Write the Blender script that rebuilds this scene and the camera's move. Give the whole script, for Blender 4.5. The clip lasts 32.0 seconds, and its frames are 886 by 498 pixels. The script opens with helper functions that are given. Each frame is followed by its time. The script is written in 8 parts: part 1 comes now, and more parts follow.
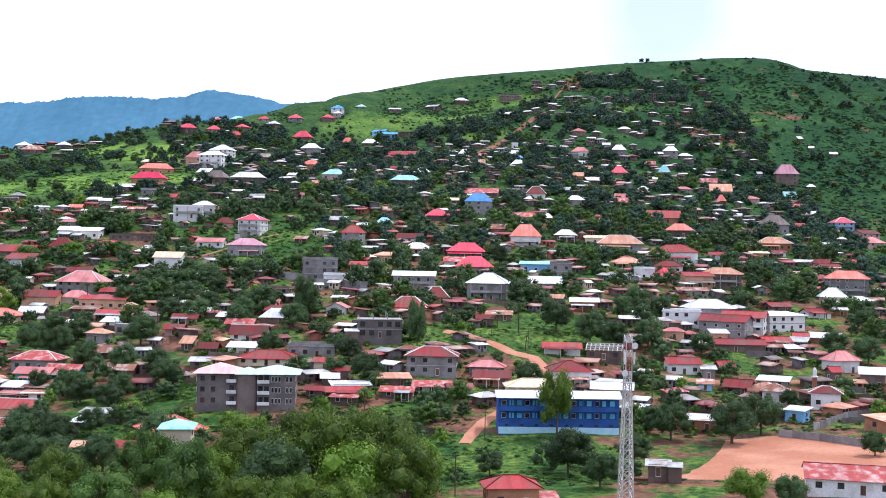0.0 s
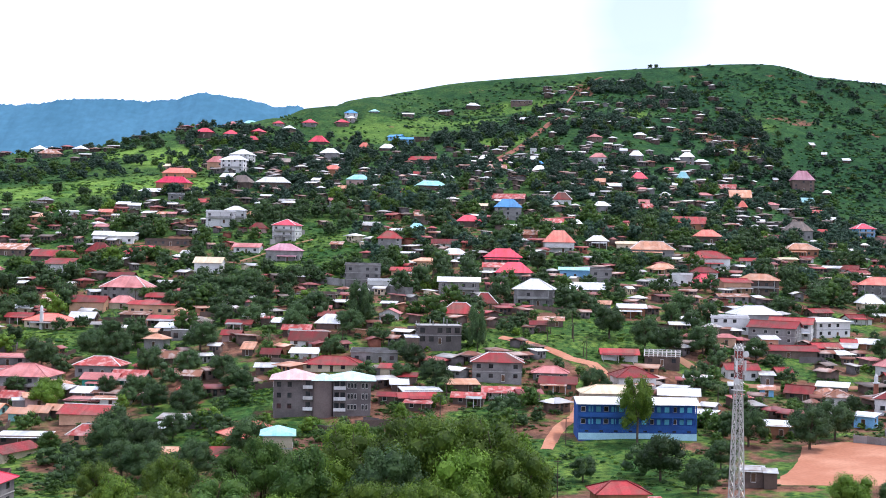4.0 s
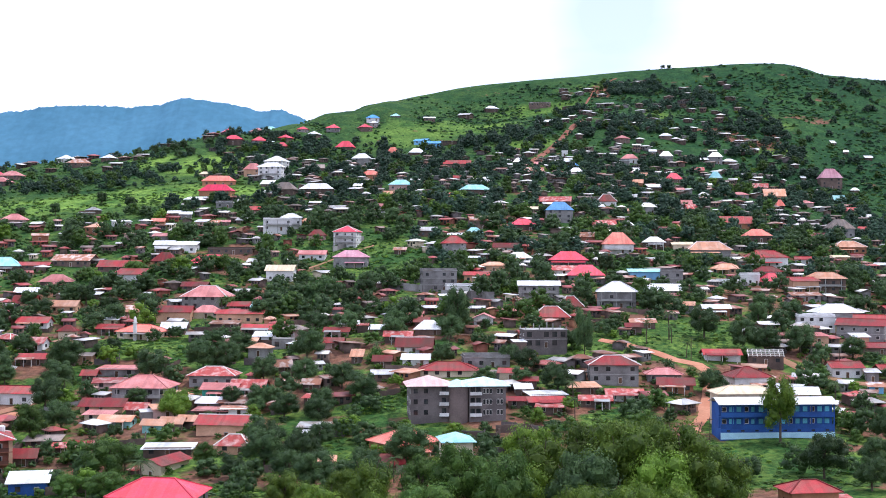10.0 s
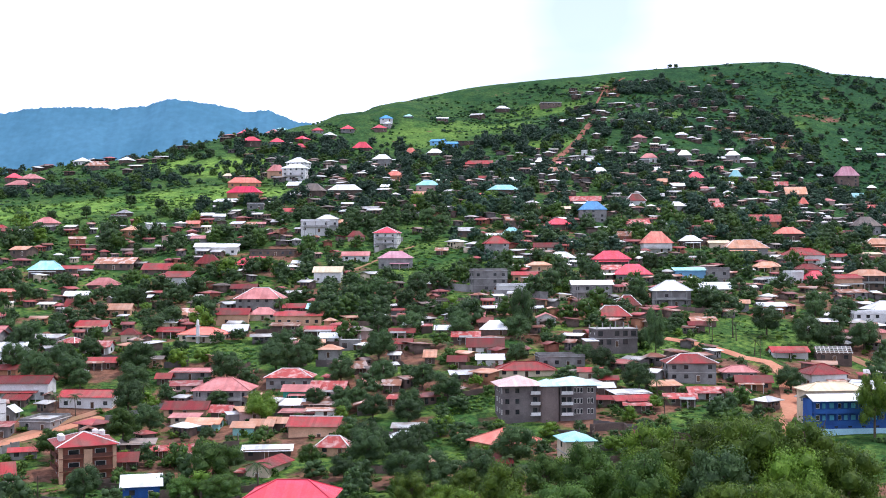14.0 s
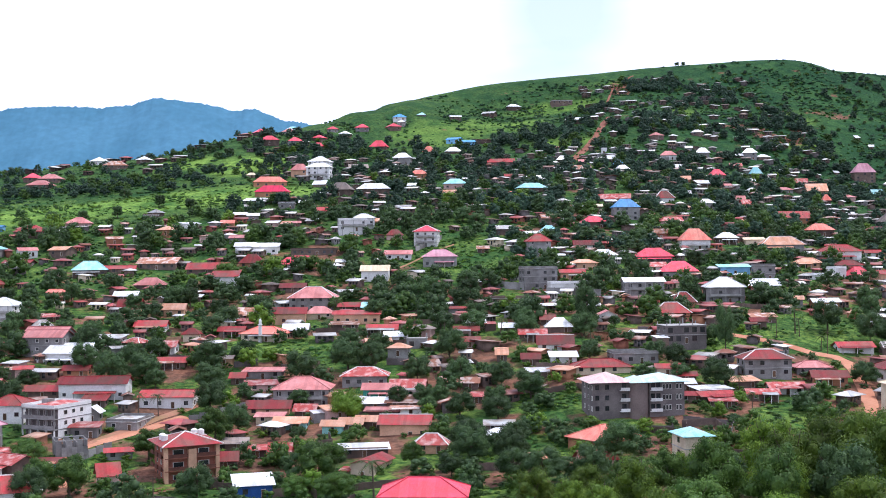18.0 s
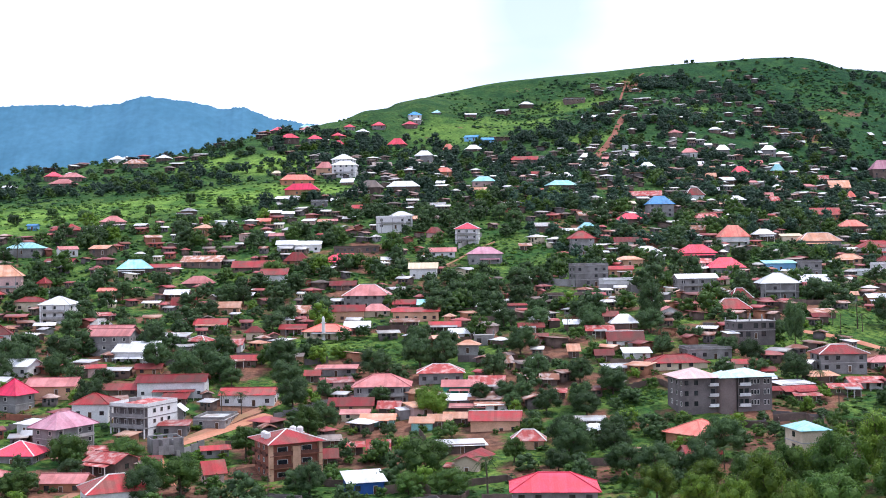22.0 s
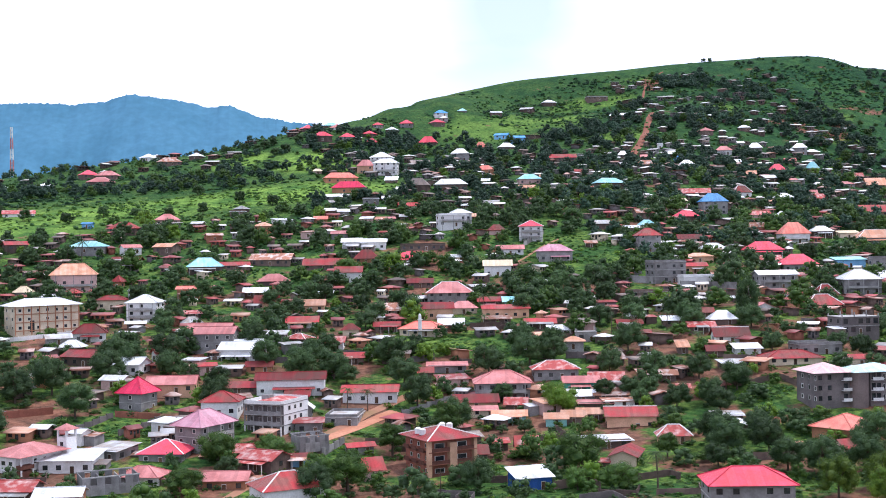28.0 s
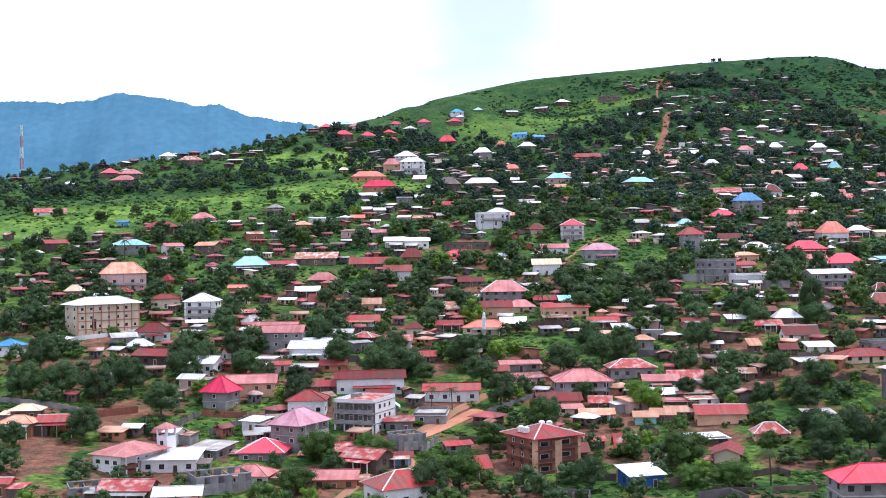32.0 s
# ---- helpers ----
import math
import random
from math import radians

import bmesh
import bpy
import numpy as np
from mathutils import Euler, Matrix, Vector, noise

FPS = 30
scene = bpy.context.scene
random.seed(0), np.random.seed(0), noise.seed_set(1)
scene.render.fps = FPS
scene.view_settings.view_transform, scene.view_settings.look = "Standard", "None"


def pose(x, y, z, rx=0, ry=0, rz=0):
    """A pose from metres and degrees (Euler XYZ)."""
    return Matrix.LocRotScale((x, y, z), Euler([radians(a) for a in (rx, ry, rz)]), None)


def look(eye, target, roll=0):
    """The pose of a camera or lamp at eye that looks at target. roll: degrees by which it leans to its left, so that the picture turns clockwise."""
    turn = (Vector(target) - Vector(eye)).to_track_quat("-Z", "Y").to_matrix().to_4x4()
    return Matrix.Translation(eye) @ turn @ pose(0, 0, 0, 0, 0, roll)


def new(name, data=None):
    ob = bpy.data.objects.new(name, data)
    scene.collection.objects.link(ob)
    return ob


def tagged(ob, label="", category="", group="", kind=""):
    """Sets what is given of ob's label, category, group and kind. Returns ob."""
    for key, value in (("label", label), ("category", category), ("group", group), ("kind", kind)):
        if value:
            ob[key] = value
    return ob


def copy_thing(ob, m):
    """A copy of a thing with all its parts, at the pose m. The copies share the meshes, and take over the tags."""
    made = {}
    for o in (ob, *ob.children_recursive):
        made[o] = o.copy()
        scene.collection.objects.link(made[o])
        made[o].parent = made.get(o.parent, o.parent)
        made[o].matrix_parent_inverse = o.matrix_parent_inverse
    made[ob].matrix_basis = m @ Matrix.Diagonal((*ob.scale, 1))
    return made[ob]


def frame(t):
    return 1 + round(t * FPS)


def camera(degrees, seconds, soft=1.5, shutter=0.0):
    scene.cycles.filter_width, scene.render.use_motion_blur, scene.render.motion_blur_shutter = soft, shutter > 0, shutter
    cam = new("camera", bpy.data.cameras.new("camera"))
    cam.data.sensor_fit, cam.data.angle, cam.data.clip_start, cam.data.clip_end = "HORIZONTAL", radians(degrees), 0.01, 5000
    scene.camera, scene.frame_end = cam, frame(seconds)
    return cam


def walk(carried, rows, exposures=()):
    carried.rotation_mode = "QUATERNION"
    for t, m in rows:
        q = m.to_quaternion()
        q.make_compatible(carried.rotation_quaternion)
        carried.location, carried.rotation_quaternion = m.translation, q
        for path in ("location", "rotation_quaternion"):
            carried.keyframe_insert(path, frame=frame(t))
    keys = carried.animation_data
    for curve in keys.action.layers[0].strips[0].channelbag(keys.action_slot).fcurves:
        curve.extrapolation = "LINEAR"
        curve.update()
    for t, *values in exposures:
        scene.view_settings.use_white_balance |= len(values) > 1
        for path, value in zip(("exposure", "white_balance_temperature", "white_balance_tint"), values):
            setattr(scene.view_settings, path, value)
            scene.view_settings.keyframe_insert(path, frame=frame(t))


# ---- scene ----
cam = camera(40.0, 32.0, soft=0.95)
METRES, EYE, TILT, LEAN, TURN = 240.0, 47.0, 0.0, -1.0, 0.0
ROWS = [
    (0, 0.00000, 0.00000, 0.00000, 0.000, 0.000, 0.000),
    (1, -0.02347, -0.00378, 0.00118, -0.251, 0.010, -0.150),
    (2, -0.04847, -0.00744, 0.00243, -0.444, 0.056, -0.221),
    (3, -0.07482, -0.01096, 0.00372, -0.619, 0.106, -0.207),
    (4, -0.10237, -0.01432, 0.00505, -0.795, 0.145, -0.119),
    (5, -0.13096, -0.01749, 0.00639, -0.985, 0.171, 0.021),
    (6, -0.16045, -0.02046, 0.00774, -1.191, 0.185, 0.191),
    (7, -0.19070, -0.02319, 0.00909, -1.414, 0.190, 0.372),
    (8, -0.22158, -0.02568, 0.01041, -1.652, 0.190, 0.549),
    (9, -0.25299, -0.02790, 0.01171, -1.902, 0.187, 0.714),
    (10, -0.28482, -0.02985, 0.01297, -2.161, 0.181, 0.862),
    (11, -0.31697, -0.03150, 0.01419, -2.428, 0.174, 0.993),
    (12, -0.34935, -0.03285, 0.01535, -2.700, 0.164, 1.109),
    (13, -0.38189, -0.03389, 0.01647, -2.977, 0.149, 1.212),
    (14, -0.41451, -0.03461, 0.01752, -3.256, 0.130, 1.305),
    (15, -0.44716, -0.03500, 0.01852, -3.537, 0.106, 1.391),
    (16, -0.47978, -0.03505, 0.01946, -3.817, 0.077, 1.470),
    (17, -0.51234, -0.03477, 0.02033, -4.095, 0.044, 1.543),
    (18, -0.54481, -0.03415, 0.02115, -4.368, 0.010, 1.611),
    (19, -0.57715, -0.03318, 0.02191, -4.635, -0.025, 1.671),
    (20, -0.60937, -0.03188, 0.02262, -4.893, -0.059, 1.725),
    (21, -0.64146, -0.03024, 0.02328, -5.141, -0.089, 1.771),
    (22, -0.67341, -0.02826, 0.02391, -5.380, -0.116, 1.810),
    (23, -0.70526, -0.02596, 0.02450, -5.610, -0.138, 1.843),
    (24, -0.73702, -0.02334, 0.02506, -5.833, -0.157, 1.871),
    (25, -0.76872, -0.02040, 0.02562, -6.054, -0.172, 1.894),
    (26, -0.80042, -0.01717, 0.02617, -6.277, -0.187, 1.913),
    (27, -0.83216, -0.01364, 0.02674, -6.507, -0.200, 1.927),
    (28, -0.86400, -0.00984, 0.02732, -6.750, -0.215, 1.933),
    (29, -0.89602, -0.00578, 0.02795, -7.007, -0.229, 1.929),
    (30, -0.92829, -0.00147, 0.02864, -7.275, -0.244, 1.914),
    (31, -0.96092, 0.00306, 0.02940, -7.543, -0.259, 1.894),
    (32, -0.99399, 0.00779, 0.03025, -7.784, -0.275, 1.885),
]
walk(cam, [(t, pose(0, 0, EYE, TILT, LEAN, TURN) @ pose(METRES * x, METRES * y, METRES * z, 90 + pitch, roll, yaw)) for t, x, y, z, yaw, pitch, roll in ROWS], exposures=[(0, 0.16, 6150, 14), (32, 0.16, 6150, 14)])

# ---- world, sun ----
SUN_EL, SUN_AZ = radians(64), radians(78)  # azimuth clockwise from north (+y)
world = bpy.data.worlds.new("world")
scene.world = world
world.use_nodes = True
wn, wl = world.node_tree.nodes, world.node_tree.links
wn.clear()


def wnode(kind, **values):
    node = wn.new(kind)
    for key, value in values.items():
        node.inputs[key].default_value = value
    return node


w_out = wn.new("ShaderNodeOutputWorld")
w_bg = wn.new("ShaderNodeBackground")
w_sky = wn.new("ShaderNodeTexSky")
w_sky.sky_type, w_sky.sun_disc = "NISHITA", False
w_sky.sun_elevation, w_sky.sun_rotation = SUN_EL, SUN_AZ
w_scale = wn.new("ShaderNodeVectorMath")
w_scale.operation = "SCALE"
w_scale.inputs["Scale"].default_value = 0.15
wl.new(w_sky.outputs[0], w_scale.inputs[0])
w_co = wn.new("ShaderNodeTexCoord")
w_map = wn.new("ShaderNodeMapping")
w_map.inputs["Scale"].default_value = (1.0, 1.0, 3.2)
w_map.inputs["Location"].default_value = (0.42, 0.1, 0.35)
wl.new(w_co.outputs["Generated"], w_map.inputs[0])
w_noise = wnode("ShaderNodeTexNoise", Scale=2.3, Detail=5.0, Roughness=0.5)
wl.new(w_map.outputs[0], w_noise.inputs["Vector"])
# a rift in the cloud above the hill's crest
w_dist = wn.new("ShaderNodeVectorMath")
w_dist.operation = "DISTANCE"
w_dist.inputs[1].default_value = (0.175, 0.965, 0.195)
wl.new(w_co.outputs["Generated"], w_dist.inputs[0])
w_rift = wn.new("ShaderNodeMapRange")
w_rift.inputs["From Min"].default_value, w_rift.inputs["From Max"].default_value = 0.03, 0.085
w_rift.inputs["To Min"].default_value, w_rift.inputs["To Max"].default_value = 0.45, 1.0
w_sum = wn.new("ShaderNodeMath")
w_sum.operation = "MULTIPLY_ADD"
wl.new(w_noise.outputs[0], w_sum.inputs[0])
w_sum.inputs[1].default_value = 0.14
wl.new(w_dist.outputs["Value"], w_sum.inputs[2])
w_less = wn.new("ShaderNodeMath")
w_less.operation = "SUBTRACT"
wl.new(w_sum.outputs[0], w_less.inputs[0])
w_less.inputs[1].default_value = 0.07
wl.new(w_less.outputs[0], w_rift.inputs["Value"])
w_ramp = wn.new("ShaderNodeValToRGB")
w_ramp.color_ramp.elements[0].position, w_ramp.color_ramp.elements[0].color = 0.36, (0.62, 0.62, 0.62, 1)
w_ramp.color_ramp.elements[1].position, w_ramp.color_ramp.elements[1].color = 0.48, (1, 1, 1, 1)
wl.new(w_noise.outputs[0], w_ramp.inputs[0])
w_mix = wn.new("ShaderNodeMix")
w_mix.data_type = "RGBA"
w_mix.inputs["B"].default_value = (1.10, 1.19, 1.46, 1)
w_cover = wn.new("ShaderNodeMath")
w_cover.operation = "MULTIPLY"
wl.new(w_ramp.outputs[0], w_cover.inputs[0])
wl.new(w_rift.outputs[0], w_cover.inputs[1])
wl.new(w_cover.outputs[0], w_mix.inputs["Factor"])
wl.new(w_scale.outputs[0], w_mix.inputs["A"])
wl.new(w_mix.outputs["Result"], w_bg.inputs[0])
wl.new(w_bg.outputs[0], w_out.inputs[0])
w_bg.inputs[1].default_value = 1.0

sun = new("sun", bpy.data.lights.new("sun", "SUN"))
sun.data.energy, sun.data.angle, sun.data.color = 2.7, radians(3.0), (1.0, 0.96, 0.9)
sun_way = Vector((math.sin(SUN_AZ) * math.cos(SUN_EL), math.cos(SUN_AZ) * math.cos(SUN_EL), math.sin(SUN_EL)))
sun.matrix_world = look(sun_way * 500, (0, 0, 0))

# ---- materials ----


def material(name, colour, second=None, scale=1.0, rough=0.8, metal=0.0, bump=0.0, fine=None, spread=0.0, detail=4.0, ribs=0.0, mixpos=(0.4, 0.62)):
    """A surface of two colours mixed by noise at two scales, with relief, a spread of tone from object to object, and ribs (per metre) for sheet metal."""
    m = bpy.data.materials.new(name)
    m.use_nodes = True
    n, l = m.node_tree.nodes, m.node_tree.links
    b = n["Principled BSDF"]
    b.inputs["Roughness"].default_value, b.inputs["Metallic"].default_value = rough, metal
    b.inputs["Specular IOR Level"].default_value = 0.14 if ribs else 0.5 if rough < 0.6 else 0.15
    second = second or tuple(c * 0.72 for c in colour)
    co = n.new("ShaderNodeTexCoord")
    big = n.new("ShaderNodeTexNoise")
    big.inputs["Scale"].default_value, big.inputs["Detail"].default_value = scale, detail
    info = n.new("ShaderNodeObjectInfo")
    off = n.new("ShaderNodeVectorMath")
    off.operation = "MULTIPLY_ADD"
    l.new(info.outputs["Random"], off.inputs[0])
    off.inputs[1].default_value = (91.0, 57.0, 33.0)
    l.new(co.outputs["Object"], off.inputs[2])
    l.new(off.outputs[0], big.inputs["Vector"])
    ramp = n.new("ShaderNodeMapRange")
    ramp.inputs["From Min"].default_value, ramp.inputs["From Max"].default_value = mixpos
    l.new(big.outputs[0], ramp.inputs["Value"])
    mix = n.new("ShaderNodeMix")
    mix.data_type = "RGBA"
    mix.inputs["A"].default_value, mix.inputs["B"].default_value = (*colour, 1), (*second, 1)
    l.new(ramp.outputs[0], mix.inputs["Factor"])
    grain = n.new("ShaderNodeTexNoise")
    grain.inputs["Scale"].default_value, grain.inputs["Detail"].default_value = fine or scale * 9, 3.0
    l.new(off.outputs[0], grain.inputs["Vector"])
    hsv = n.new("ShaderNodeHueSaturation")
    value = n.new("ShaderNodeMath")
    value.operation = "MULTIPLY_ADD"
    value.inputs[1].default_value, value.inputs[2].default_value = 0.5, 0.75
    l.new(grain.outputs[0], value.inputs[0])
    last = value.outputs[0]
    if spread:
        tone = n.new("ShaderNodeMapRange")
        tone.inputs["To Min"].default_value, tone.inputs["To Max"].default_value = 1 - spread, 1 + spread
        l.new(info.outputs["Random"], tone.inputs["Value"])
        both = n.new("ShaderNodeMath")
        both.operation = "MULTIPLY"
        l.new(last, both.inputs[0])
        l.new(tone.outputs[0], both.inputs[1])
        last = both.outputs[0]
    l.new(last, hsv.inputs["Value"])
    l.new(mix.outputs["Result"], hsv.inputs["Color"])
    l.new(hsv.outputs[0], b.inputs["Base Color"])
    if bump or ribs:
        bm_ = n.new("ShaderNodeBump")
        bm_.inputs["Strength"].default_value, bm_.inputs["Distance"].default_value = bump or 0.4, 0.05
        if ribs:
            wave = n.new("ShaderNodeTexWave")
            wave.inputs["Scale"].default_value = ribs
            l.new(co.outputs["UV"], wave.inputs["Vector"])
            l.new(wave.outputs[0], bm_.inputs["Height"])
            # sheets laid at different times differ in tone
            sheet = n.new("ShaderNodeVectorMath")
            sheet.operation = "SNAP"
            sheet.inputs[1].default_value = (0.9, 9.0, 1.0)
            l.new(co.outputs["UV"], sheet.inputs[0])
            shift = n.new("ShaderNodeVectorMath")
            l.new(sheet.outputs[0], shift.inputs[0])
            cell = n.new("ShaderNodeTexWhiteNoise")
            cell.noise_dimensions = "4D"
            l.new(shift.outputs[0], cell.inputs["Vector"])
            l.new(info.outputs["Random"], cell.inputs["W"])
            tone2 = n.new("ShaderNodeMapRange")
            tone2.inputs["To Min"].default_value, tone2.inputs["To Max"].default_value = 0.86, 1.12
            l.new(cell.outputs[0], tone2.inputs["Value"])
            times = n.new("ShaderNodeMath")
            times.operation = "MULTIPLY"
            l.new(last, times.inputs[0])
            l.new(tone2.outputs[0], times.inputs[1])
            l.new(times.outputs[0], hsv.inputs["Value"])
        else:
            l.new(grain.outputs[0], bm_.inputs["Height"])
        l.new(bm_.outputs[0], b.inputs["Normal"])
    return m


# ---- the land ----
XS = (-520, -330, -270, -210, -150, -100, -50, 0, 55, 110, 240, 420)
YS = (120, 230, 290, 350, 420, 500, 580, 670, 820, 930, 1040, 1130)
# heights of the hillside on a coarse grid: one row per XS, one column per YS
LAND = np.array((
    (-20.6, -4, 5.8, 11.8, 18.6, 30.5, 42.5, 62.2, 87.6, 94, 79.4, 55.3),
    (-19.6, -8.2, -2.4, 3.2, 14.6, 26.9, 42.7, 65, 92.6, 120.4, 99.7, 70.9),
    (-19.4, -9, -5.9, 0.6, 14, 25.1, 43.6, 66.9, 98.7, 125.2, 120.8, 84.5),
    (-19.2, -9, -8.2, -0.3, 14.2, 25.6, 45.9, 68.7, 105, 142.1, 143.3, 107),
    (-19, -8.4, -7.5, -0.7, 13.3, 27.2, 48.7, 71.6, 104.4, 138.1, 163.6, 153.5),
    (-18.7, -7.4, -4.5, 3.4, 18, 29.6, 49.7, 73.9, 104.2, 126.9, 174.4, 185.3),
    (-18.2, -5.8, -2.5, 8.8, 22.5, 32.3, 50.3, 75, 107.3, 131.4, 174, 197.6),
    (-17.2, -3.3, -2.5, 7.7, 22.2, 33.6, 49.7, 74.6, 111.8, 138.6, 163.6, 209.4),
    (-15.3, 0.3, -1.3, 3.9, 20.1, 33.9, 47.8, 72, 112.2, 148.5, 171.7, 215),
    (-12.6, 2.8, 2.6, 4.1, 17, 30.4, 44.1, 67.3, 106.5, 152.3, 183, 219),
    (-4.8, 7.4, 8.2, 6, 9.9, 19.3, 31, 48.6, 89.3, 137.8, 186.6, 235.3),
    (6.7, 13.8, 13.9, 8.7, 2.5, 3.7, 9.4, 18.8, 76.3, 123.1, 173.2, 214.1),
))


def make_land():
    gx, gy = np.arange(-1500, 1501, 10.0), np.arange(-400, 1801, 10.0)
    col = np.stack([np.interp(gy, YS, LAND[i]) for i in range(len(XS))])
    g = np.stack([np.interp(gx, XS, col[:, j]) for j in range(len(gy))], 1)
    beyond = gy[None, :] - YS[-1] - 25
    g = g - np.clip(beyond, 0, None) * 0.32 - np.clip(beyond - 150, 0, None) * 0.05
    g = np.maximum(g, -40)
    k = np.array([1, 2, 3, 2, 1]) / 9.0
    for _ in range(2):
        p = np.pad(g, 2, mode="edge")
        g = sum(k[a] * p[a : a + g.shape[0], 2:-2] for a in range(5))
        p = np.pad(g, 2, mode="edge")
        g = sum(k[a] * p[2:-2, a : a + g.shape[1]] for a in range(5))
    # the levelled terrace of the school
    g = g + 2.1 * np.exp(-(((gx - 29) / 22) ** 2))[:, None] * np.exp(-(((gy - 303) / 13) ** 2))[None, :]
    # the dug-in court before the villa
    g = g - 2.0 * np.exp(-(((gx + 272) / 14) ** 2))[:, None] * np.exp(-(((gy - 304) / 9) ** 2))[None, :]
    # the crest: a flat-topped shoulder that falls off to the east
    cx = (150, 200, 227, 255, 284, 304, 318, 333, 360, 420)
    cz = (0, -2.0, -3.1, -1.0, 3.1, 3.9, 2.3, -2.0, -1.0, 0)
    g = g + np.interp(gx, cx, cz)[:, None] * np.interp(gy, (1030, 1110), (0, 1))[None, :]
    return gx, gy, g


GX, GY, GZ = make_land()


def ground_z(x, y):
    """The height of the land at a place."""
    fx = np.clip((np.asarray(x, float) + 1500) / 10, 0, len(GX) - 1.001)
    fy = np.clip((np.asarray(y, float) + 400) / 10, 0, len(GY) - 1.001)
    i, j = fx.astype(int), fy.astype(int)
    a, b = fx - i, fy - j
    return GZ[i, j] * (1 - a) * (1 - b) + GZ[i + 1, j] * a * (1 - b) + GZ[i, j + 1] * (1 - a) * b + GZ[i + 1, j + 1] * a * b


def mesh_of(name, verts, faces, mats, slots=None, uvs=None, smooth=False):
    me = bpy.data.meshes.new(name)
    me.from_pydata(verts, [], faces)
    for m in mats:
        me.materials.append(m)
    if slots is not None:
        me.polygons.foreach_set("material_index", slots)
    if uvs is not None:
        layer = me.uv_layers.new(name="UVMap")
        layer.data.foreach_set("uv", np.asarray(uvs, "f").ravel())
    if smooth:
        me.polygons.foreach_set("use_smooth", [True] * len(me.polygons))
    me.update()
    return me

# ---- surfaces ----
ROOFS = {
    "R": material("roof_red_paint", (0.31, 0.036, 0.039), (0.20, 0.068, 0.056), 0.25, 0.5, spread=0.5, ribs=2.2),
    "P": material("roof_pink_paint", (0.68, 0.075, 0.12), (0.56, 0.065, 0.085), 0.25, 0.42, spread=0.2, ribs=2.2),
    "M": material("roof_crimson_paint", (0.62, 0.03, 0.09), (0.50, 0.03, 0.07), 0.25, 0.4, spread=0.12, ribs=2.2),
    "A": material("roof_faded_rose", (0.54, 0.22, 0.21), (0.42, 0.145, 0.135), 0.2, 0.45, spread=0.15, ribs=2.2),
    "V": material("roof_mauve", (0.43, 0.19, 0.24), (0.50, 0.27, 0.32), 0.15, 0.4, spread=0.1, ribs=2.2),
    "W": material("roof_bright_zinc", (0.78, 0.79, 0.80), (0.60, 0.60, 0.60), 0.3, 0.4, metal=0.15, spread=0.15, ribs=2.2),
    "Z": material("roof_dull_zinc", (0.42, 0.43, 0.44), (0.30, 0.26, 0.23), 0.35, 0.5, metal=0.2, spread=0.3, ribs=2.2),
    "B": material("roof_blue_paint", (0.08, 0.30, 0.58), (0.07, 0.24, 0.5), 0.3, 0.4, spread=0.2, ribs=2.2),
    "T": material("roof_teal_paint", (0.26, 0.56, 0.60), (0.40, 0.62, 0.62), 0.3, 0.45, spread=0.2, ribs=2.2),
    "U": material("roof_rusted", (0.33, 0.15, 0.10), (0.52, 0.40, 0.36), 0.45, 0.7, spread=0.35, ribs=2.2, mixpos=(0.48, 0.6)),
    "O": material("roof_orange_rust", (0.55, 0.26, 0.16), (0.62, 0.36, 0.26), 0.3, 0.6, spread=0.25, ribs=2.2),
    "X": material("roof_patched_red_white", (0.36, 0.065, 0.058), (0.56, 0.40, 0.37), 0.55, 0.5, spread=0.25, ribs=2.2, mixpos=(0.46, 0.74), detail=6.0),
    "S": material("roof_salmon_paint", (0.68, 0.17, 0.13), (0.62, 0.24, 0.18), 0.3, 0.45, spread=0.1, ribs=2.2),
    "G": material("roof_weathered_grey", (0.20, 0.17, 0.16), (0.28, 0.22, 0.19), 0.3, 0.7, spread=0.3, ribs=2.2),
    "Y": material("roof_pale_cream", (0.72, 0.60, 0.42), (0.66, 0.52, 0.36), 0.2, 0.5, spread=0.1, ribs=2.2),
}
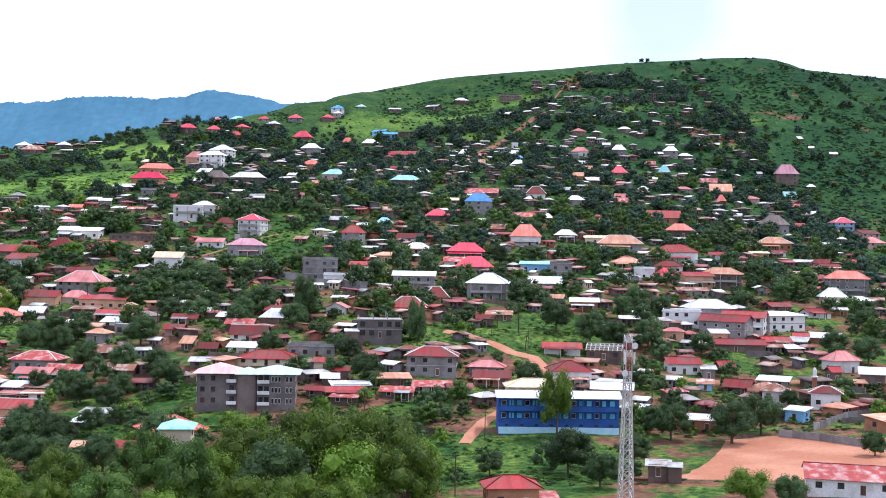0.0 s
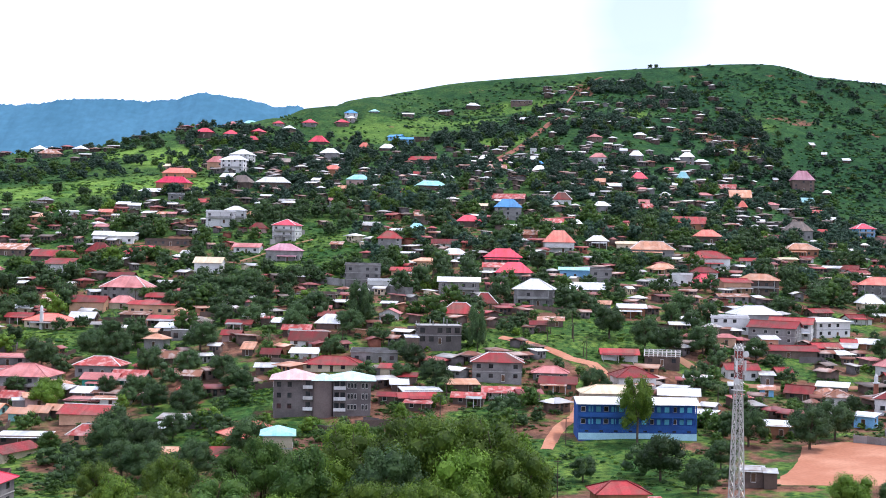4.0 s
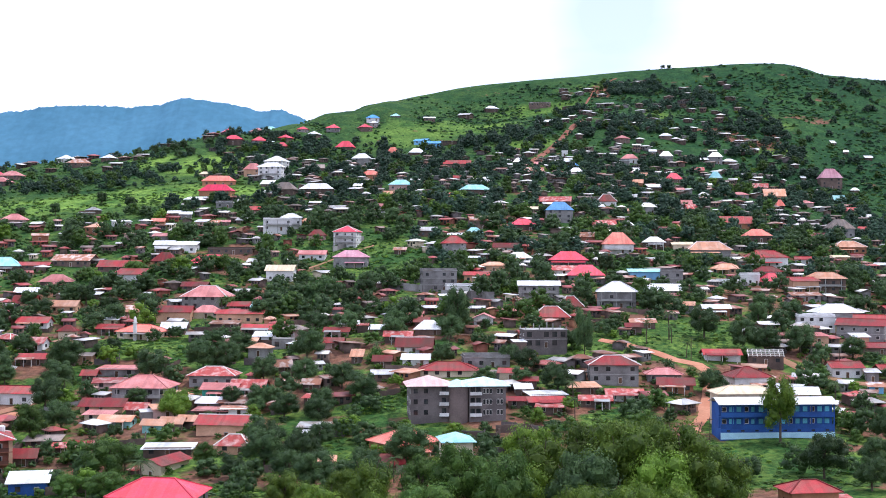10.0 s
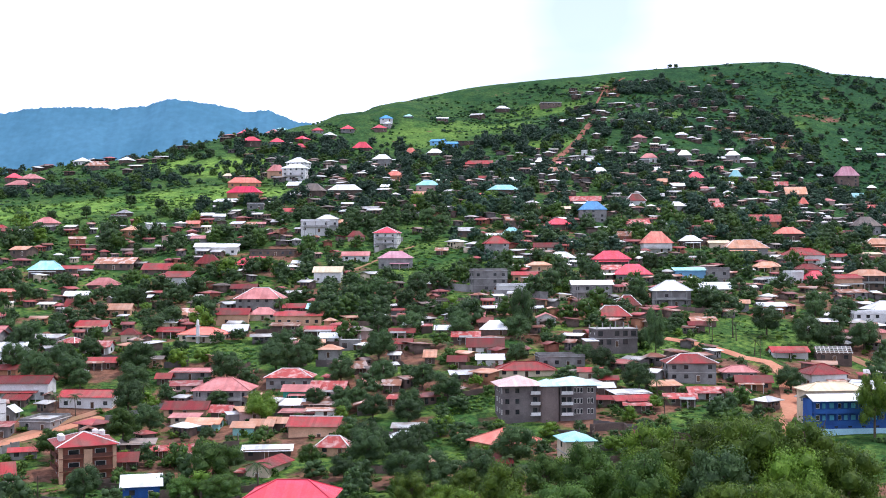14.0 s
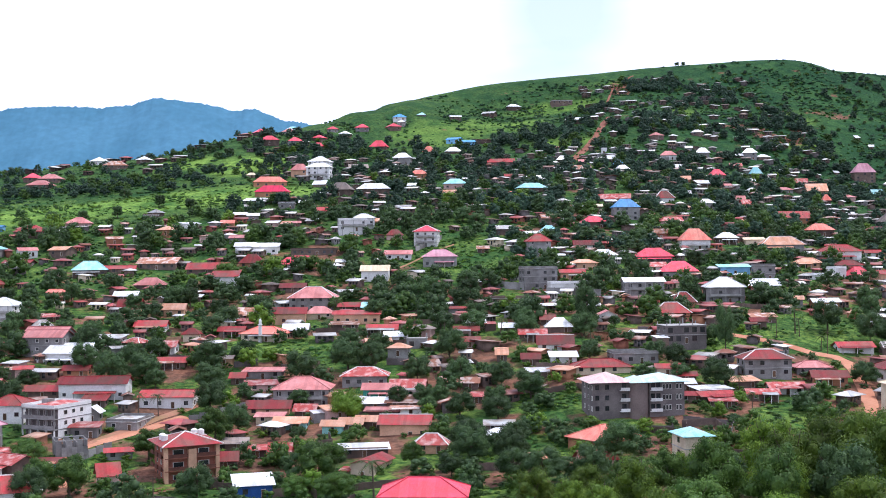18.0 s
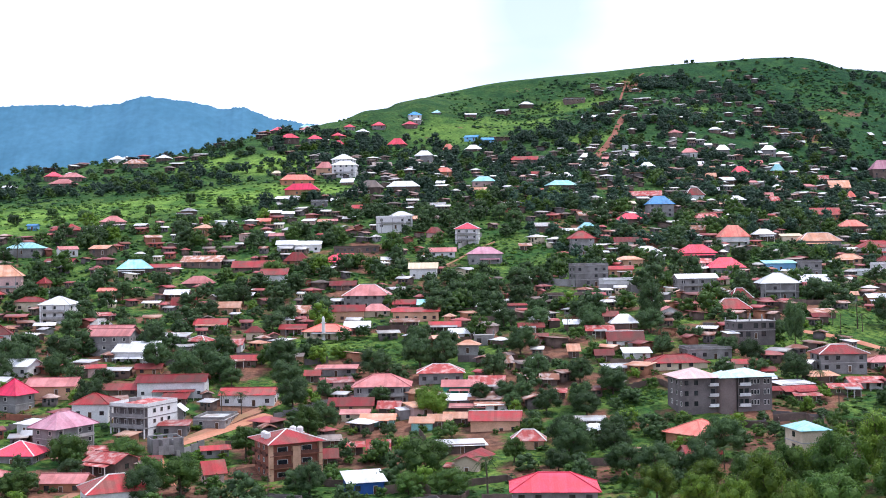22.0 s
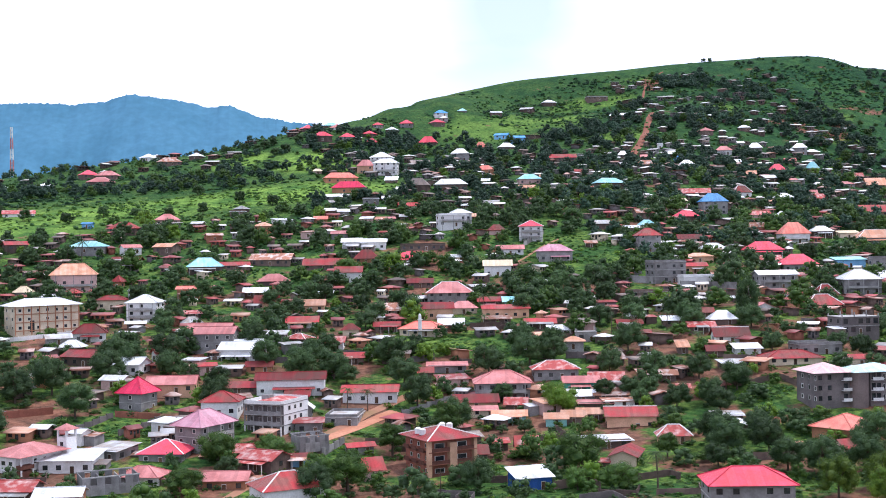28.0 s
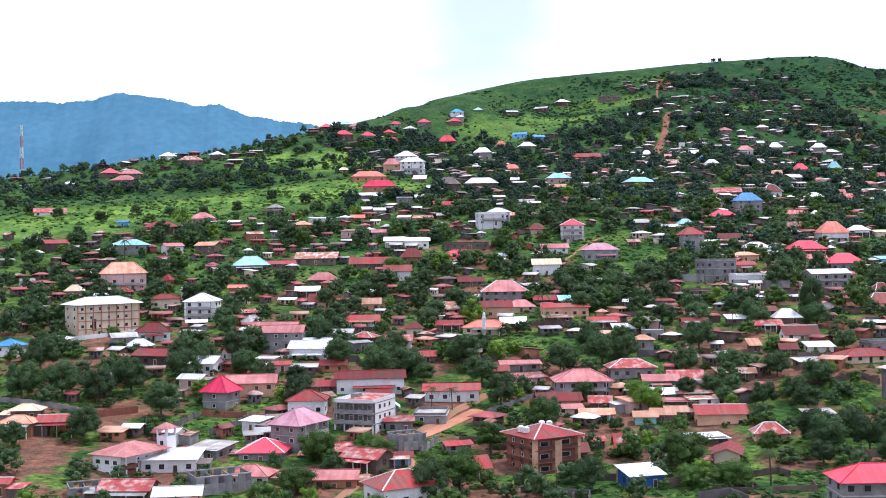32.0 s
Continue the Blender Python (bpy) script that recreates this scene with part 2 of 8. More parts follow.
WALLS = {
    "c": material("wall_cement", (0.25, 0.24, 0.235), (0.17, 0.16, 0.155), 0.35, 0.9, spread=0.25, bump=0.3, fine=2.5),
    "w": material("wall_white", (0.66, 0.65, 0.64), (0.48, 0.46, 0.43), 0.3, 0.8, spread=0.1, mixpos=(0.5, 0.75)),
    "p": material("wall_peach", (0.60, 0.36, 0.24), (0.48, 0.28, 0.18), 0.3, 0.8, spread=0.15),
    "k": material("wall_rose", (0.54, 0.36, 0.33), (0.42, 0.28, 0.25), 0.3, 0.8, spread=0.2),
    "y": material("wall_cream", (0.62, 0.52, 0.39), (0.50, 0.40, 0.29), 0.3, 0.8, spread=0.15),
    "b": material("wall_blue", (0.03, 0.10, 0.32), (0.025, 0.07, 0.24), 0.3, 0.7, spread=0.1),
    "d": material("wall_mud", (0.105, 0.076, 0.066), (0.155, 0.11, 0.09), 0.5, 0.95, spread=0.35, bump=0.3),
    "o": material("wall_ochre", (0.40, 0.19, 0.11), (0.30, 0.14, 0.085), 0.3, 0.85, spread=0.2),
    "g": material("wall_green", (0.03, 0.22, 0.17), (0.04, 0.17, 0.14), 0.3, 0.8, spread=0.2),
    "t": material("wall_aqua", (0.30, 0.58, 0.55), (0.25, 0.48, 0.46), 0.3, 0.8, spread=0.15),
    "r": material("wall_brick_brown", (0.29, 0.11, 0.075), (0.21, 0.08, 0.055), 0.4, 0.85, spread=0.1),
    "e": material("wall_dark_render", (0.115, 0.10, 0.098), (0.165, 0.142, 0.138), 0.3, 0.9, spread=0.1, bump=0.3, fine=2.5),
    "t2": material("wall_brown_grey", (0.20, 0.155, 0.145), (0.155, 0.12, 0.112), 0.3, 0.9, spread=0.1, bump=0.3, fine=2.5),
    "l": material("wall_light_blue", (0.22, 0.46, 0.70), (0.18, 0.38, 0.6), 0.4, 0.8, spread=0.15),
}
GLASS = material("window_dark_glass", (0.025, 0.028, 0.032), (0.05, 0.05, 0.05), 1.0, 0.12, spread=0.3)
FRAME = material("window_frame_paint", (0.62, 0.60, 0.57), (0.5, 0.47, 0.43), 1.0, 0.6, spread=0.3)
DOOR = material("door_wood", (0.12, 0.07, 0.045), (0.09, 0.05, 0.03), 1.0, 0.6, spread=0.5)
CONCRETE = material("raw_concrete", (0.36, 0.35, 0.335), (0.27, 0.26, 0.25), 0.5, 0.9, spread=0.15, bump=0.3)
WHITE_CAP = material("ridge_white_cap", (0.80, 0.77, 0.74), (0.7, 0.66, 0.62), 0.6, 0.5)
EARTH = material("red_earth", (0.41, 0.17, 0.102), (0.50, 0.24, 0.152), 0.08, 0.95, bump=0.4, fine=1.2)
LANE = material("trodden_lane", (0.34, 0.165, 0.11), (0.27, 0.165, 0.09), 0.12, 0.95, bump=0.4, fine=1.2)
TRACK = material("dark_red_track", (0.20, 0.078, 0.052), (0.27, 0.12, 0.085), 0.1, 0.95, bump=0.4, fine=1.2)
STEEL = material("galvanised_steel", (0.55, 0.54, 0.53), (0.45, 0.42, 0.40), 0.6, 0.5, metal=0.5)
BARK = material("bark", (0.11, 0.085, 0.065), (0.07, 0.055, 0.04), 1.5, 0.95, bump=0.6)


def island_tone(m, low, high):
    """Tone that differs from piece to piece of a joined mesh."""
    n, l = m.node_tree.nodes, m.node_tree.links
    bsdf = n["Principled BSDF"]
    source = bsdf.inputs["Base Color"].links[0].from_socket
    geo = n.new("ShaderNodeNewGeometry")
    tone = n.new("ShaderNodeMapRange")
    tone.inputs["To Min"].default_value, tone.inputs["To Max"].default_value = low, high
    l.new(geo.outputs["Random Per Island"], tone.inputs["Value"])
    scale = n.new("ShaderNodeVectorMath")
    scale.operation = "SCALE"
    l.new(source, scale.inputs[0])
    l.new(tone.outputs[0], scale.inputs["Scale"])
    l.new(scale.outputs[0], bsdf.inputs["Base Color"])
    return scale


def foliage(name, a, b, spread):
    """Leaves: tone varies from leaf to leaf and from tree to tree; thin, so that some light comes through."""
    m = material(name, a, b, 0.6, 0.55, spread=spread, fine=5.0)
    n, l = m.node_tree.nodes, m.node_tree.links
    bsdf = n["Principled BSDF"]
    bsdf.inputs["Specular IOR Level"].default_value = 0.28
    scale = island_tone(m, 0.72, 1.28)
    thin = n.new("ShaderNodeBsdfTranslucent")
    l.new(scale.outputs[0], thin.inputs["Color"])
    mix = n.new("ShaderNodeMixShader")
    mix.inputs[0].default_value = 0.42
    l.new(bsdf.outputs[0], mix.inputs[1])
    l.new(thin.outputs[0], mix.inputs[2])
    l.new(mix.outputs[0], n["Material Output"].inputs["Surface"])
    return m


LEAF_DARK = foliage("leaf_dark", (0.049, 0.095, 0.037), (0.076, 0.134, 0.044), 0.4)
# the dark leaf again for far woods, with bluish distance haze in its colour
LEAF_HILL_HAZED = foliage("leaf_hill_hazed", (0.039, 0.083, 0.056), (0.062, 0.118, 0.068), 0.35)
LEAF_MID = foliage("leaf_mid", (0.055, 0.118, 0.026), (0.096, 0.170, 0.032), 0.35)
LEAF_GROVE = foliage("leaf_grove", (0.074, 0.136, 0.018), (0.142, 0.218, 0.027), 0.45)
LEAF_LIGHT = foliage("leaf_light", (0.115, 0.215, 0.024), (0.16, 0.265, 0.035), 0.25)
LEAF_PALM = foliage("leaf_palm", (0.05, 0.095, 0.028), (0.085, 0.125, 0.04), 0.3)
SHRUB = foliage("shrub_leaf", (0.034, 0.105, 0.024), (0.07, 0.165, 0.030), 0.1)

# ---- building kit ----


def part(name, me, parent, label="", at=None):
    ob = new(name, me)
    ob.parent = parent
    if at is not None:
        ob.matrix_basis = at
    if label:
        ob["label"] = label
    return ob


def box_geo(x0, x1, y0, y1, z0, z1, verts, faces):
    k = len(verts)
    verts += [(x0, y0, z0), (x1, y0, z0), (x1, y1, z0), (x0, y1, z0), (x0, y0, z1), (x1, y0, z1), (x1, y1, z1), (x0, y1, z1)]
    faces += [(k, k + 3, k + 2, k + 1), (k + 4, k + 5, k + 6, k + 7), (k, k + 1, k + 5, k + 4), (k + 1, k + 2, k + 6, k + 5), (k + 2, k + 3, k + 7, k + 6), (k + 3, k, k + 4, k + 7)]


def boxes(name, mat, *sizes):
    verts, faces = [], []
    for s in sizes:
        box_geo(*s, verts, faces)
    return mesh_of(name, verts, faces, [mat])


def slab_between(p, q, r, s, thick, verts, faces, uvs):
    """A roof sheet on four corners (eave left, eave right, top right, top left), with thickness; u runs along the eave."""
    p, q, r, s = (Vector(v) for v in (p, q, r, s))
    along = (q - p).normalized()
    up = ((s + r) / 2 - (p + q) / 2).normalized()
    k = len(verts)
    down = Vector((0, 0, -thick))
    corners = [p, q, r, s]
    verts += [tuple(v) for v in corners] + [tuple(v + down) for v in corners]
    flat = [((v - p).dot(along), (v - p).dot(up)) for v in corners]
    tri = (r - s).length < 1e-4
    for f in ((0, 1, 2, 3), (7, 6, 5, 4), (0, 4, 5, 1), (1, 5, 6, 2), (2, 6, 7, 3), (3, 7, 4, 0)):
        if tri and f == (2, 6, 7, 3):
            continue
        if tri and f in ((0, 1, 2, 3), (7, 6, 5, 4)):
            f = (0, 1, 2) if f[0] == 0 else (6, 5, 4)
        faces.append(tuple(k + i for i in f))
        uvs += [flat[i % 4] for i in f]


def roof_mesh(kind, w, d, rise, over, mat):
    """Roof sheets over a plan w by d whose wall top is z = 0. hip, gable (ridge along x), front (ridge along y), shed."""
    verts, faces, uvs = [], [], []
    a, b = w / 2 + over, d / 2 + over
    drop = -0.12
    t = 0.1
    if kind == "hip":
        if w >= d:
            g = max(a - b, 0.0)
            top0, top1 = (-g, 0, rise), (g, 0, rise)
            slab_between((-a, -b, drop), (a, -b, drop), top1, top0, t, verts, faces, uvs)
            slab_between((a, b, drop), (-a, b, drop), top0, top1, t, verts, faces, uvs)
            slab_between((a, -b, drop), (a, b, drop), top1, top1, t, verts, faces, uvs)
            slab_between((-a, b, drop), (-a, -b, drop), top0, top0, t, verts, faces, uvs)
        else:
            g = b - a
            top0, top1 = (0, -g, rise), (0, g, rise)
            slab_between((-a, -b, drop), (a, -b, drop), top0, top0, t, verts, faces, uvs)
            slab_between((a, b, drop), (-a, b, drop), top1, top1, t, verts, faces, uvs)
            slab_between((a, -b, drop), (a, b, drop), top1, top0, t, verts, faces, uvs)
            slab_between((-a, b, drop), (-a, -b, drop), top0, top1, t, verts, faces, uvs)
    elif kind == "gable":
        slab_between((-a, -b, drop), (a, -b, drop), (a, 0, rise), (-a, 0, rise), t, verts, faces, uvs)
        slab_between((a, b, drop), (-a, b, drop), (-a, 0, rise), (a, 0, rise), t, verts, faces, uvs)
    elif kind == "front":
        slab_between((a, -b, drop), (a, b, drop), (0, b, rise), (0, -b, rise), t, verts, faces, uvs)
        slab_between((-a, b, drop), (-a, -b, drop), (0, -b, rise), (0, b, rise), t, verts, faces, uvs)
    else:
        slab_between((-a, -b, drop), (a, -b, drop), (a, b, rise), (-a, b, rise), t, verts, faces, uvs)
    return mesh_of("roof", verts, faces, [mat], uvs=uvs)


def bar_geo(p, q, r, verts, faces):
    """A square bar from p to q of half-width r."""
    p, q = Vector(p), Vector(q)
    n = (q - p).normalized()
    side = n.cross(Vector((0, 0, 1)))
    side = (side if side.length > 1e-3 else Vector((1, 0, 0))).normalized() * r
    up = side.cross(n).normalized() * r
    k = len(verts)
    for c in (p, q):
        verts += [tuple(c + side + up), tuple(c - side + up), tuple(c - side - up), tuple(c + side - up)]
    faces += [(k, k + 1, k + 2, k + 3), (k + 7, k + 6, k + 5, k + 4)] + [(k + i, k + 4 + i, k + 4 + (i + 1) % 4, k + (i + 1) % 4) for i in range(4)]


def cap_mesh(kind, w, d, rise, over, mat):
    """Ridge and hip caps of a roof."""
    verts, faces = [], []
    a, b = w / 2 + over, d / 2 + over
    if kind == "hip":
        g = abs(a - b)
        e0, e1 = ((-g, 0, rise), (g, 0, rise)) if w >= d else ((0, -g, rise), (0, g, rise))
        lines = [(e0, e1)] if g > 0.1 else []
        for c in ((-a, -b), (a, -b), (a, b), (-a, b)):
            e = e0 if (c[0] < 0 if w >= d else c[1] < 0) else e1
            lines.append(((*c, -0.1), e))
    elif kind == "gable":
        lines = [((-a, 0, rise), (a, 0, rise))]
    else:
        lines = [((0, -b, rise), (0, b, rise))]
    for p, q in lines:
        bar_geo(Vector(p) + Vector((0, 0, 0.03)), Vector(q) + Vector((0, 0, 0.03)), 0.13, verts, faces)
    return mesh_of("ridge_cap", verts, faces, [mat])


def inset_panel(name, ring, pane, margin, depth):
    """A panel one metre wide and high in the x-z plane, facing -y: a proud surround with a pane set back in it, in one skin."""
    verts, faces, slots = [], [], []
    for x, y, m in ((0.5, 0.04, 0), (0.5, -0.07, 0), (0.5 - margin, -0.07, 0), (0.5 - margin, depth, 0)):
        verts += [(-x, y, -x), (x, y, -x), (x, y, x), (-x, y, x)]
    for r in range(3):
        for i in range(4):
            j = (i + 1) % 4
            faces.append((r * 4 + i, r * 4 + j, r * 4 + 4 + j, r * 4 + 4 + i))
            slots.append(0)
    faces.append((12, 13, 14, 15))
    slots.append(1)
    return mesh_of(name, verts, faces, [ring, pane], slots)


WINDOW = inset_panel("window", FRAME, GLASS, 0.075, 0.0)
WINDOW_BARE = inset_panel("window", GLASS, GLASS, 0.05, -0.03)
DOOR_MESH = inset_panel("door", FRAME, DOOR, 0.06, 0.0)

WALL_WORDS = {"c": "grey cement", "w": "white-painted", "p": "peach-painted", "k": "rose-painted", "y": "cream-painted", "b": "dark blue", "d": "brown mud-plastered", "o": "ochre", "g": "dark green", "t": "aqua", "r": "brown brick", "l": "light blue", "e": "dark grey rendered"}
ROOF_WORDS = {"R": "red sheet-metal", "P": "bright pink-red", "M": "crimson", "A": "faded rose", "V": "mauve", "W": "bright white zinc", "Z": "dull zinc", "S": "salmon red", "B": "blue", "T": "teal", "U": "rusted patchy", "O": "orange rusty", "X": "patchy red-and-white", "G": "weathered grey-brown", "Y": "pale cream"}
KIND_WORDS = {"hip": "hipped roof", "gable": "gabled roof", "front": "front-gabled roof", "shed": "single-pitch roof", "flat": "flat roof", "bare": "unfinished flat top"}
TAKEN = []


def house(x, y, w, d, storeys, kind, rc, wc, turn=0.0, rise=None, detail=1, caps=None, over=0.75, base=None, name="house", storey=2.8, band=True, annexes=True, balconies=True):
    """A house: walls, roof, floor bands, windows and a door; its front faces -y before the turn."""
    ob = new("bungalow" if name == "house" and storeys < 1.5 else name)
    if y > 470 and annexes:
        w, d, over = w * 0.85, d * 0.85, 0.6
        storey = storey if y < 640 else 2.45
    # most small far houses get a darker wall, which paints the eaves' shade
    if y > 600 and annexes and storeys < 2 and int(x) % 4:
        wc = {"w": "c", "c": "d", "y": "k", "p": "o"}.get(wc, wc)
    c, s = math.cos(radians(turn)), math.sin(radians(turn))
    spots = [(x + c * u * w / 2 - s * v * d / 2, y + s * u * w / 2 + c * v * d / 2) for u in (-1, 0, 1) for v in (-1, 0, 1)]
    zs = [float(ground_z(*p)) for p in spots]
    z0 = base if base is not None else sum(zs) / len(zs) + (0.25 if y < 640 else -0.45)
    low = min(zs) - z0 - 0.6
    ob.matrix_basis = pose(x, y, z0, 0, 0, turn)
    TAKEN.append((x, y, max(w, d) / 2))
    h = storeys * storey + 0.2
    wall = WALLS[wc]
    verts, faces = [], []
    box_geo(-w / 2, w / 2, -d / 2, d / 2, low, h, verts, faces)
    if kind == "gable":
        rise = rise or d * 0.22
        k = len(verts)
        for sx in (-1, 1):
            verts += [(sx * (w / 2 - 0.01), -d / 2, h - 0.1), (sx * (w / 2 - 0.01), d / 2, h - 0.1), (sx * (w / 2 - 0.01), 0, h + rise - 0.12)]
        faces += [(k, k + 2, k + 1), (k + 3, k + 4, k + 5)]
    if kind == "front":
        rise = rise or w * 0.22
        k = len(verts)
        for sy in (-1, 1):
            verts += [(-w / 2, sy * (d / 2 - 0.01), h - 0.1), (w / 2, sy * (d / 2 - 0.01), h - 0.1), (0, sy * (d / 2 - 0.01), h + rise - 0.12)]
        faces += [(k, k + 1, k + 2), (k + 4, k + 3, k + 5)]
    part("wall", mesh_of("wall", verts, faces, [wall]), ob)
    if kind == "hip":
        rise = rise or min(w, d) * (0.27 if y < 640 else 0.33)
    if kind == "shed":
        rise = rise or d * 0.10
    if kind in ("hip", "gable", "front", "shed"):
        me = roof_mesh(kind, w, d, rise, over, ROOFS[rc])
        roof = part("roof", me, ob, at=pose(0, 0, h))
        if kind == "shed":
            part("fascia", boxes("fascia", wall, (-w / 2, w / 2, d / 2 - 0.2, d / 2, h, h + rise * 0.85)), ob)
        elif caps:
            part("ridge_cap", cap_mesh(kind, w, d, rise, over, WHITE_CAP if caps == "w" else ROOFS[rc]), roof)
    elif kind == "flat":
        t = 0.25
        part("roof", boxes("roof", ROOFS[rc] if rc in "WZG" else CONCRETE, (-w / 2 - 0.3, w / 2 + 0.3, -d / 2 - 0.3, d / 2 + 0.3, h, h + 0.2)), ob)
        part("parapet", boxes("parapet", wall, (-w / 2, w / 2, -d / 2, -d / 2 + t, h + 0.2, h + 0.9), (-w / 2, w / 2, d / 2 - t, d / 2, h + 0.2, h + 0.9), (-w / 2, -w / 2 + t, -d / 2 + t, d / 2 - t, h + 0.2, h + 0.9), (w / 2 - t, w / 2, -d / 2 + t, d / 2 - t, h + 0.2, h + 0.9)), ob)
    else:
        part("slab", boxes("slab", CONCRETE, (-w / 2 - 0.2, w / 2 + 0.2, -d / 2 - 0.2, d / 2 + 0.2, h, h + 0.2)), ob)
        nx, ny = max(2, round(w / 4)), max(2, round(d / 4))
        for i in range(nx):
            for j in range(ny):
                if i in (0, nx - 1) or j in (0, ny - 1):
                    px, py = -w / 2 + 0.2 + i * (w - 0.4) / (nx - 1), -d / 2 + 0.2 + j * (d - 0.4) / (ny - 1)
                    part("column", boxes("column", CONCRETE, (px - 0.15, px + 0.15, py - 0.15, py + 0.15, h + 0.2, h + 1.1 + 0.6 * ((i * 7 + j * 3) % 3))), ob)
    if detail and band:
        for f in range(1, int(storeys)):
            part("floor_band", boxes("floor_band", CONCRETE, (-w / 2 - 0.12, w / 2 + 0.12, -d / 2 - 0.12, d / 2 + 0.12, f * storey - 0.05, f * storey + 0.17)), ob)
    # windows on the front and on both ends
    me = WINDOW_BARE if kind == "bare" else WINDOW if detail and (x * 7 + y) % 3 < 0.8 else WINDOW_BARE
    step = 3.3 if detail else 4.2
    step = 2.4 if kind == "bare" else step
    n = max(1, int(w / step))
    pick = random.Random(int(abs(x) * 31 + abs(y) * 7))
    for f in range(max(1, int(storeys + 0.25))):
        zc = min(f * storey + 1.65, h - 0.8)
        for i in range(n):
            if (f == 0 and i == n // 2) or pick.random() < 0.22:
                continue
            part("window", me, ob, at=pose((i + 0.5) * w / n - w / 2, -d / 2 - 0.012, zc) @ Matrix.Diagonal((1.6 if kind == "bare" else 1.25, 1, 1.7 if kind == "bare" else 1.2, 1)))
        if detail:
            m = max(1, int(d / 4.2))
            for side in (-1, 1):
                for i in range(m):
                    part("window", me, ob, at=pose(side * (w / 2 + 0.012), (i + 0.5) * d / m - d / 2, zc, 0, 0, 90 * side) @ Matrix.Diagonal((1.2, 1, 1.2, 1)))
    part("door", DOOR_MESH, ob, at=pose((n // 2 + 0.5) * w / n - w / 2, -d / 2 - 0.012, 1.0) @ Matrix.Diagonal((1.1, 1, min(2.1, h - 0.3), 1)))
    if detail and storeys < 2 and w > 8 and pick.random() < 0.6 and kind in ("gable", "hip"):
        pw = w * pick.uniform(0.45, 0.95)
        px = pick.uniform(-1, 1) * (w - pw) / 2
        part("porch_roof", roof_mesh("shed", pw, 2.2, 0.35, 0.15, ROOFS[pick.choice((rc, rc, "U", "Z"))]), ob, at=pose(px, -d / 2 - 1.25, 2.35))
        for i in range(3):
            cx = px + (i - 1) * (pw / 2 - 0.15)
            part("porch_post", boxes("porch_post", FRAME if i else CONCRETE, (cx - 0.1, cx + 0.1, -d / 2 - 2.2, -d / 2 - 2.0, low, 2.3)), ob)
    if detail and balconies and storeys >= 2 and w > 7 and kind != "bare" and pick.random() < 0.6:
        for f in range(1, int(storeys)):
            part("balcony", boxes("balcony", CONCRETE, (-w * 0.4, w * 0.4, -d / 2 - 1.3, -d / 2 - 0.13, f * storey - 0.05, f * storey + 0.12), (-w * 0.4, w * 0.4, -d / 2 - 1.3, -d / 2 - 1.18, f * storey + 0.12, f * storey + 0.85)), ob)
        for u in (-0.39, 0, 0.39):
            part("pillar", boxes("pillar", CONCRETE, (u * w - 0.13, u * w + 0.13, -d / 2 - 1.29, -d / 2 - 1.03, low, h - 0.2)), ob)
    if annexes and y < 470 and pick.random() < 0.7:
        side = pick.choice((-1, 1))
        aw, ad, ah = pick.uniform(2.2, 4.2), pick.uniform(3, min(6, d + 1)), pick.uniform(1.9, 2.4)
        ax, ay = side * (w / 2 + aw / 2 + 0.02), pick.uniform(-0.5, 0.3) * d
        annex = part("annex", boxes("annex", WALLS[pick.choice((wc, "d", "c", "d"))], (ax - aw / 2, ax + aw / 2, ay - ad / 2, ay + ad / 2, low - 0.5, ah)), ob)
        part("annex_roof", roof_mesh("shed", aw, ad, 0.4, 0.3, ROOFS[pick.choice((rc, "U", "Z", "W", "U", "G", "X"))]), annex, at=pose(ax, ay, ah + 0.1))
    size = "small" if w < 8 else "wide" if w > 16 else ""
    high = {1: "single-storey", 2: "two-storey", 3: "three-storey", 4: "four-storey"}.get(int(math.ceil(storeys)), "")
    top = f"{ROOF_WORDS[rc]} {KIND_WORDS[kind]}" if kind not in ("flat", "bare") else KIND_WORDS[kind]
    words = f"{size} {high} {WALL_WORDS[wc]} house with {top}".split()
    tagged(ob, " ".join(words), "house", "hillside houses")
    if name == "chapel":
        tagged(ob, "cream chapel with a salmon hipped roof beside a prayer tower", "chapel")
    return ob

# ---- trees ----


def lump(verts, faces, slots, c, r, slot, seed, squash=0.8):
    """An uneven leafy mass: a 20-sided ball with shaken corners."""
    g = (1 + 5**0.5) / 2
    base = [(-1, g, 0), (1, g, 0), (-1, -g, 0), (1, -g, 0), (0, -1, g), (0, 1, g), (0, -1, -g), (0, 1, -g), (g, 0, -1), (g, 0, 1), (-g, 0, -1), (-g, 0, 1)]
    tri = [(0, 11, 5), (0, 5, 1), (0, 1, 7), (0, 7, 10), (0, 10, 11), (1, 5, 9), (5, 11, 4), (11, 10, 2), (10, 7, 6), (7, 1, 8), (3, 9, 4), (3, 4, 2), (3, 2, 6), (3, 6, 8), (3, 8, 9), (4, 9, 5), (2, 4, 11), (6, 2, 10), (8, 6, 7), (9, 8, 1)]
    rng = random.Random(seed)
    k = len(verts)
    for v in base:
        f = r * rng.uniform(0.75, 1.15) / 1.902
        verts.append((c[0] + v[0] * f, c[1] + v[1] * f, c[2] + v[2] * f * squash))
    faces += [(k + a, k + b, k + d) for a, b, d in tri]
    slots += [slot] * 20


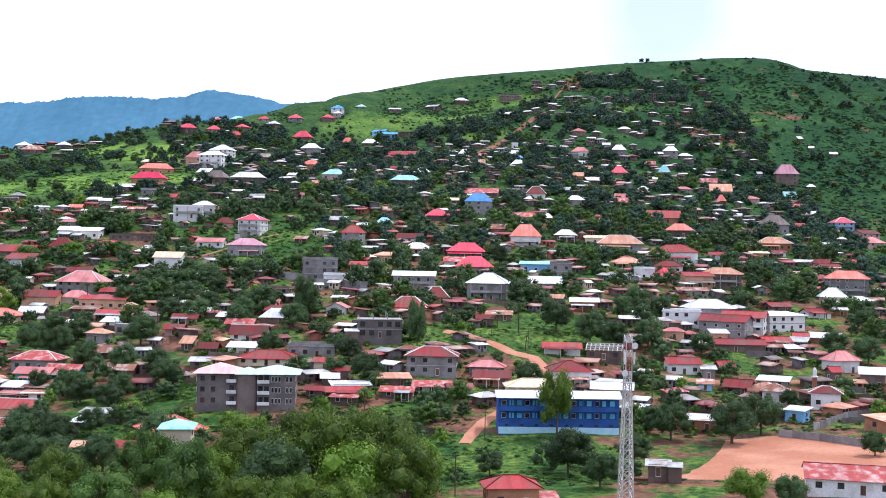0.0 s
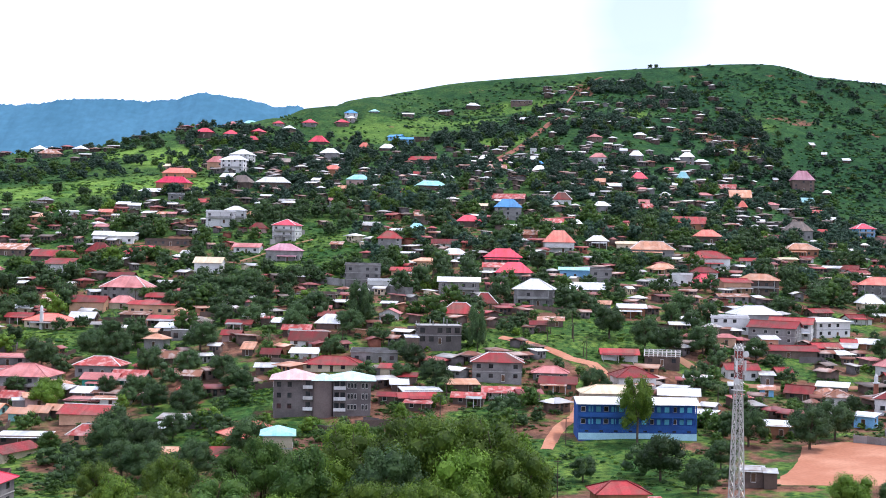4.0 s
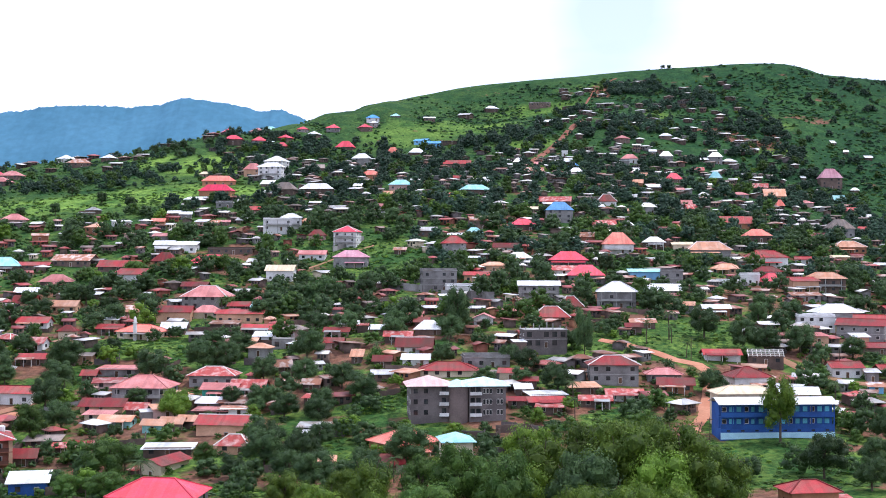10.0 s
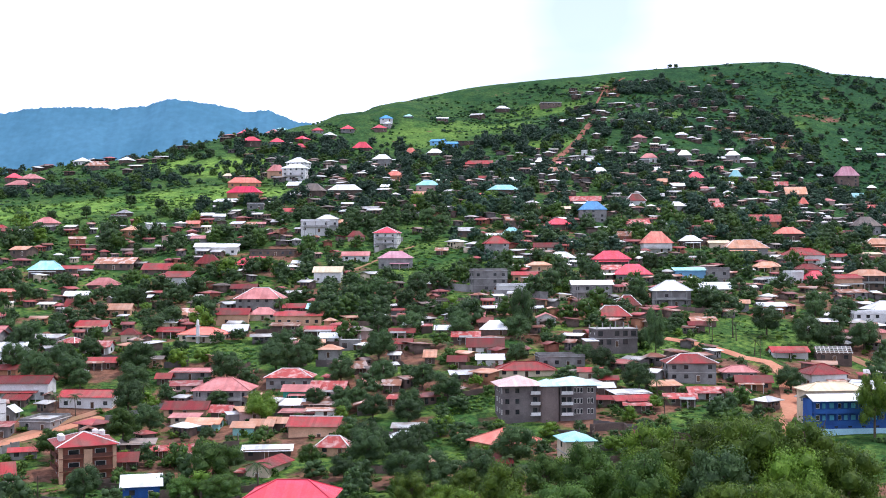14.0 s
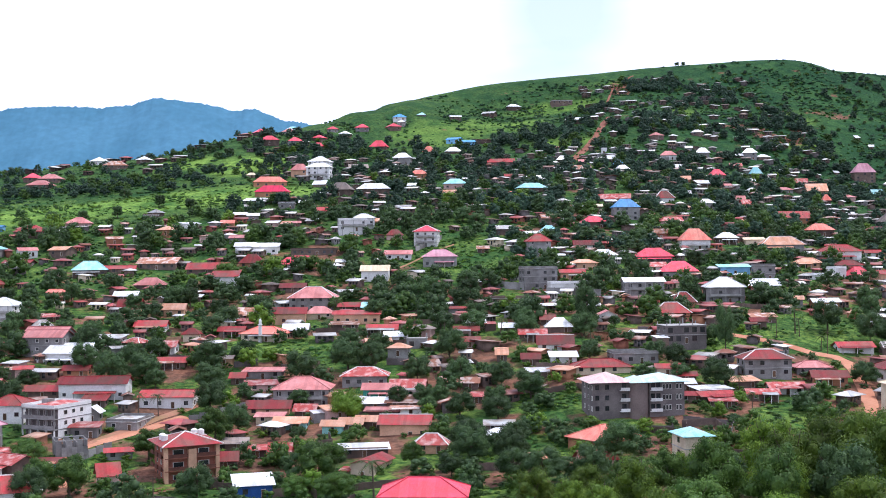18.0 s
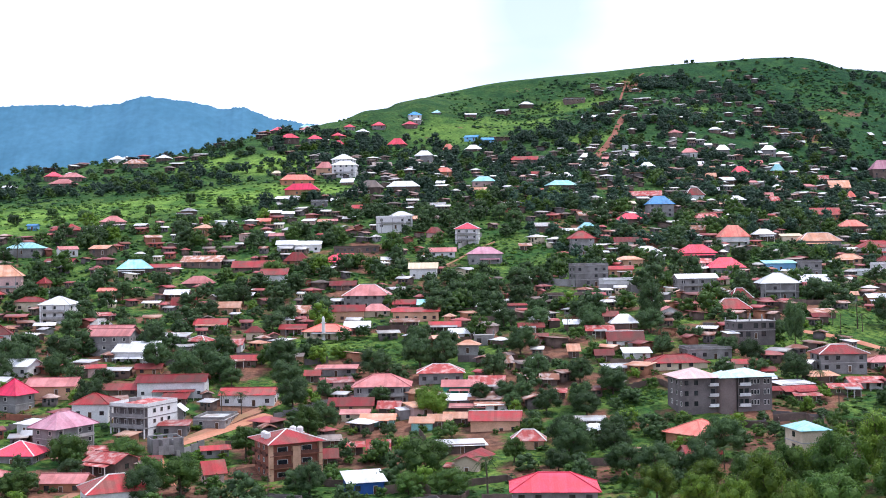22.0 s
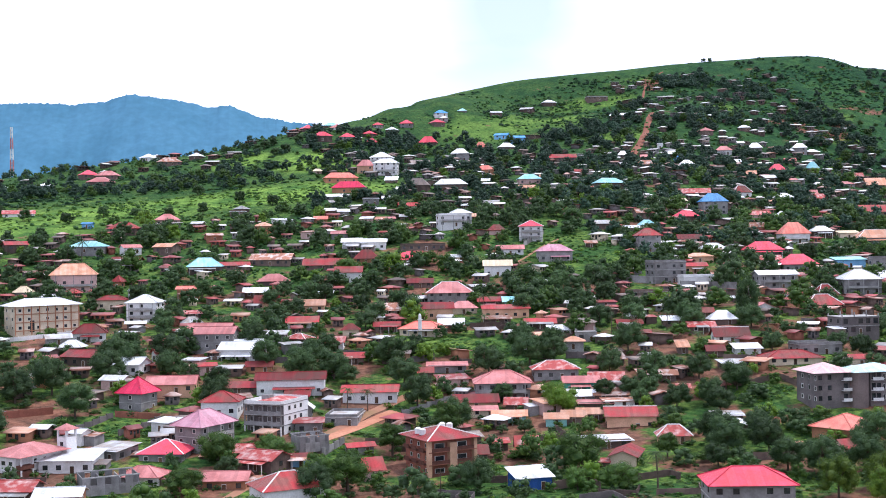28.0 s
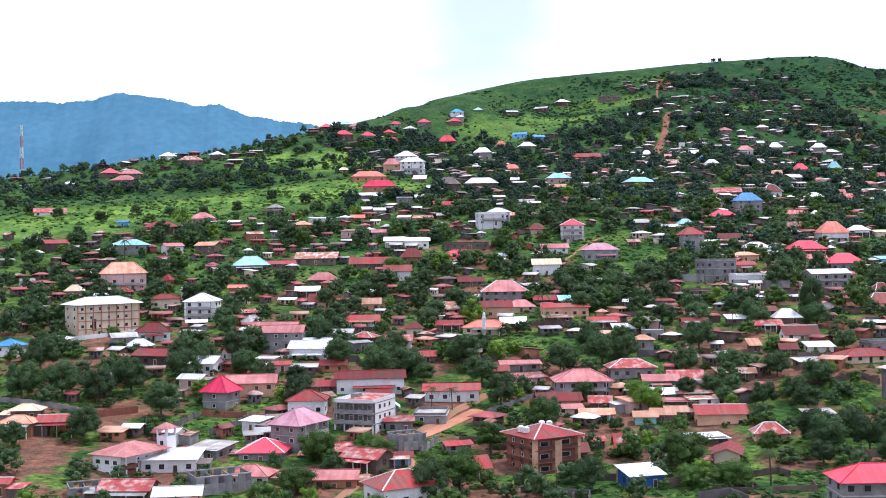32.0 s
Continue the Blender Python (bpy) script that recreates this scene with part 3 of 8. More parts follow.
def crown_mesh(seed, width, height, leaf, count, mat, n=24):
    """A crown of leafy clumps: each a small core with many separate leaves turned all ways round it. Its middle stands at the origin."""
    rng = random.Random(seed)
    verts, faces, slots = [], [], []
    clumps = []
    for i in range(n):
        a = 2.399 * i + rng.uniform(-0.5, 0.5)
        z = -0.55 + 1.45 * (i + 0.5) / n
        rad = math.sqrt(max(0.05, 1 - (z * 0.95) ** 2)) * rng.uniform(0.3, 0.9)
        clumps.append((math.cos(a) * rad * width / 2, math.sin(a) * rad * width / 2, z * height * 0.42 + rng.uniform(-0.09, 0.09) * height, width * rng.uniform(0.11, 0.25) * (15 / n) ** 0.3))
    for i, (x, y, z, r) in enumerate(clumps):
        lump(verts, faces, slots, (x, y, z), r * 0.76, 0, seed * 50 + i)
        for _ in range(count):
            u = Vector((rng.gauss(0, 1), rng.gauss(0, 1), rng.gauss(0.25, 1))).normalized()
            p = Vector((x, y, z)) + Vector((u.x, u.y, u.z * 0.82)) * r * rng.uniform(0.7, 1.3)
            side = u.cross(Vector((rng.uniform(-1, 1), rng.uniform(-1, 1), rng.uniform(-1, 1)))).normalized()
            tip = (u.cross(side) + u * rng.uniform(-0.5, 0.6)).normalized()
            size = leaf * rng.uniform(0.6, 1.3)
            k = len(verts)
            verts += [tuple(p - side * size * 0.5), tuple(p + tip * size), tuple(p + side * size * 0.5)]
            faces.append((k, k + 1, k + 2))
            slots.append(0)
    return mesh_of("crown", verts, faces, [mat], slots)


def tube(verts, faces, path, radii, sides=6):
    rings = []
    for i, p in enumerate(path):
        p = Vector(p)
        n = (Vector(path[min(i + 1, len(path) - 1)]) - Vector(path[max(i - 1, 0)])).normalized()
        a = n.cross(Vector((0.3, 1, 0.1))).normalized()
        b = n.cross(a)
        rings.append(len(verts))
        for j in range(sides):
            t = 2 * math.pi * j / sides
            verts.append(tuple(p + (a * math.cos(t) + b * math.sin(t)) * radii[i]))
    for i in range(len(path) - 1):
        for j in range(sides):
            faces.append((rings[i] + j, rings[i] + (j + 1) % sides, rings[i + 1] + (j + 1) % sides, rings[i + 1] + j))
    faces.append(tuple(rings[-1] + j for j in range(sides)))


def trunk_mesh(seed, height, width):
    rng = random.Random(seed)
    verts, faces = [], []
    bend = rng.uniform(-0.4, 0.4)
    r = 0.05 * height * 0.5
    tube(verts, faces, [(0, 0, -0.8), (bend * 0.3, 0, height * 0.25), (bend, bend * 0.4, height * 0.6)], [r * 1.3, r, r * 0.7])
    for i in range(5):
        a = 2.4 * i + rng.uniform(-0.4, 0.4)
        tip = (math.cos(a) * width * 0.3, math.sin(a) * width * 0.3, height * rng.uniform(0.65, 0.92))
        tube(verts, faces, [(bend * 0.8, bend * 0.3, height * rng.uniform(0.34, 0.55)), ((bend + tip[0]) * 0.55, tip[1] * 0.5, height * 0.62), tip], [r * 0.6, r * 0.4, r * 0.12], 5)
    return mesh_of("trunk", verts, faces, [BARK])


def tree_thing(seed, width, height, leaf, count, mat, label, clear=0.53):
    """A broad-leaved tree, built once and copied."""
    ob = new("tree")
    part("trunk", trunk_mesh(seed, height, width), ob)
    part("crown", crown_mesh(seed, width, height * 0.82, leaf, count, mat), ob, at=pose(0, 0, height * clear))
    return tagged(ob, label, "tree", "trees on the hillside")


def palm_thing(seed, height):
    rng = random.Random(seed)
    ob = new("palm_tree")
    verts, faces = [], []
    lean = rng.uniform(-0.6, 0.6)
    tube(verts, faces, [(0, 0, -0.6), (lean * 0.2, 0, height * 0.4), (lean, 0, height)], [0.28, 0.2, 0.16], 7)
    part("trunk", mesh_of("trunk", verts, faces, [BARK]), ob)
    verts, faces = [], []
    for i in range(17):
        a = 2.399 * i
        rise = rng.uniform(-0.35, 0.9)
        spine = []
        for j in range(7):
            t = j / 6
            out = 3.4 * t
            spine.append(Vector((lean + math.cos(a) * out, math.sin(a) * out, height + rise * out * 0.8 - 1.9 * t * t * (1.1 - rise * 0.3))))
        for j in range(6):
            p, q = spine[j], spine[j + 1]
            side = (q - p).cross(Vector((0, 0, 1))).normalized()
            for sgn in (-1, 1):
                for h in range(2):
                    o = p.lerp(q, h * 0.5)
                    e = o + side * sgn * (0.75 - 0.08 * j) + (q - p) * 0.5 + Vector((0, 0, -0.3))
                    k = len(verts)
                    verts += [tuple(o), tuple(o + (q - p) * 0.36), tuple(e)]
                    faces.append((k, k + 1, k + 2))
    part("crown", mesh_of("crown", verts, faces, [LEAF_PALM]), ob)
    return tagged(ob, "tall palm tree with drooping feathered fronds", "palm tree", "palms on the hillside")


def plant(source, x, y, size=1.0, turn=0.0, sink=0.1):
    ob = copy_thing(source, pose(x, y, float(ground_z(x, y)) - sink, 0, 0, turn))
    ob.scale = (size, size, size * (0.9 + 0.2 * ((int(abs(x * 7 + y * 13))) % 10) / 10))
    return ob


NEAR_TREES = [
    tree_thing(1, 10.0, 10.0, 0.29, 330, LEAF_DARK, "broad dark green mango tree with a dense crown", 0.47),
    tree_thing(2, 9.0, 11.5, 0.29, 330, LEAF_MID, "tall mid-green leafy tree with an uneven crown", 0.5),
    tree_thing(3, 11.0, 9.5, 0.29, 330, LEAF_MID, "spreading mid-green tree with a rounded crown", 0.47),
    tree_thing(4, 9.5, 9.0, 0.29, 330, LEAF_LIGHT, "light yellow-green tree with an open crown"),
    tree_thing(5, 8.5, 12.0, 0.29, 330, LEAF_GROVE, "tall bright green tree crowded in the grove", 0.5),
    tree_thing(6, 10.5, 11.0, 0.29, 330, LEAF_GROVE, "broad bright green tree crowded in the grove", 0.5),
]
FAR_TREES = [
    tree_thing(11, 8.5, 8.0, 0.36, 130, LEAF_DARK, "dark green rounded tree among the houses", 0.44),
    tree_thing(12, 7.0, 9.0, 0.36, 130, LEAF_DARK, "dark green upright tree among the houses", 0.46),
    tree_thing(13, 9.0, 7.5, 0.36, 130, LEAF_MID, "mid-green spreading tree among the houses", 0.44),
    tree_thing(14, 6.0, 6.0, 0.36, 130, LEAF_DARK, "small dark green tree on the slope", 0.44),
]
PALMS = [palm_thing(21, 9.0), palm_thing(22, 7.5)]

# ---- ground, mountain, earth roads ----


def ground_material():
    m = bpy.data.materials.new("hillside_grass_and_earth")
    m.use_nodes = True
    n, l = m.node_tree.nodes, m.node_tree.links
    b = n["Principled BSDF"]
    b.inputs["Roughness"].default_value, b.inputs["Specular IOR Level"].default_value = 0.95, 0.05
    co = n.new("ShaderNodeTexCoord")

    def noise_of(scale, detail, rough=0.55):
        t = n.new("ShaderNodeTexNoise")
        t.inputs["Scale"].default_value, t.inputs["Detail"].default_value, t.inputs["Roughness"].default_value = scale, detail, rough
        l.new(co.outputs["Object"], t.inputs["Vector"])
        return t.outputs[0]

    def ramp(src, a, b_):
        r = n.new("ShaderNodeMapRange")
        r.inputs["From Min"].default_value, r.inputs["From Max"].default_value = a, b_
        l.new(src, r.inputs["Value"])
        return r.outputs[0]

    def mix(f, a, b_):
        x = n.new("ShaderNodeMix")
        x.data_type = "RGBA"
        l.new(f, x.inputs["Factor"])
        for key, v in (("A", a), ("B", b_)):
            if isinstance(v, tuple):
                x.inputs[key].default_value = (*v, 1)
            else:
                l.new(v, x.inputs[key])
        return x.outputs["Result"]

    grass = mix(ramp(noise_of(0.05, 7, 0.62), 0.38, 0.62), (0.044, 0.100, 0.028), (0.165, 0.245, 0.050))
    grass = mix(ramp(noise_of(0.5, 5, 0.7), 0.42, 0.62), grass, (0.022, 0.074, 0.020))
    earth = mix(ramp(noise_of(0.15, 5), 0.4, 0.6), (0.24, 0.112, 0.074), (0.155, 0.085, 0.06))
    # more trodden earth in the town at the foot, hardly any near the crest
    low = n.new("ShaderNodeAttribute")
    low.attribute_name = "grown_over"
    scrub = n.new("ShaderNodeAttribute")
    scrub.attribute_name = "scrub"
    # scrub colours: darker and bluer, cloud shadow and haze are painted in too
    grass = mix(scrub.outputs["Fac"], grass, mix(ramp(noise_of(0.016, 7, 0.68), 0.42, 0.60), mix(ramp(noise_of(0.12, 6, 0.7), 0.42, 0.6), (0.013, 0.046, 0.022), (0.025, 0.073, 0.028)), mix(ramp(noise_of(0.1, 6, 0.7), 0.4, 0.6), (0.020, 0.064, 0.026), (0.046, 0.108, 0.034))))
    # pale tall grass of the open pastures
    tall_grass = n.new("ShaderNodeAttribute")
    tall_grass.attribute_name = "pasture"
    grass = mix(tall_grass.outputs["Fac"], grass, mix(ramp(noise_of(0.045, 7, 0.66), 0.38, 0.6), mix(ramp(noise_of(0.3, 5, 0.7), 0.4, 0.6), (0.075, 0.165, 0.034), (0.04, 0.11, 0.026)), (0.21, 0.34, 0.065)))
    sub = n.new("ShaderNodeMath")
    sub.operation = "SUBTRACT"
    l.new(noise_of(0.055, 5, 0.6), sub.inputs[0])
    l.new(low.outputs["Fac"], sub.inputs[1])
    tuft = n.new("ShaderNodeVectorMath")
    tuft.operation = "SCALE"
    l.new(mix(ramp(sub.outputs[0], 0.50, 0.58), grass, earth), tuft.inputs[0])
    clump = n.new("ShaderNodeMapRange")
    clump.inputs["From Min"].default_value, clump.inputs["From Max"].default_value = 0.36, 0.64
    clump.inputs["To Min"].default_value, clump.inputs["To Max"].default_value = 0.5, 1.3
    l.new(noise_of(0.42, 6, 0.78), clump.inputs["Value"])
    l.new(clump.outputs[0], tuft.inputs["Scale"])
    l.new(tuft.outputs[0], b.inputs["Base Color"])
    bump = n.new("ShaderNodeBump")
    bump.inputs["Strength"].default_value, bump.inputs["Distance"].default_value = 0.8, 0.6
    l.new(noise_of(0.7, 6, 0.7), bump.inputs["Height"])
    l.new(bump.outputs[0], b.inputs["Normal"])
    return m


def unevenness(x, y):
    """Humps and hollows of the slope."""
    small = (noise.noise((x * 0.045, y * 0.045, 0)) * 0.35 + noise.noise((x * 0.012, y * 0.012, 5)) * 0.5) * min(1, max(0, (y - 320) / 300))
    # gullies that run down the upper hill
    gully = abs(noise.noise((x * 0.022 + y * 0.006, y * 0.005, 11.0))) + 0.5 * abs(noise.noise((x * 0.06, y * 0.018, 4.0)))
    return small + (gully - 0.3) * 5.0 * min(1, max(0, (y - 930) / 90)) * min(1, max(0, (1120 - y) / 30))


# grassed (+) and trodden (-) ground: middle, half-widths, how much
MEADOWS = [(-259, 348.5, 10, 7.5, 0.4), (-275, 354, 10, 5.5, 0.35), (-268, 298, 14, 8, -0.25), (-196, 315, 10, 10, 0.3), (-74, 344, 12, 12, 0.35), (-168, 425, 17, 12, 0.35), (-141, 415, 13, 10, 0.3), (-258, 346, 15, 9, 0.3), (-286, 356, 15, 9, -0.2), (34, 416, 28, 28, 0.32), (12, 278, 36, 26, 0.3), (-12, 400, 18, 18, 0.2), (-150, 430, 20, 14, 0.25), (-150, 285, 30, 16, 0.18), (-110, 270, 25, 14, 0.15), (-228, 340, 12, 20, 0.12), (-245, 345, 25, 12, 0.15), (-120, 400, 20, 14, 0.12), (-60, 395, 20, 10, 0.12), (-75, 312, 34, 14, 0.14), (-225, 300, 24, 14, -0.1), (85, 330, 30, 14, -0.06), (-267, 707, 70, 50, 0.2), (-195, 738, 70, 40, 0.2), (-78, 562, 34, 42, 0.3), (-100, 620, 40, 30, 0.15), (60, 560, 40, 24, 0.12)]


def build_ground():
    xs = np.concatenate([[-4500, -3000, -2000, -1400, -1000, -800], np.arange(-640, 560, 6.0), [600, 700, 900, 1300, 2000, 3000, 4500]])
    ys = np.concatenate([[-3000, -1500, -600, -200, 0, 80], np.arange(140, 700, 5.0), np.arange(700, 1200, 7.0), np.arange(1210, 1800, 40.0), [2000, 2500, 3200, 4000, 4900]])
    gx, gy = np.meshgrid(xs, ys, indexing="ij")
    gz = ground_z(gx, gy)
    gz = gz + np.vectorize(unevenness)(gx, gy)
    nx, ny = gx.shape
    verts = np.stack([gx, gy, gz], -1).reshape(-1, 3).tolist()
    faces = [(i * ny + j, (i + 1) * ny + j, (i + 1) * ny + j + 1, i * ny + j + 1) for i in range(nx - 1) for j in range(ny - 1)]
    ob = new("ground", mesh_of("ground", verts, faces, [ground_material()], smooth=True))
    fx, fy = gx.ravel(), gy.ravel()
    over = np.interp(fy, (300, 440, 560, 680, 800), (-0.055, -0.04, -0.015, 0.04, 0.15))
    over = over + 0.12 * np.clip((-150 - fx) / 60, 0, 1) * np.interp(fy, (480, 600), (0, 1))
    for cx, cy, rx, ry, much in MEADOWS:
        over = over + much * np.clip(1.6 - 1.3 * np.hypot((fx - cx) / rx, (fy - cy) / ry), 0, 1)
    # scrub thickens uphill and eastward; this also paints the hill's cloud shadow
    scrub = np.interp(fy, (500, 620, 860), (0, 0.5, 1)) * np.interp(fx, (-60, 190), (0.6, 1.0))
    for cx, cy, rx, ry in ((-267, 707, 75, 50), (-195, 738, 75, 38), (-78, 562, 30, 40), (-330, 720, 90, 50)):
        scrub = scrub * np.clip(1.2 * np.hypot((fx - cx) / rx, (fy - cy) / ry) - 0.2, 0, 1)
    for cx, cy, rx, ry, much in ((142, 1068, 36, 34, 1.0), (186, 1030, 22, 36, 1.0), (300, 1090, 90, 42, 1.0), (345, 1040, 70, 70, 1.0), (75, 998, 26, 20, 0.8)):
        scrub = np.maximum(scrub, much * np.clip(2.0 - 1.6 * np.hypot((fx - cx) / rx, (fy - cy) / ry), 0, 1))
    for cx, cy, rx, ry in ((141, 976, 22, 34), (240, 971, 24, 30), (218, 900, 30, 26), (51, 1038, 60, 34), (25, 880, 42, 34), (-10, 975, 60, 50), (100, 1085, 40, 14)):
        scrub = scrub * np.clip(1.5 * np.hypot((fx - cx) / rx, (fy - cy) / ry) - 0.3, 0.15, 1)
    bare = np.zeros_like(fx)
    for cx, cy, rx, ry in ((275, 987, 22, 10), (204, 912, 26, 12), (178, 930, 20, 9), (110, 1062, 10, 24), (232, 942, 16, 8)):
        bare = np.maximum(bare, np.clip(1.3 - 1.2 * np.hypot((fx - cx) / rx, (fy - cy) / ry), 0, 0.26))
    over = over - bare
    pasture = np.zeros_like(fx)
    for cx, cy, rx, ry in ((-366, 668, 62, 40), (-315, 702, 62, 34), (-255, 722, 66, 30), (-200, 738, 66, 28), (-190, 830, 46, 40), (-250, 860, 30, 26), (51, 1038, 40, 24), (-9, 983, 42, 30), (26, 878, 24, 20), (141, 976, 12, 22), (219, 900, 18, 16), (-60, 960, 40, 40)):
        pasture = np.maximum(pasture, np.clip(2.0 - 1.9 * np.hypot((fx - cx) / rx, (fy - cy) / ry), 0, 0.85 if cy < 870 else 0.45))
    for name, values in (("grown_over", over), ("scrub", scrub), ("pasture", pasture)):
        ob.data.attributes.new(name, "FLOAT", "POINT").data.foreach_set("value", values)
    tagged(ob, "green hillside with grass, scrub and bare red earth", "ground", kind="structure")


build_ground()


def build_mountain():
    """The far range beyond the hill, the blue of haze painted into its base colour."""
    haze = material("far_range_haze_blue", (0.073, 0.190, 0.283), (0.063, 0.172, 0.258), 0.008, 1.0, fine=0.05, detail=8.0)
    rx = (-2600, -1900, -1500, -1213, -1120, -972, -810, -717, -650, -600, -530, -442, -388, -320, -200, -100, 100, 500)
    rz = (300, 360, 420, 430, 436, 455, 447, 458, 477, 470, 458, 439, 446, 415, 398, 380, 330, 200)
    xs = np.linspace(-2600, 500, 900)
    top = np.interp(xs, rx, rz)
    top = top + np.array([noise.fractal((x * 0.02, 0.3, 0.7), 0.9, 2.1, 5) * 5 for x in xs])
    ragged = [abs(noise.noise((x * 0.16, 1.7, 0.2))) * 7 for x in xs]
    verts, faces = [], []
    rows = 26
    for j in range(rows):
        f = j / (rows - 1)
        for i, x in enumerate(xs):
            fold = noise.fractal((x * 0.006, f * 1.6, 2.0), 0.8, 2.0, 4) * 60 * f
            verts.append((x, 3380 - 700 * f + fold, top[i] * (1 - f) ** 1.15 - 60 * f + (ragged[i] if j == 0 else 0)))
    for j in range(rows - 1):
        for i in range(len(xs) - 1):
            a = j * len(xs) + i
            faces.append((a, a + len(xs), a + len(xs) + 1, a + 1))
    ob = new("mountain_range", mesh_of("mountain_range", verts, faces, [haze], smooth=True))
    tagged(ob, "distant forested mountain range, haze blue painted in", "mountain", kind="structure")


build_mountain()


ROAD_SPOTS = []


def ribbon(name, spine, width, mat, label, lift=0.12, category="road"):
    """A trodden way laid over the land along a spine of (x, y)."""
    pts = []
    for (x0, y0), (x1, y1) in zip(spine, spine[1:]):
        n = max(2, int(math.hypot(x1 - x0, y1 - y0) / 3))
        pts += [(x0 + (x1 - x0) * k / n, y0 + (y1 - y0) * k / n) for k in range(n)]
    pts.append(spine[-1])
    ROAD_SPOTS.extend((x, y, width * 0.55) for x, y in pts)
    verts, faces = [], []
    for i, (x, y) in enumerate(pts):
        a, b = pts[max(i - 1, 0)], pts[min(i + 1, len(pts) - 1)]
        dx, dy = b[0] - a[0], b[1] - a[1]
        m = math.hypot(dx, dy)
        nx, ny = -dy / m, dx / m
        for k in range(5):
            o = (k / 4 - 0.5) * width * (1 + 0.25 * noise.noise((x * 0.13, y * 0.13, k * 0.4)))
            verts.append((x + nx * o, y + ny * o, float(ground_z(x + nx * o, y + ny * o)) + unevenness(x + nx * o, y + ny * o) + lift + (0.25 if y > 330 else 0) - (0.25 if k in (0, 4) else 0)))
    for i in range(len(pts) - 1):
        for k in range(4):
            a = i * 5 + k
            faces.append((a, a + 5, a + 6, a + 1))
    return tagged(new(name, mesh_of(name, verts, faces, [mat], smooth=True)), label, category, kind="structure")


ribbon("road", [(6, 296), (9, 308), (12.5, 319.5), (18.7, 333), (24, 349), (28.4, 365), (30.7, 377), (29, 384), (22.5, 388), (17, 396), (8.5, 404), (1.4, 408.5)], 4.6, EARTH, "red earth road climbing past the school")
ribbon("road", [(-228, 275), (-222, 290), (-212, 315), (-200, 338), (-188, 356), (-175, 372)], 3.6, LANE, "red earth lane between the houses")
ribbon("road", [(-180, 357), (-184.0, 353.0), (-189, 347), (-196, 339.5), (-202.8, 332.0), (-208.5, 325.8), (-207, 317), (-203.5, 304), (-201, 294)], 4.4, EARTH, "red earth lane between the flats")
ribbon("road", [(22, 815), (25.5, 825), (38, 853), (50, 881), (62, 914), (77, 953)], 5.0, TRACK, "red earth track up the hill")
ribbon("road", [(92, 1030), (104, 1064), (119, 1084), (132, 1101)], 2.0, TRACK, "narrow red footpath to the crest")
ribbon("road", [(-118, 540), (-104, 556), (-92, 575), (-80, 590)], 1.4, LANE, "worn footpath across the grass")
ribbon("road", [(58, 398), (64, 380), (75, 370), (90, 368), (110, 372)], 4.0, LANE, "red earth lane past the cottages")


def build_pitch():
    """The bare earth playing field."""
    edge = [(46, 256), (52, 262), (60, 276), (66, 290), (70, 302), (82, 306), (96, 301), (112, 297), (130, 294), (132, 270), (118, 252), (96, 250), (70, 250)]
    cx, cy = 88, 276
    verts, faces = [], []
    fine = []
    for (x0, y0), (x1, y1) in zip(edge, edge[1:] + edge[:1]):
        for k in range(4):
            x, y = x0 + (x1 - x0) * k / 4, y0 + (y1 - y0) * k / 4
            s = 1 + 0.03 * noise.noise((x * 0.3, y * 0.3, 1))
            fine.append((cx + (x - cx) * s, cy + (y - cy) * s))
    rings = 9
    for r in range(rings):
        f = 1 - r / rings
        for x, y in fine:
            px, py = cx + (x - cx) * f, cy + (y - cy) * f
            verts.append((px, py, float(ground_z(px, py)) + (0.18 if r else -0.1)))
    n = len(fine)
    for r in range(rings - 1):
        for i in range(n):
            faces.append((r * n + i, r * n + (i + 1) % n, (r + 1) * n + (i + 1) % n, (r + 1) * n + i))
    faces.append(tuple((rings - 1) * n + i for i in range(n)))
    tagged(new("playing_field", mesh_of("playing_field", verts, faces, [EARTH], smooth=True)), "bare red earth playing field", "playing field", kind="structure")


build_pitch()

# ---- houses ----
house(-199.3, 944.9, 11.2, 12.0, 1, 'hip', 'P', 'd', 25, detail=0)
house(-189.1, 895.9, 16.1, 12.0, 1.5, 'hip', 'P', 'd', 2, detail=0)
house(-176.5, 943.4, 11.3, 11.0, 1, 'hip', 'A', 'w', -15, detail=0)
house(-178.5, 1051.7, 14.9, 9.9, 1, 'hip', 'T', 'c', 7, detail=0, base=153.3)
house(-153.0, 920.1, 8.9, 10.3, 1, 'hip', 'P', 'd', -31, detail=0)
house(-170.9, 900.8, 12.8, 11.8, 1, 'hip', 'P', 'w', 11, detail=0)
house(-143.5, 966.1, 10.0, 8.4, 1, 'hip', 'P', 'w', -3, detail=0)
house(-119.6, 975.6, 12.5, 11.3, 1, 'hip', 'P', 'w', -9, detail=0)
house(-94.7, 978.8, 11.3, 11.7, 1, 'hip', 'P', 'd', 20, detail=0)
house(-88.7, 1004.1, 12.5, 10.2, 1, 'hip', 'B', 'w', 1, detail=0)
house(-87.4, 990.5, 7.2, 7.1, 1, 'hip', 'W', 'w', -15, detail=0)
house(-69.5, 1009.0, 8.3, 8.0, 1, 'hip', 'T', 'w', -14, detail=0)
house(-49.2, 932.7, 12.2, 9.4, 1, 'gable', 'B', 'l', -27, detail=0)
house(-41.7, 1005.4, 10.7, 6.7, 1, 'gable', 'W', 'd', 1, detail=0)
house(-133.5, 949.8, 8.7, 9.6, 1, 'hip', 'W', 'd', -26, detail=0)
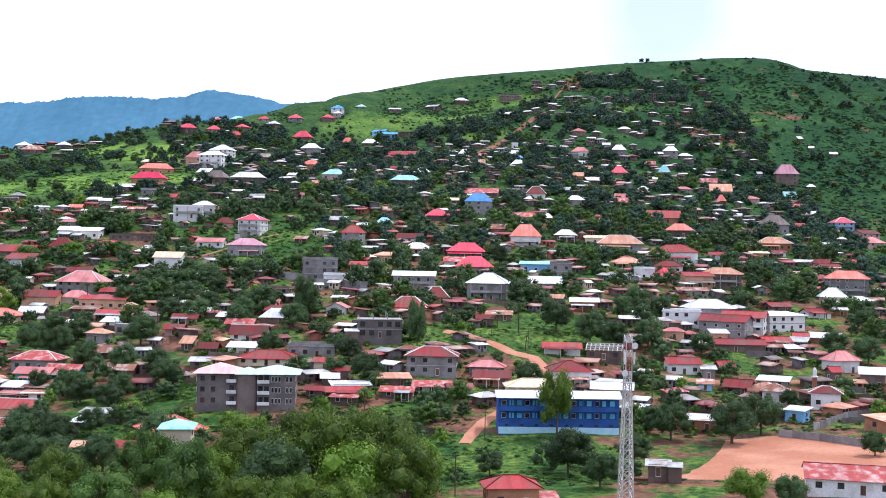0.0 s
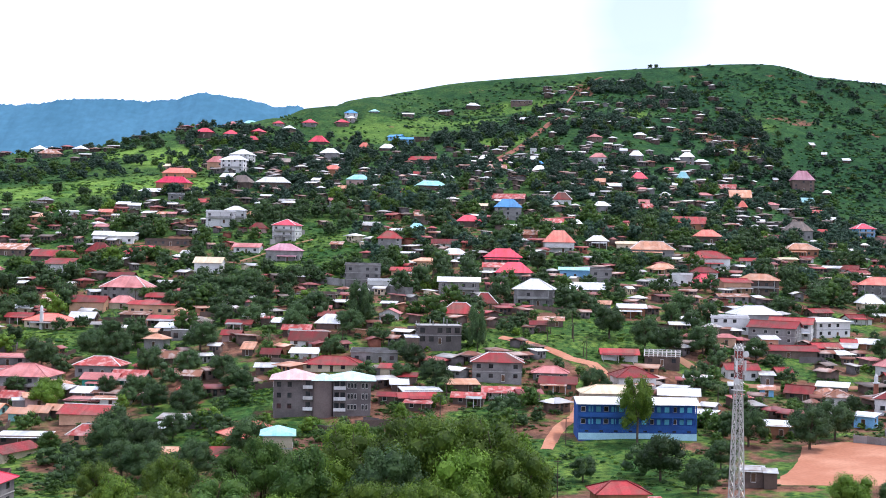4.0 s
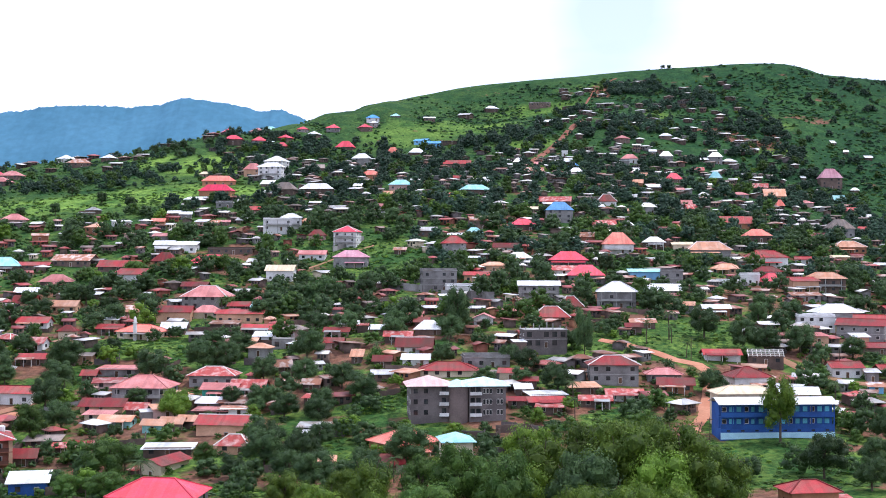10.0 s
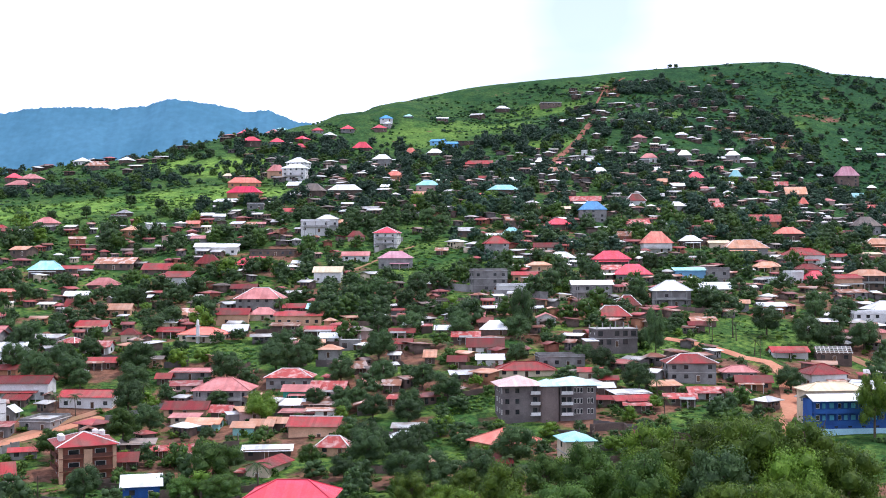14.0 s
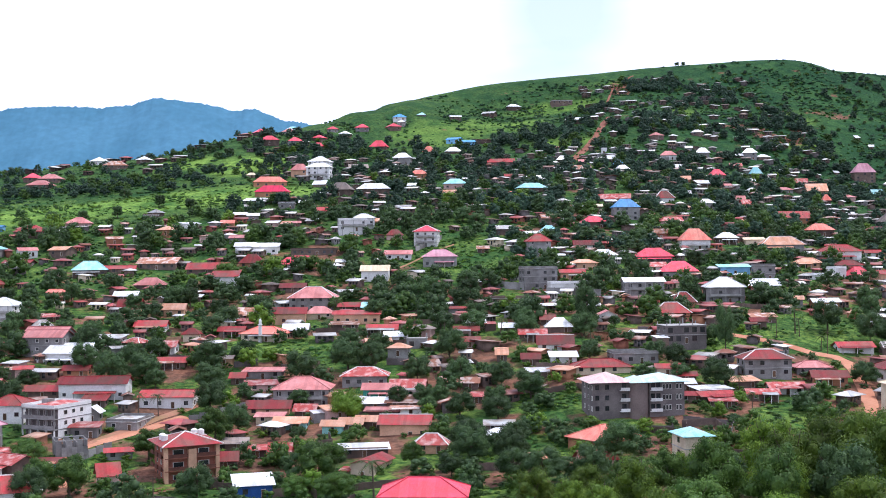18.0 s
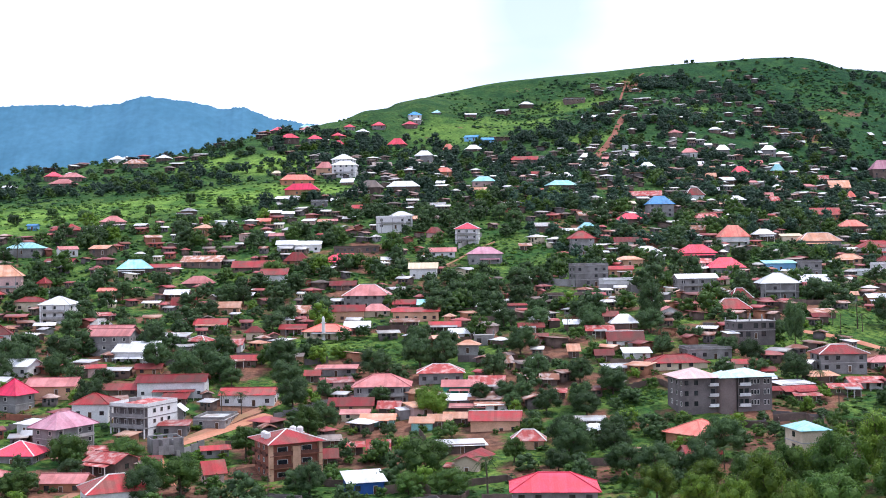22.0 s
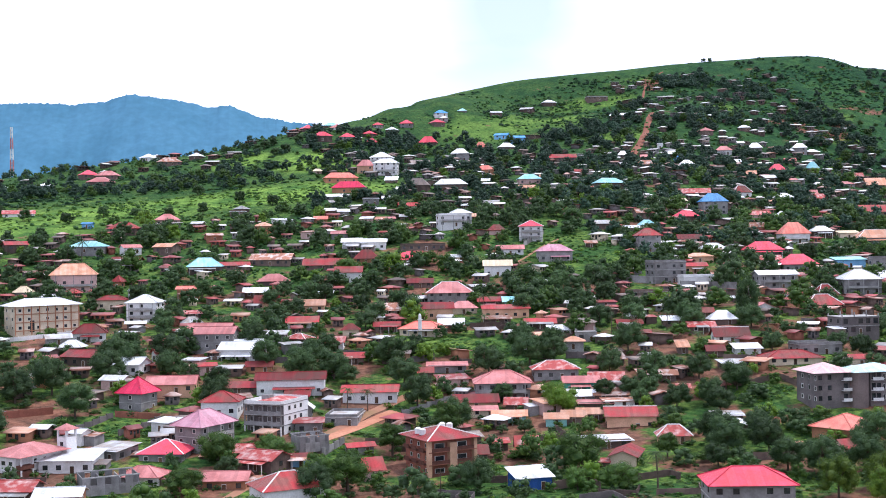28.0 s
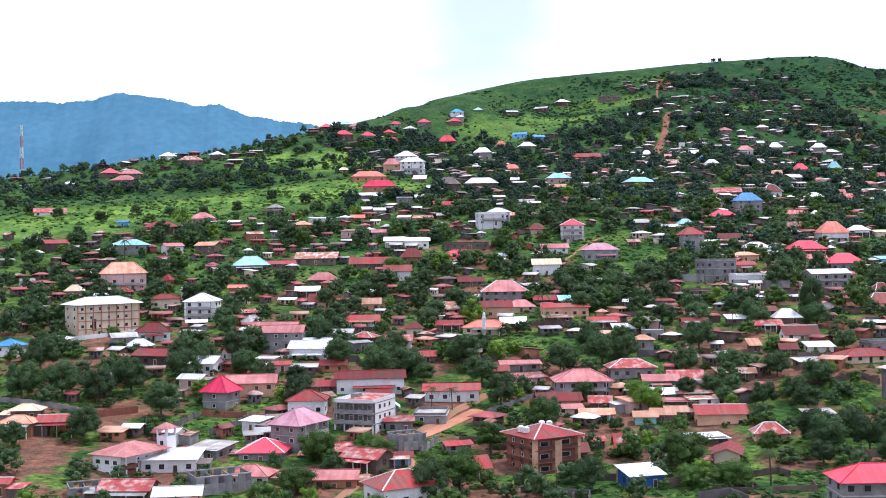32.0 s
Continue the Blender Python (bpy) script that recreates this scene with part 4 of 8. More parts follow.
house(13.4, 1053.4, 13.4, 8.9, 1, 'hip', 'W', 'c', 7, detail=0)
house(-10.0, 1031.8, 12.4, 9.6, 1, 'gable', 'Z', 'd', -29, detail=0)
house(55.5, 1050.0, 21.4, 12.0, 1, 'flat', 'W', 'c', -1, detail=0)
house(48.0, 945.7, 15.3, 11.4, 1, 'gable', 'W', 'd', -22, detail=0)
house(-150.4, 825.5, 15.6, 13.0, 3, 'hip', 'W', 'w', -21, caps='r', base=103.9)
house(-27.8, 919.0, 16.1, 12.0, 1, 'shed', 'U', 'd', 9, detail=0)
house(-238.8, 683.0, 8.1, 6.4, 1, 'hip', 'Z', 'd', -36, detail=0)
house(-201.5, 615.9, 9.3, 8.3, 1, 'shed', 'U', 'k', -23, detail=0)
house(-129.5, 618.0, 17.0, 8.0, 2, 'flat', 'W', 'w', 6, caps='r', base=60.3)
house(-123.6, 629.5, 12.5, 10.0, 2.4, 'hip', 'W', 'w', 6, caps='r', base=60.6, rise=2.2)
house(-92.8, 593.4, 13.4, 12.6, 3, 'hip', 'P', 'w', -12, caps='w', base=51.0)
house(-20.1, 393.6, 14.0, 9.2, 2, 'bare', 'Z', 'e', 6, base=18.2)
house(96.2, 880.0, 9.6, 10.1, 1, 'hip', 'A', 'd', 21, detail=0)
house(131.9, 895.5, 10.2, 7.0, 1, 'hip', 'W', 'd', -10, detail=0)
house(234.5, 716.3, 13.4, 11.1, 2, 'hip', 'P', 'l', 3, caps='w')
house(245.2, 707.5, 15.4, 11.6, 1, 'gable', 'R', 'k', 23, detail=0)
house(240.7, 684.7, 14.3, 12.0, 1, 'hip', 'A', 'k', 21, detail=0)
house(37.8, 358.9, 11.3, 9.8, 1.5, 'hip', 'R', 'w', 6, caps='r')
house(48.6, 353.2, 6.9, 6.4, 1, 'shed', 'W', 'd', -31)
house(96.1, 349.4, 6.9, 7.0, 1, 'hip', 'U', 'w', -18, caps='r')
house(107.9, 340.7, 7.9, 5.7, 1.5, 'hip', 'R', 'w', -18, caps='w')
house(94.9, 323.3, 5.0, 4.9, 1, 'shed', 'W', 'l', -37)
house(66.7, 313.0, 7.6, 6.1, 1, 'shed', 'W', 'o', -12)
house(46.0, 255.5, 4.1, 4.0, 0.8, 'shed', 'Z', 'd', -10, base=0.4)
house(80.8, 239.5, 16.3, 11.6, 1.0, 'gable', 'X', 'w', -14, rise=1.9, caps='r', annexes=False)
house(13.8, 233.3, 9.8, 6.5, 1.35, 'hip', 'R', 'o', 6, caps='r', base=-1.8)
house(52.0, 326.5, 5.4, 5.0, 1, 'shed', 'W', 'd', -29)
house(-2.6, 362.5, 14.6, 9.4, 2, 'hip', 'R', 'c', -3, caps='w', base=9.8, rise=2.4, annexes=False)
house(133.4, 354.7, 7.5, 5.7, 1, 'gable', 'U', 'o', 25, caps='r')
house(112.1, 307.0, 7.0, 6.5, 1, 'shed', 'O', 'o', 28)
house(-145.6, 370.3, 16.8, 12.0, 2, 'hip', 'A', 'c', -6, caps='r', base=2.4)
house(-115.7, 331.6, 13.6, 9.3, 1.4, 'gable', 'R', 'p', -10, caps='w', base=-1.9)
house(-126.0, 298.0, 6.3, 12.0, 1.2, 'front', 'R', 'y', -24, base=-6.3)
house(-246.8, 380.3, 14.5, 9.4, 1, 'gable', 'A', 'p', -4, caps='r')
house(-242.5, 320.6, 11.3, 10.6, 1, 'hip', 'P', 'c', -12, caps='w', base=-4.7)
house(-230.4, 357.7, 10.5, 9.3, 1.5, 'hip', 'R', 'w', -8, caps='r')
house(-227.0, 419.5, 14.1, 10.0, 1.5, 'gable', 'W', 'w', -14, caps='r', base=12.0)
house(-217.9, 438.5, 10.8, 8.3, 1, 'shed', 'Z', 'c', -8)
house(-236.8, 428.0, 14.2, 9.7, 2, 'gable', 'A', 'c', -10, caps='r', base=15.6)
house(-207.9, 436.8, 7.8, 6.1, 1, 'hip', 'X', 'd', -30, caps='w', base=15.2)
house(-364.5, 709.6, 20.0, 12.0, 1, 'gable', 'X', 'w', 10, detail=0, base=69.8)
house(-277.8, 668.6, 15.7, 12.0, 1.2, 'hip', 'A', 'k', 4, detail=0, base=63.8)
house(-297.6, 646.7, 17.9, 12.0, 1, 'hip', 'R', 'd', -13, detail=0)
house(-309.1, 606.8, 19.7, 12.0, 1, 'hip', 'T', 'w', -15, detail=0)
house(-345.6, 614.5, 12.4, 9.5, 1, 'gable', 'R', 'd', 25, detail=0)
house(-328.1, 428.3, 7.6, 7.4, 1, 'hip', 'B', 'w', -15, caps='r')
house(-260.1, 651.3, 7.0, 5.1, 1, 'gable', 'W', 'd', -18, detail=0)
house(-271.1, 600.4, 12.2, 9.4, 1, 'gable', 'O', 'd', -28, detail=0)
house(-249.7, 619.1, 9.0, 6.2, 1, 'gable', 'U', 'o', 12, detail=0)
house(-288.6, 601.9, 10.2, 7.8, 1, 'gable', 'A', 'w', 26, detail=0)
house(-267.6, 485.7, 14.0, 12.8, 3, 'hip', 'W', 'w', -10, caps='r', base=21.7)
house(-351.1, 860.9, 13.3, 12.0, 1, 'hip', 'P', 'd', 24, detail=0)
house(-336.2, 850.8, 17.3, 12.0, 1, 'hip', 'A', 'd', -13, detail=0)
house(-337.3, 826.7, 18.4, 12.0, 1, 'hip', 'A', 'c', -15, detail=0)
house(-316.5, 915.8, 10.6, 12.0, 1, 'hip', 'W', 'w', -36, detail=0)
house(-312.5, 932.8, 6.1, 6.5, 1, 'hip', 'W', 'w', -23, detail=0)
house(-280.0, 895.9, 9.4, 10.2, 1, 'hip', 'W', 'd', -24, detail=0)
house(-371.7, 822.8, 9.7, 6.8, 1, 'hip', 'W', 'w', -13, detail=0)
house(-298.2, 883.1, 20.0, 12.0, 1, 'hip', 'U', 'd', 6, detail=0)
house(-240.5, 675.6, 9.5, 6.5, 1, 'flat', 'W', 'd', 11, detail=0)
house(-225.4, 634.0, 10.4, 8.2, 1, 'hip', 'O', 'o', -37, detail=0)
house(-216.0, 650.6, 10.8, 9.5, 1, 'shed', 'W', 'w', 22, detail=0)
house(-318.6, 661.9, 6.1, 4.3, 1, 'gable', 'B', 'l', -13, detail=0)
house(-400.3, 824.9, 4.5, 5.1, 1, 'hip', 'W', 'w', -29, detail=0)
house(-265.3, 314.1, 13.4, 10.3, 1.2, 'shed', 'W', 'w', -8, base=-5.0)
house(-245.6, 298.4, 9.9, 7.2, 1, 'hip', 'A', 'w', -18, caps='r', base=-6.7)
house(-225.6, 294.3, 10.4, 7.0, 1, 'gable', 'A', 'o', -8, caps='r', base=-7.6)
house(-272.3, 281.6, 11.0, 7.6, 1, 'gable', 'X', 'd', -12, caps='r')
house(-261.0, 276.3, 9.7, 6.2, 1, 'gable', 'W', 'o', -3, caps='r')
house(-225.1, 319.4, 10.6, 7.1, 1, 'gable', 'X', 'd', -8, caps='r', base=-5.1)
house(-244.9, 343.2, 5.9, 5.7, 1, 'shed', 'W', 'w', -36, base=-0.1)
house(-266.2, 332.5, 3.5, 4.0, 1, 'gable', 'W', 'w', -33, caps='r')
house(-307.8, 341.1, 8.9, 6.1, 1, 'hip', 'O', 'o', -11, caps='r')
house(-297.8, 343.0, 10.0, 6.5, 1, 'gable', 'R', 'o', -5, caps='w')
house(-300.1, 285.5, 3.5, 4.0, 1, 'gable', 'R', 'o', -13, caps='w')
house(-308.2, 353.8, 7.7, 5.2, 1, 'hip', 'Y', 'd', -7, caps='r')
house(-256.2, 322.9, 8.9, 8.5, 1, 'shed', 'Z', 'c', -33, base=-3.9)
house(-216.9, 307.6, 10.1, 8.0, 1, 'gable', 'X', 'd', -36, caps='r')
house(48.7, 345.1, 10.9, 7.4, 1.2, 'gable', 'W', 'y', -10, caps='r')
house(-55.5, 257.5, 6.2, 8.0, 4, 'hip', 'T', 'y', 6, rise=1.4, base=-2.7, annexes=False)
# the upper slope, house by house
house(-162.9, 796.9, 13.2, 8.2, 2.18, 'hip', 'A', 'p', -6, rise=4.1, base=98.4, detail=0)
house(-180.8, 765.8, 24.1, 10.0, 1.31, 'hip', 'S', 'o', 8, rise=3.4, base=91.0, detail=0)
house(-176.9, 730.4, 23.0, 10.0, 1.38, 'hip', 'M', 'o', -10, rise=3.8, base=82.9, detail=0)
house(-194.6, 797.0, 7.6, 4.7, 0.75, 'hip', 'Y', 'y', 6, rise=1.7, base=98.7, detail=0)
house(-135.9, 727.1, 16.4, 10.0, 1.49, 'hip', 'G', 'd', -18, rise=4.5, base=83.4, detail=0)
house(-116.3, 724.4, 22.9, 10.0, 1.60, 'hip', 'W', 'd', -3, rise=3.4, base=83.4, detail=0)
house(-149.3, 757.9, 8.9, 5.5, 0.75, 'shed', 'W', 'd', -13, rise=2.6, base=90.2, detail=0)
house(-146.2, 723.6, 6.7, 4.2, 0.75, 'shed', 'W', 'd', -13, rise=1.7, base=82.9, detail=0)
house(-124.7, 825.1, 14.8, 9.2, 0.84, 'gable', 'G', 'd', 6, rise=2.7, base=104.7, detail=0)
house(-93.2, 850.9, 14.5, 9.0, 2.02, 'hip', 'W', 'c', -12, rise=3.6, base=110.6, detail=0)
house(-107.9, 925.0, 15.4, 9.5, 0.78, 'hip', 'P', 'd', -15, rise=4.9, base=127.9, detail=0)
house(-85.6, 785.8, 14.0, 8.7, 1.07, 'hip', 'S', 'o', -14, rise=2.9, base=97.2, detail=0)
house(-66.2, 735.3, 16.6, 10.0, 1.37, 'hip', 'T', 'y', -3, rise=3.1, base=87.3, detail=0)
house(-53.6, 747.4, 7.3, 4.5, 0.76, 'gable', 'O', 'w', -17, rise=1.2, base=91.0, detail=0)
house(-92.5, 739.6, 5.4, 4.0, 0.88, 'shed', 'W', 'y', -12, rise=1.7, base=87.9, detail=0)
house(-72.5, 709.8, 10.9, 6.8, 0.75, 'gable', 'O', 'o', -17, rise=1.9, base=82.0, detail=0)
house(-101.4, 666.1, 10.9, 6.7, 1.02, 'gable', 'Z', 'd', -14, rise=1.4, base=71.4, detail=0)
house(-79.2, 647.2, 9.3, 5.8, 1.32, 'flat', 'W', 'w', -6, rise=0.6, base=67.3, detail=0)
house(-76.9, 668.2, 3.6, 4.0, 0.75, 'gable', 'A', 'w', 3, rise=1.7, base=73.0, detail=0)
house(-116.5, 663.6, 3.9, 4.0, 0.75, 'shed', 'W', 'd', -1, rise=1.5, base=70.7, detail=0)
house(-115.6, 635.9, 6.7, 4.2, 0.76, 'shed', 'O', 'o', -9, rise=1.7, base=63.5, detail=0)
house(-150.7, 644.5, 6.9, 4.3, 0.78, 'shed', 'Z', 'd', -8, rise=1.4, base=64.4, detail=0)
house(-146.4, 671.2, 13.6, 8.4, 0.80, 'gable', 'R', 'k', 4, rise=2.1, base=70.7, detail=0)
house(-156.5, 695.3, 6.8, 4.2, 0.75, 'gable', 'W', 'w', -4, rise=1.5, base=76.3, detail=0)
house(-166.4, 689.6, 10.7, 6.6, 1.30, 'flat', 'W', 'w', -5, rise=1.0, base=74.4, detail=0)
house(-186.0, 687.9, 9.1, 5.6, 1.07, 'shed', 'Z', 'd', 9, rise=1.3, base=73.3, detail=0)
house(-186.7, 710.7, 12.8, 7.9, 0.75, 'shed', 'W', 'w', -18, rise=1.8, base=78.3, detail=0)
house(-183.3, 660.1, 7.1, 4.4, 1.26, 'gable', 'W', 'w', 5, rise=1.4, base=66.8, detail=0)
house(-171.6, 643.0, 7.5, 4.6, 1.00, 'shed', 'W', 'y', -16, rise=1.1, base=63.1, detail=0)
house(-164.4, 641.4, 5.3, 4.0, 0.77, 'shed', 'U', 'k', -13, rise=1.4, base=63.1, detail=0)
house(-158.8, 640.7, 4.4, 4.0, 0.88, 'shed', 'A', 'd', 3, rise=1.1, base=63.1, detail=0)
house(-195.7, 648.8, 7.9, 4.9, 0.90, 'gable', 'S', 'o', -4, rise=1.7, base=63.4, detail=0)
house(-191.0, 664.7, 8.8, 5.4, 1.27, 'shed', 'W', 'd', -15, rise=1.5, base=67.5, detail=0)
house(-182.2, 621.3, 7.3, 4.5, 1.19, 'hip', 'Z', 'c', 6, rise=1.3, base=57.0, detail=0)
house(-187.0, 612.0, 9.5, 5.9, 1.06, 'shed', 'A', 'w', -4, rise=1.6, base=54.3, detail=0)
house(-108.3, 604.9, 9.8, 6.1, 0.93, 'hip', 'R', 'k', -1, rise=2.9, base=55.2, detail=0)
house(-53.0, 609.5, 10.7, 6.6, 1.14, 'shed', 'Z', 'c', 0, rise=1.9, base=57.3, detail=0)
house(-71.5, 896.3, 9.8, 6.0, 0.75, 'hip', 'S', 'd', -5, rise=4.1, base=121.7, detail=0)
house(-54.3, 884.5, 13.4, 8.3, 0.90, 'hip', 'W', 'd', 6, rise=3.3, base=120.4, detail=0)
house(-42.5, 910.0, 15.1, 9.4, 1.85, 'gable', 'B', 'l', 2, rise=1.8, base=127.1, detail=0)
house(-153.3, 892.7, 9.3, 5.8, 0.91, 'hip', 'P', 'd', 11, rise=2.9, base=125.3, detail=0)
house(-27.9, 812.6, 20.7, 10.0, 1.10, 'gable', 'R', 'd', -8, rise=2.7, base=106.4, detail=0)
house(-13.7, 743.4, 10.8, 6.7, 0.89, 'hip', 'W', 'd', 9, rise=2.7, base=91.3, detail=0)
house(-22.5, 710.5, 20.4, 10.0, 1.45, 'hip', 'T', 'c', 12, rise=3.0, base=83.0, detail=0)
house(-30.8, 754.9, 4.9, 4.0, 1.03, 'gable', 'R', 'k', -6, rise=1.6, base=93.7, detail=0)
house(-37.0, 694.3, 8.4, 5.2, 0.75, 'hip', 'S', 'd', -8, rise=2.5, base=79.6, detail=0)
house(-26.5, 625.1, 11.0, 6.8, 1.70, 'gable', 'U', 'c', 10, rise=2.2, base=61.4, detail=0)
house(-29.5, 607.9, 9.3, 5.7, 0.93, 'hip', 'T', 'd', 6, rise=2.7, base=56.8, detail=0)
house(-38.3, 604.1, 10.6, 6.6, 0.75, 'shed', 'W', 'd', -8, rise=1.3, base=55.9, detail=0)
house(13.0, 807.8, 8.0, 4.9, 0.97, 'hip', 'W', 'd', -1, rise=2.9, base=108.0, detail=0)
house(5.4, 777.3, 6.5, 4.1, 0.75, 'shed', 'W', 'd', 8, rise=1.5, base=100.3, detail=0)
house(25.1, 799.2, 4.8, 4.0, 0.96, 'gable', 'A', 'w', -14, rise=1.7, base=106.0, detail=0)
house(19.4, 773.9, 13.9, 8.6, 1.06, 'gable', 'U', 'd', 1, rise=2.9, base=99.0, detail=0)
house(48.2, 837.6, 4.7, 4.0, 1.29, 'flat', 'W', 'w', -12, rise=0.8, base=116.8, detail=0)
house(48.7, 812.2, 9.2, 5.7, 0.84, 'gable', 'W', 'd', -15, rise=2.6, base=109.0, detail=0)
house(48.2, 792.9, 7.9, 4.9, 0.95, 'hip', 'B', 'l', 3, rise=2.5, base=103.9, detail=0)
house(46.9, 775.0, 10.3, 6.4, 1.06, 'hip', 'W', 'd', 3, rise=2.9, base=99.0, detail=0)
house(-3.0, 659.1, 8.6, 5.3, 0.90, 'shed', 'W', 'y', 8, rise=1.5, base=70.6, detail=0)
house(5.3, 648.2, 2.2, 4.0, 1.11, 'flat', 'Y', 'y', 9, rise=0.6, base=67.6, detail=0)
house(5.2, 665.4, 11.8, 7.3, 0.75, 'shed', 'Y', 'd', -7, rise=1.6, base=71.7, detail=0)
house(18.5, 643.7, 16.7, 10.0, 2.97, 'hip', 'B', 'c', -3, rise=4.5, base=65.0, detail=0)
house(21.6, 686.3, 22.1, 10.0, 0.94, 'gable', 'X', 'd', -14, rise=2.9, base=76.4, detail=0)
house(-2.9, 625.0, 14.6, 9.1, 1.17, 'hip', 'P', 'd', 8, rise=3.1, base=60.7, detail=0)
house(20.9, 610.9, 6.5, 4.0, 0.75, 'hip', 'W', 'd', -5, rise=2.1, base=56.9, detail=0)
house(27.6, 604.3, 9.3, 5.8, 1.04, 'gable', 'U', 'r', -6, rise=2.4, base=54.5, detail=0)
house(52.1, 689.9, 12.4, 7.7, 1.19, 'hip', 'R', 'w', -3, rise=4.2, base=76.1, caps='w', detail=0)
house(69.1, 707.6, 8.7, 5.4, 0.98, 'shed', 'Z', 'c', -14, rise=2.0, base=79.9, detail=0)
house(46.3, 678.0, 5.0, 4.0, 0.75, 'shed', 'W', 'd', 8, rise=1.5, base=73.8, detail=0)
house(87.2, 823.1, 8.3, 5.1, 1.28, 'flat', 'W', 'w', -18, rise=1.2, base=109.7, detail=0)
house(92.9, 832.5, 13.2, 8.2, 1.29, 'hip', 'A', 'w', -14, rise=3.2, base=111.8, detail=0)
house(113.4, 854.0, 5.3, 4.0, 1.19, 'gable', 'W', 'w', -5, rise=1.5, base=119.0, detail=0)
house(120.8, 844.6, 11.0, 6.8, 1.61, 'hip', 'W', 'c', -10, rise=3.6, base=113.8, detail=0)
house(90.9, 799.1, 7.2, 4.5, 0.75, 'shed', 'W', 'd', 12, rise=2.3, base=102.4, detail=0)
house(83.0, 754.3, 7.1, 4.4, 0.91, 'gable', 'O', 'o', -12, rise=2.4, base=91.2, detail=0)
house(91.8, 783.2, 6.7, 4.2, 0.81, 'gable', 'O', 'k', -4, rise=2.1, base=98.0, detail=0)
house(91.5, 744.3, 10.7, 6.6, 1.16, 'shed', 'W', 'd', 8, rise=2.2, base=87.5, detail=0)
house(112.4, 783.6, 11.3, 7.0, 0.95, 'hip', 'P', 'd', 5, rise=4.1, base=95.5, detail=0)
house(108.1, 747.1, 5.3, 4.0, 0.91, 'shed', 'A', 'w', 0, rise=1.4, base=86.8, detail=0)
house(132.1, 777.9, 8.6, 5.4, 0.82, 'shed', 'W', 'y', -9, rise=1.9, base=91.7, detail=0)
house(120.6, 738.2, 6.3, 4.0, 1.03, 'hip', 'W', 'w', 1, rise=1.6, base=83.0, detail=0)
house(144.4, 800.0, 8.9, 5.5, 1.54, 'hip', 'T', 'd', -7, rise=4.5, base=96.0, detail=0)
house(158.6, 854.5, 11.7, 7.2, 2.10, 'hip', 'W', 'c', -14, rise=3.3, base=113.2, detail=0)
house(168.7, 855.8, 10.9, 6.8, 1.05, 'hip', 'W', 'd', 6, rise=2.0, base=112.6, detail=0)
house(138.5, 824.7, 9.2, 5.7, 0.86, 'gable', 'X', 'd', -7, rise=2.3, base=104.3, detail=0)
house(149.7, 853.2, 7.5, 4.6, 0.75, 'shed', 'W', 'd', -9, rise=1.7, base=114.3, detail=0)
house(73.1, 678.4, 11.3, 7.0, 1.53, 'hip', 'W', 'w', 6, rise=2.5, base=71.7, detail=0)
house(56.9, 653.1, 4.8, 4.0, 0.79, 'flat', 'W', 'w', -4, rise=1.3, base=66.5, detail=0)
house(54.5, 636.4, 5.3, 4.0, 0.75, 'hip', 'W', 'd', 3, rise=2.2, base=62.1, detail=0)
house(41.3, 637.1, 14.4, 8.9, 0.75, 'gable', 'X', 'k', 0, rise=2.3, base=62.3, detail=0)
house(62.6, 671.8, 4.6, 4.0, 0.75, 'shed', 'O', 'y', -10, rise=1.5, base=71.1, detail=0)
house(84.4, 639.5, 5.4, 4.0, 1.01, 'gable', 'O', 'y', 0, rise=1.3, base=60.9, detail=0)
house(91.8, 640.9, 5.4, 4.0, 1.12, 'gable', 'O', 'p', 6, rise=1.3, base=60.6, detail=0)
house(102.1, 704.9, 6.7, 4.1, 0.75, 'gable', 'A', 'l', -6, rise=2.5, base=76.4, detail=0)
house(102.3, 694.0, 7.6, 4.7, 0.75, 'gable', 'X', 'k', 12, rise=2.8, base=73.3, detail=0)
house(149.1, 760.0, 12.2, 7.6, 0.94, 'hip', 'A', 'w', 4, rise=1.7, base=84.4, detail=0)
house(173.3, 797.7, 12.9, 8.0, 0.85, 'gable', 'X', 'w', -16, rise=3.0, base=91.1, detail=0)
house(174.9, 771.2, 15.6, 9.6, 1.09, 'gable', 'O', 'o', -4, rise=4.9, base=83.6, detail=0)
house(167.5, 735.4, 5.7, 4.0, 1.18, 'hip', 'S', 'd', -1, rise=3.8, base=75.9, detail=0)
house(190.8, 763.8, 15.5, 9.6, 0.95, 'hip', 'A', 'k', -8, rise=1.8, base=79.4, detail=0)
house(233.9, 833.2, 17.5, 10.0, 3.14, 'hip', 'V', 'd', -3, rise=6.6, base=94.5, detail=0)
house(223.4, 788.0, 9.1, 5.6, 0.85, 'gable', 'T', 'w', 7, rise=3.7, base=82.1, detail=0)
house(220.7, 759.9, 8.7, 5.4, 0.83, 'gable', 'X', 'd', -8, rise=2.0, base=74.9, detail=0)
house(225.5, 745.9, 6.7, 4.2, 0.75, 'shed', 'W', 'd', -15, rise=1.7, base=70.6, detail=0)
house(249.1, 826.9, 6.2, 4.0, 0.75, 'hip', 'W', 'd', -10, rise=1.8, base=91.6, detail=0)
house(151.4, 683.2, 5.2, 4.0, 0.75, 'hip', 'W', 'd', -1, rise=1.1, base=64.3, detail=0)
house(120.0, 665.6, 21.0, 10.0, 1.05, 'gable', 'R', 'o', -4, rise=4.1, base=63.3, detail=0)
house(170.7, 705.8, 4.4, 4.0, 0.75, 'shed', 'W', 'd', -14, rise=1.2, base=67.5, detail=0)
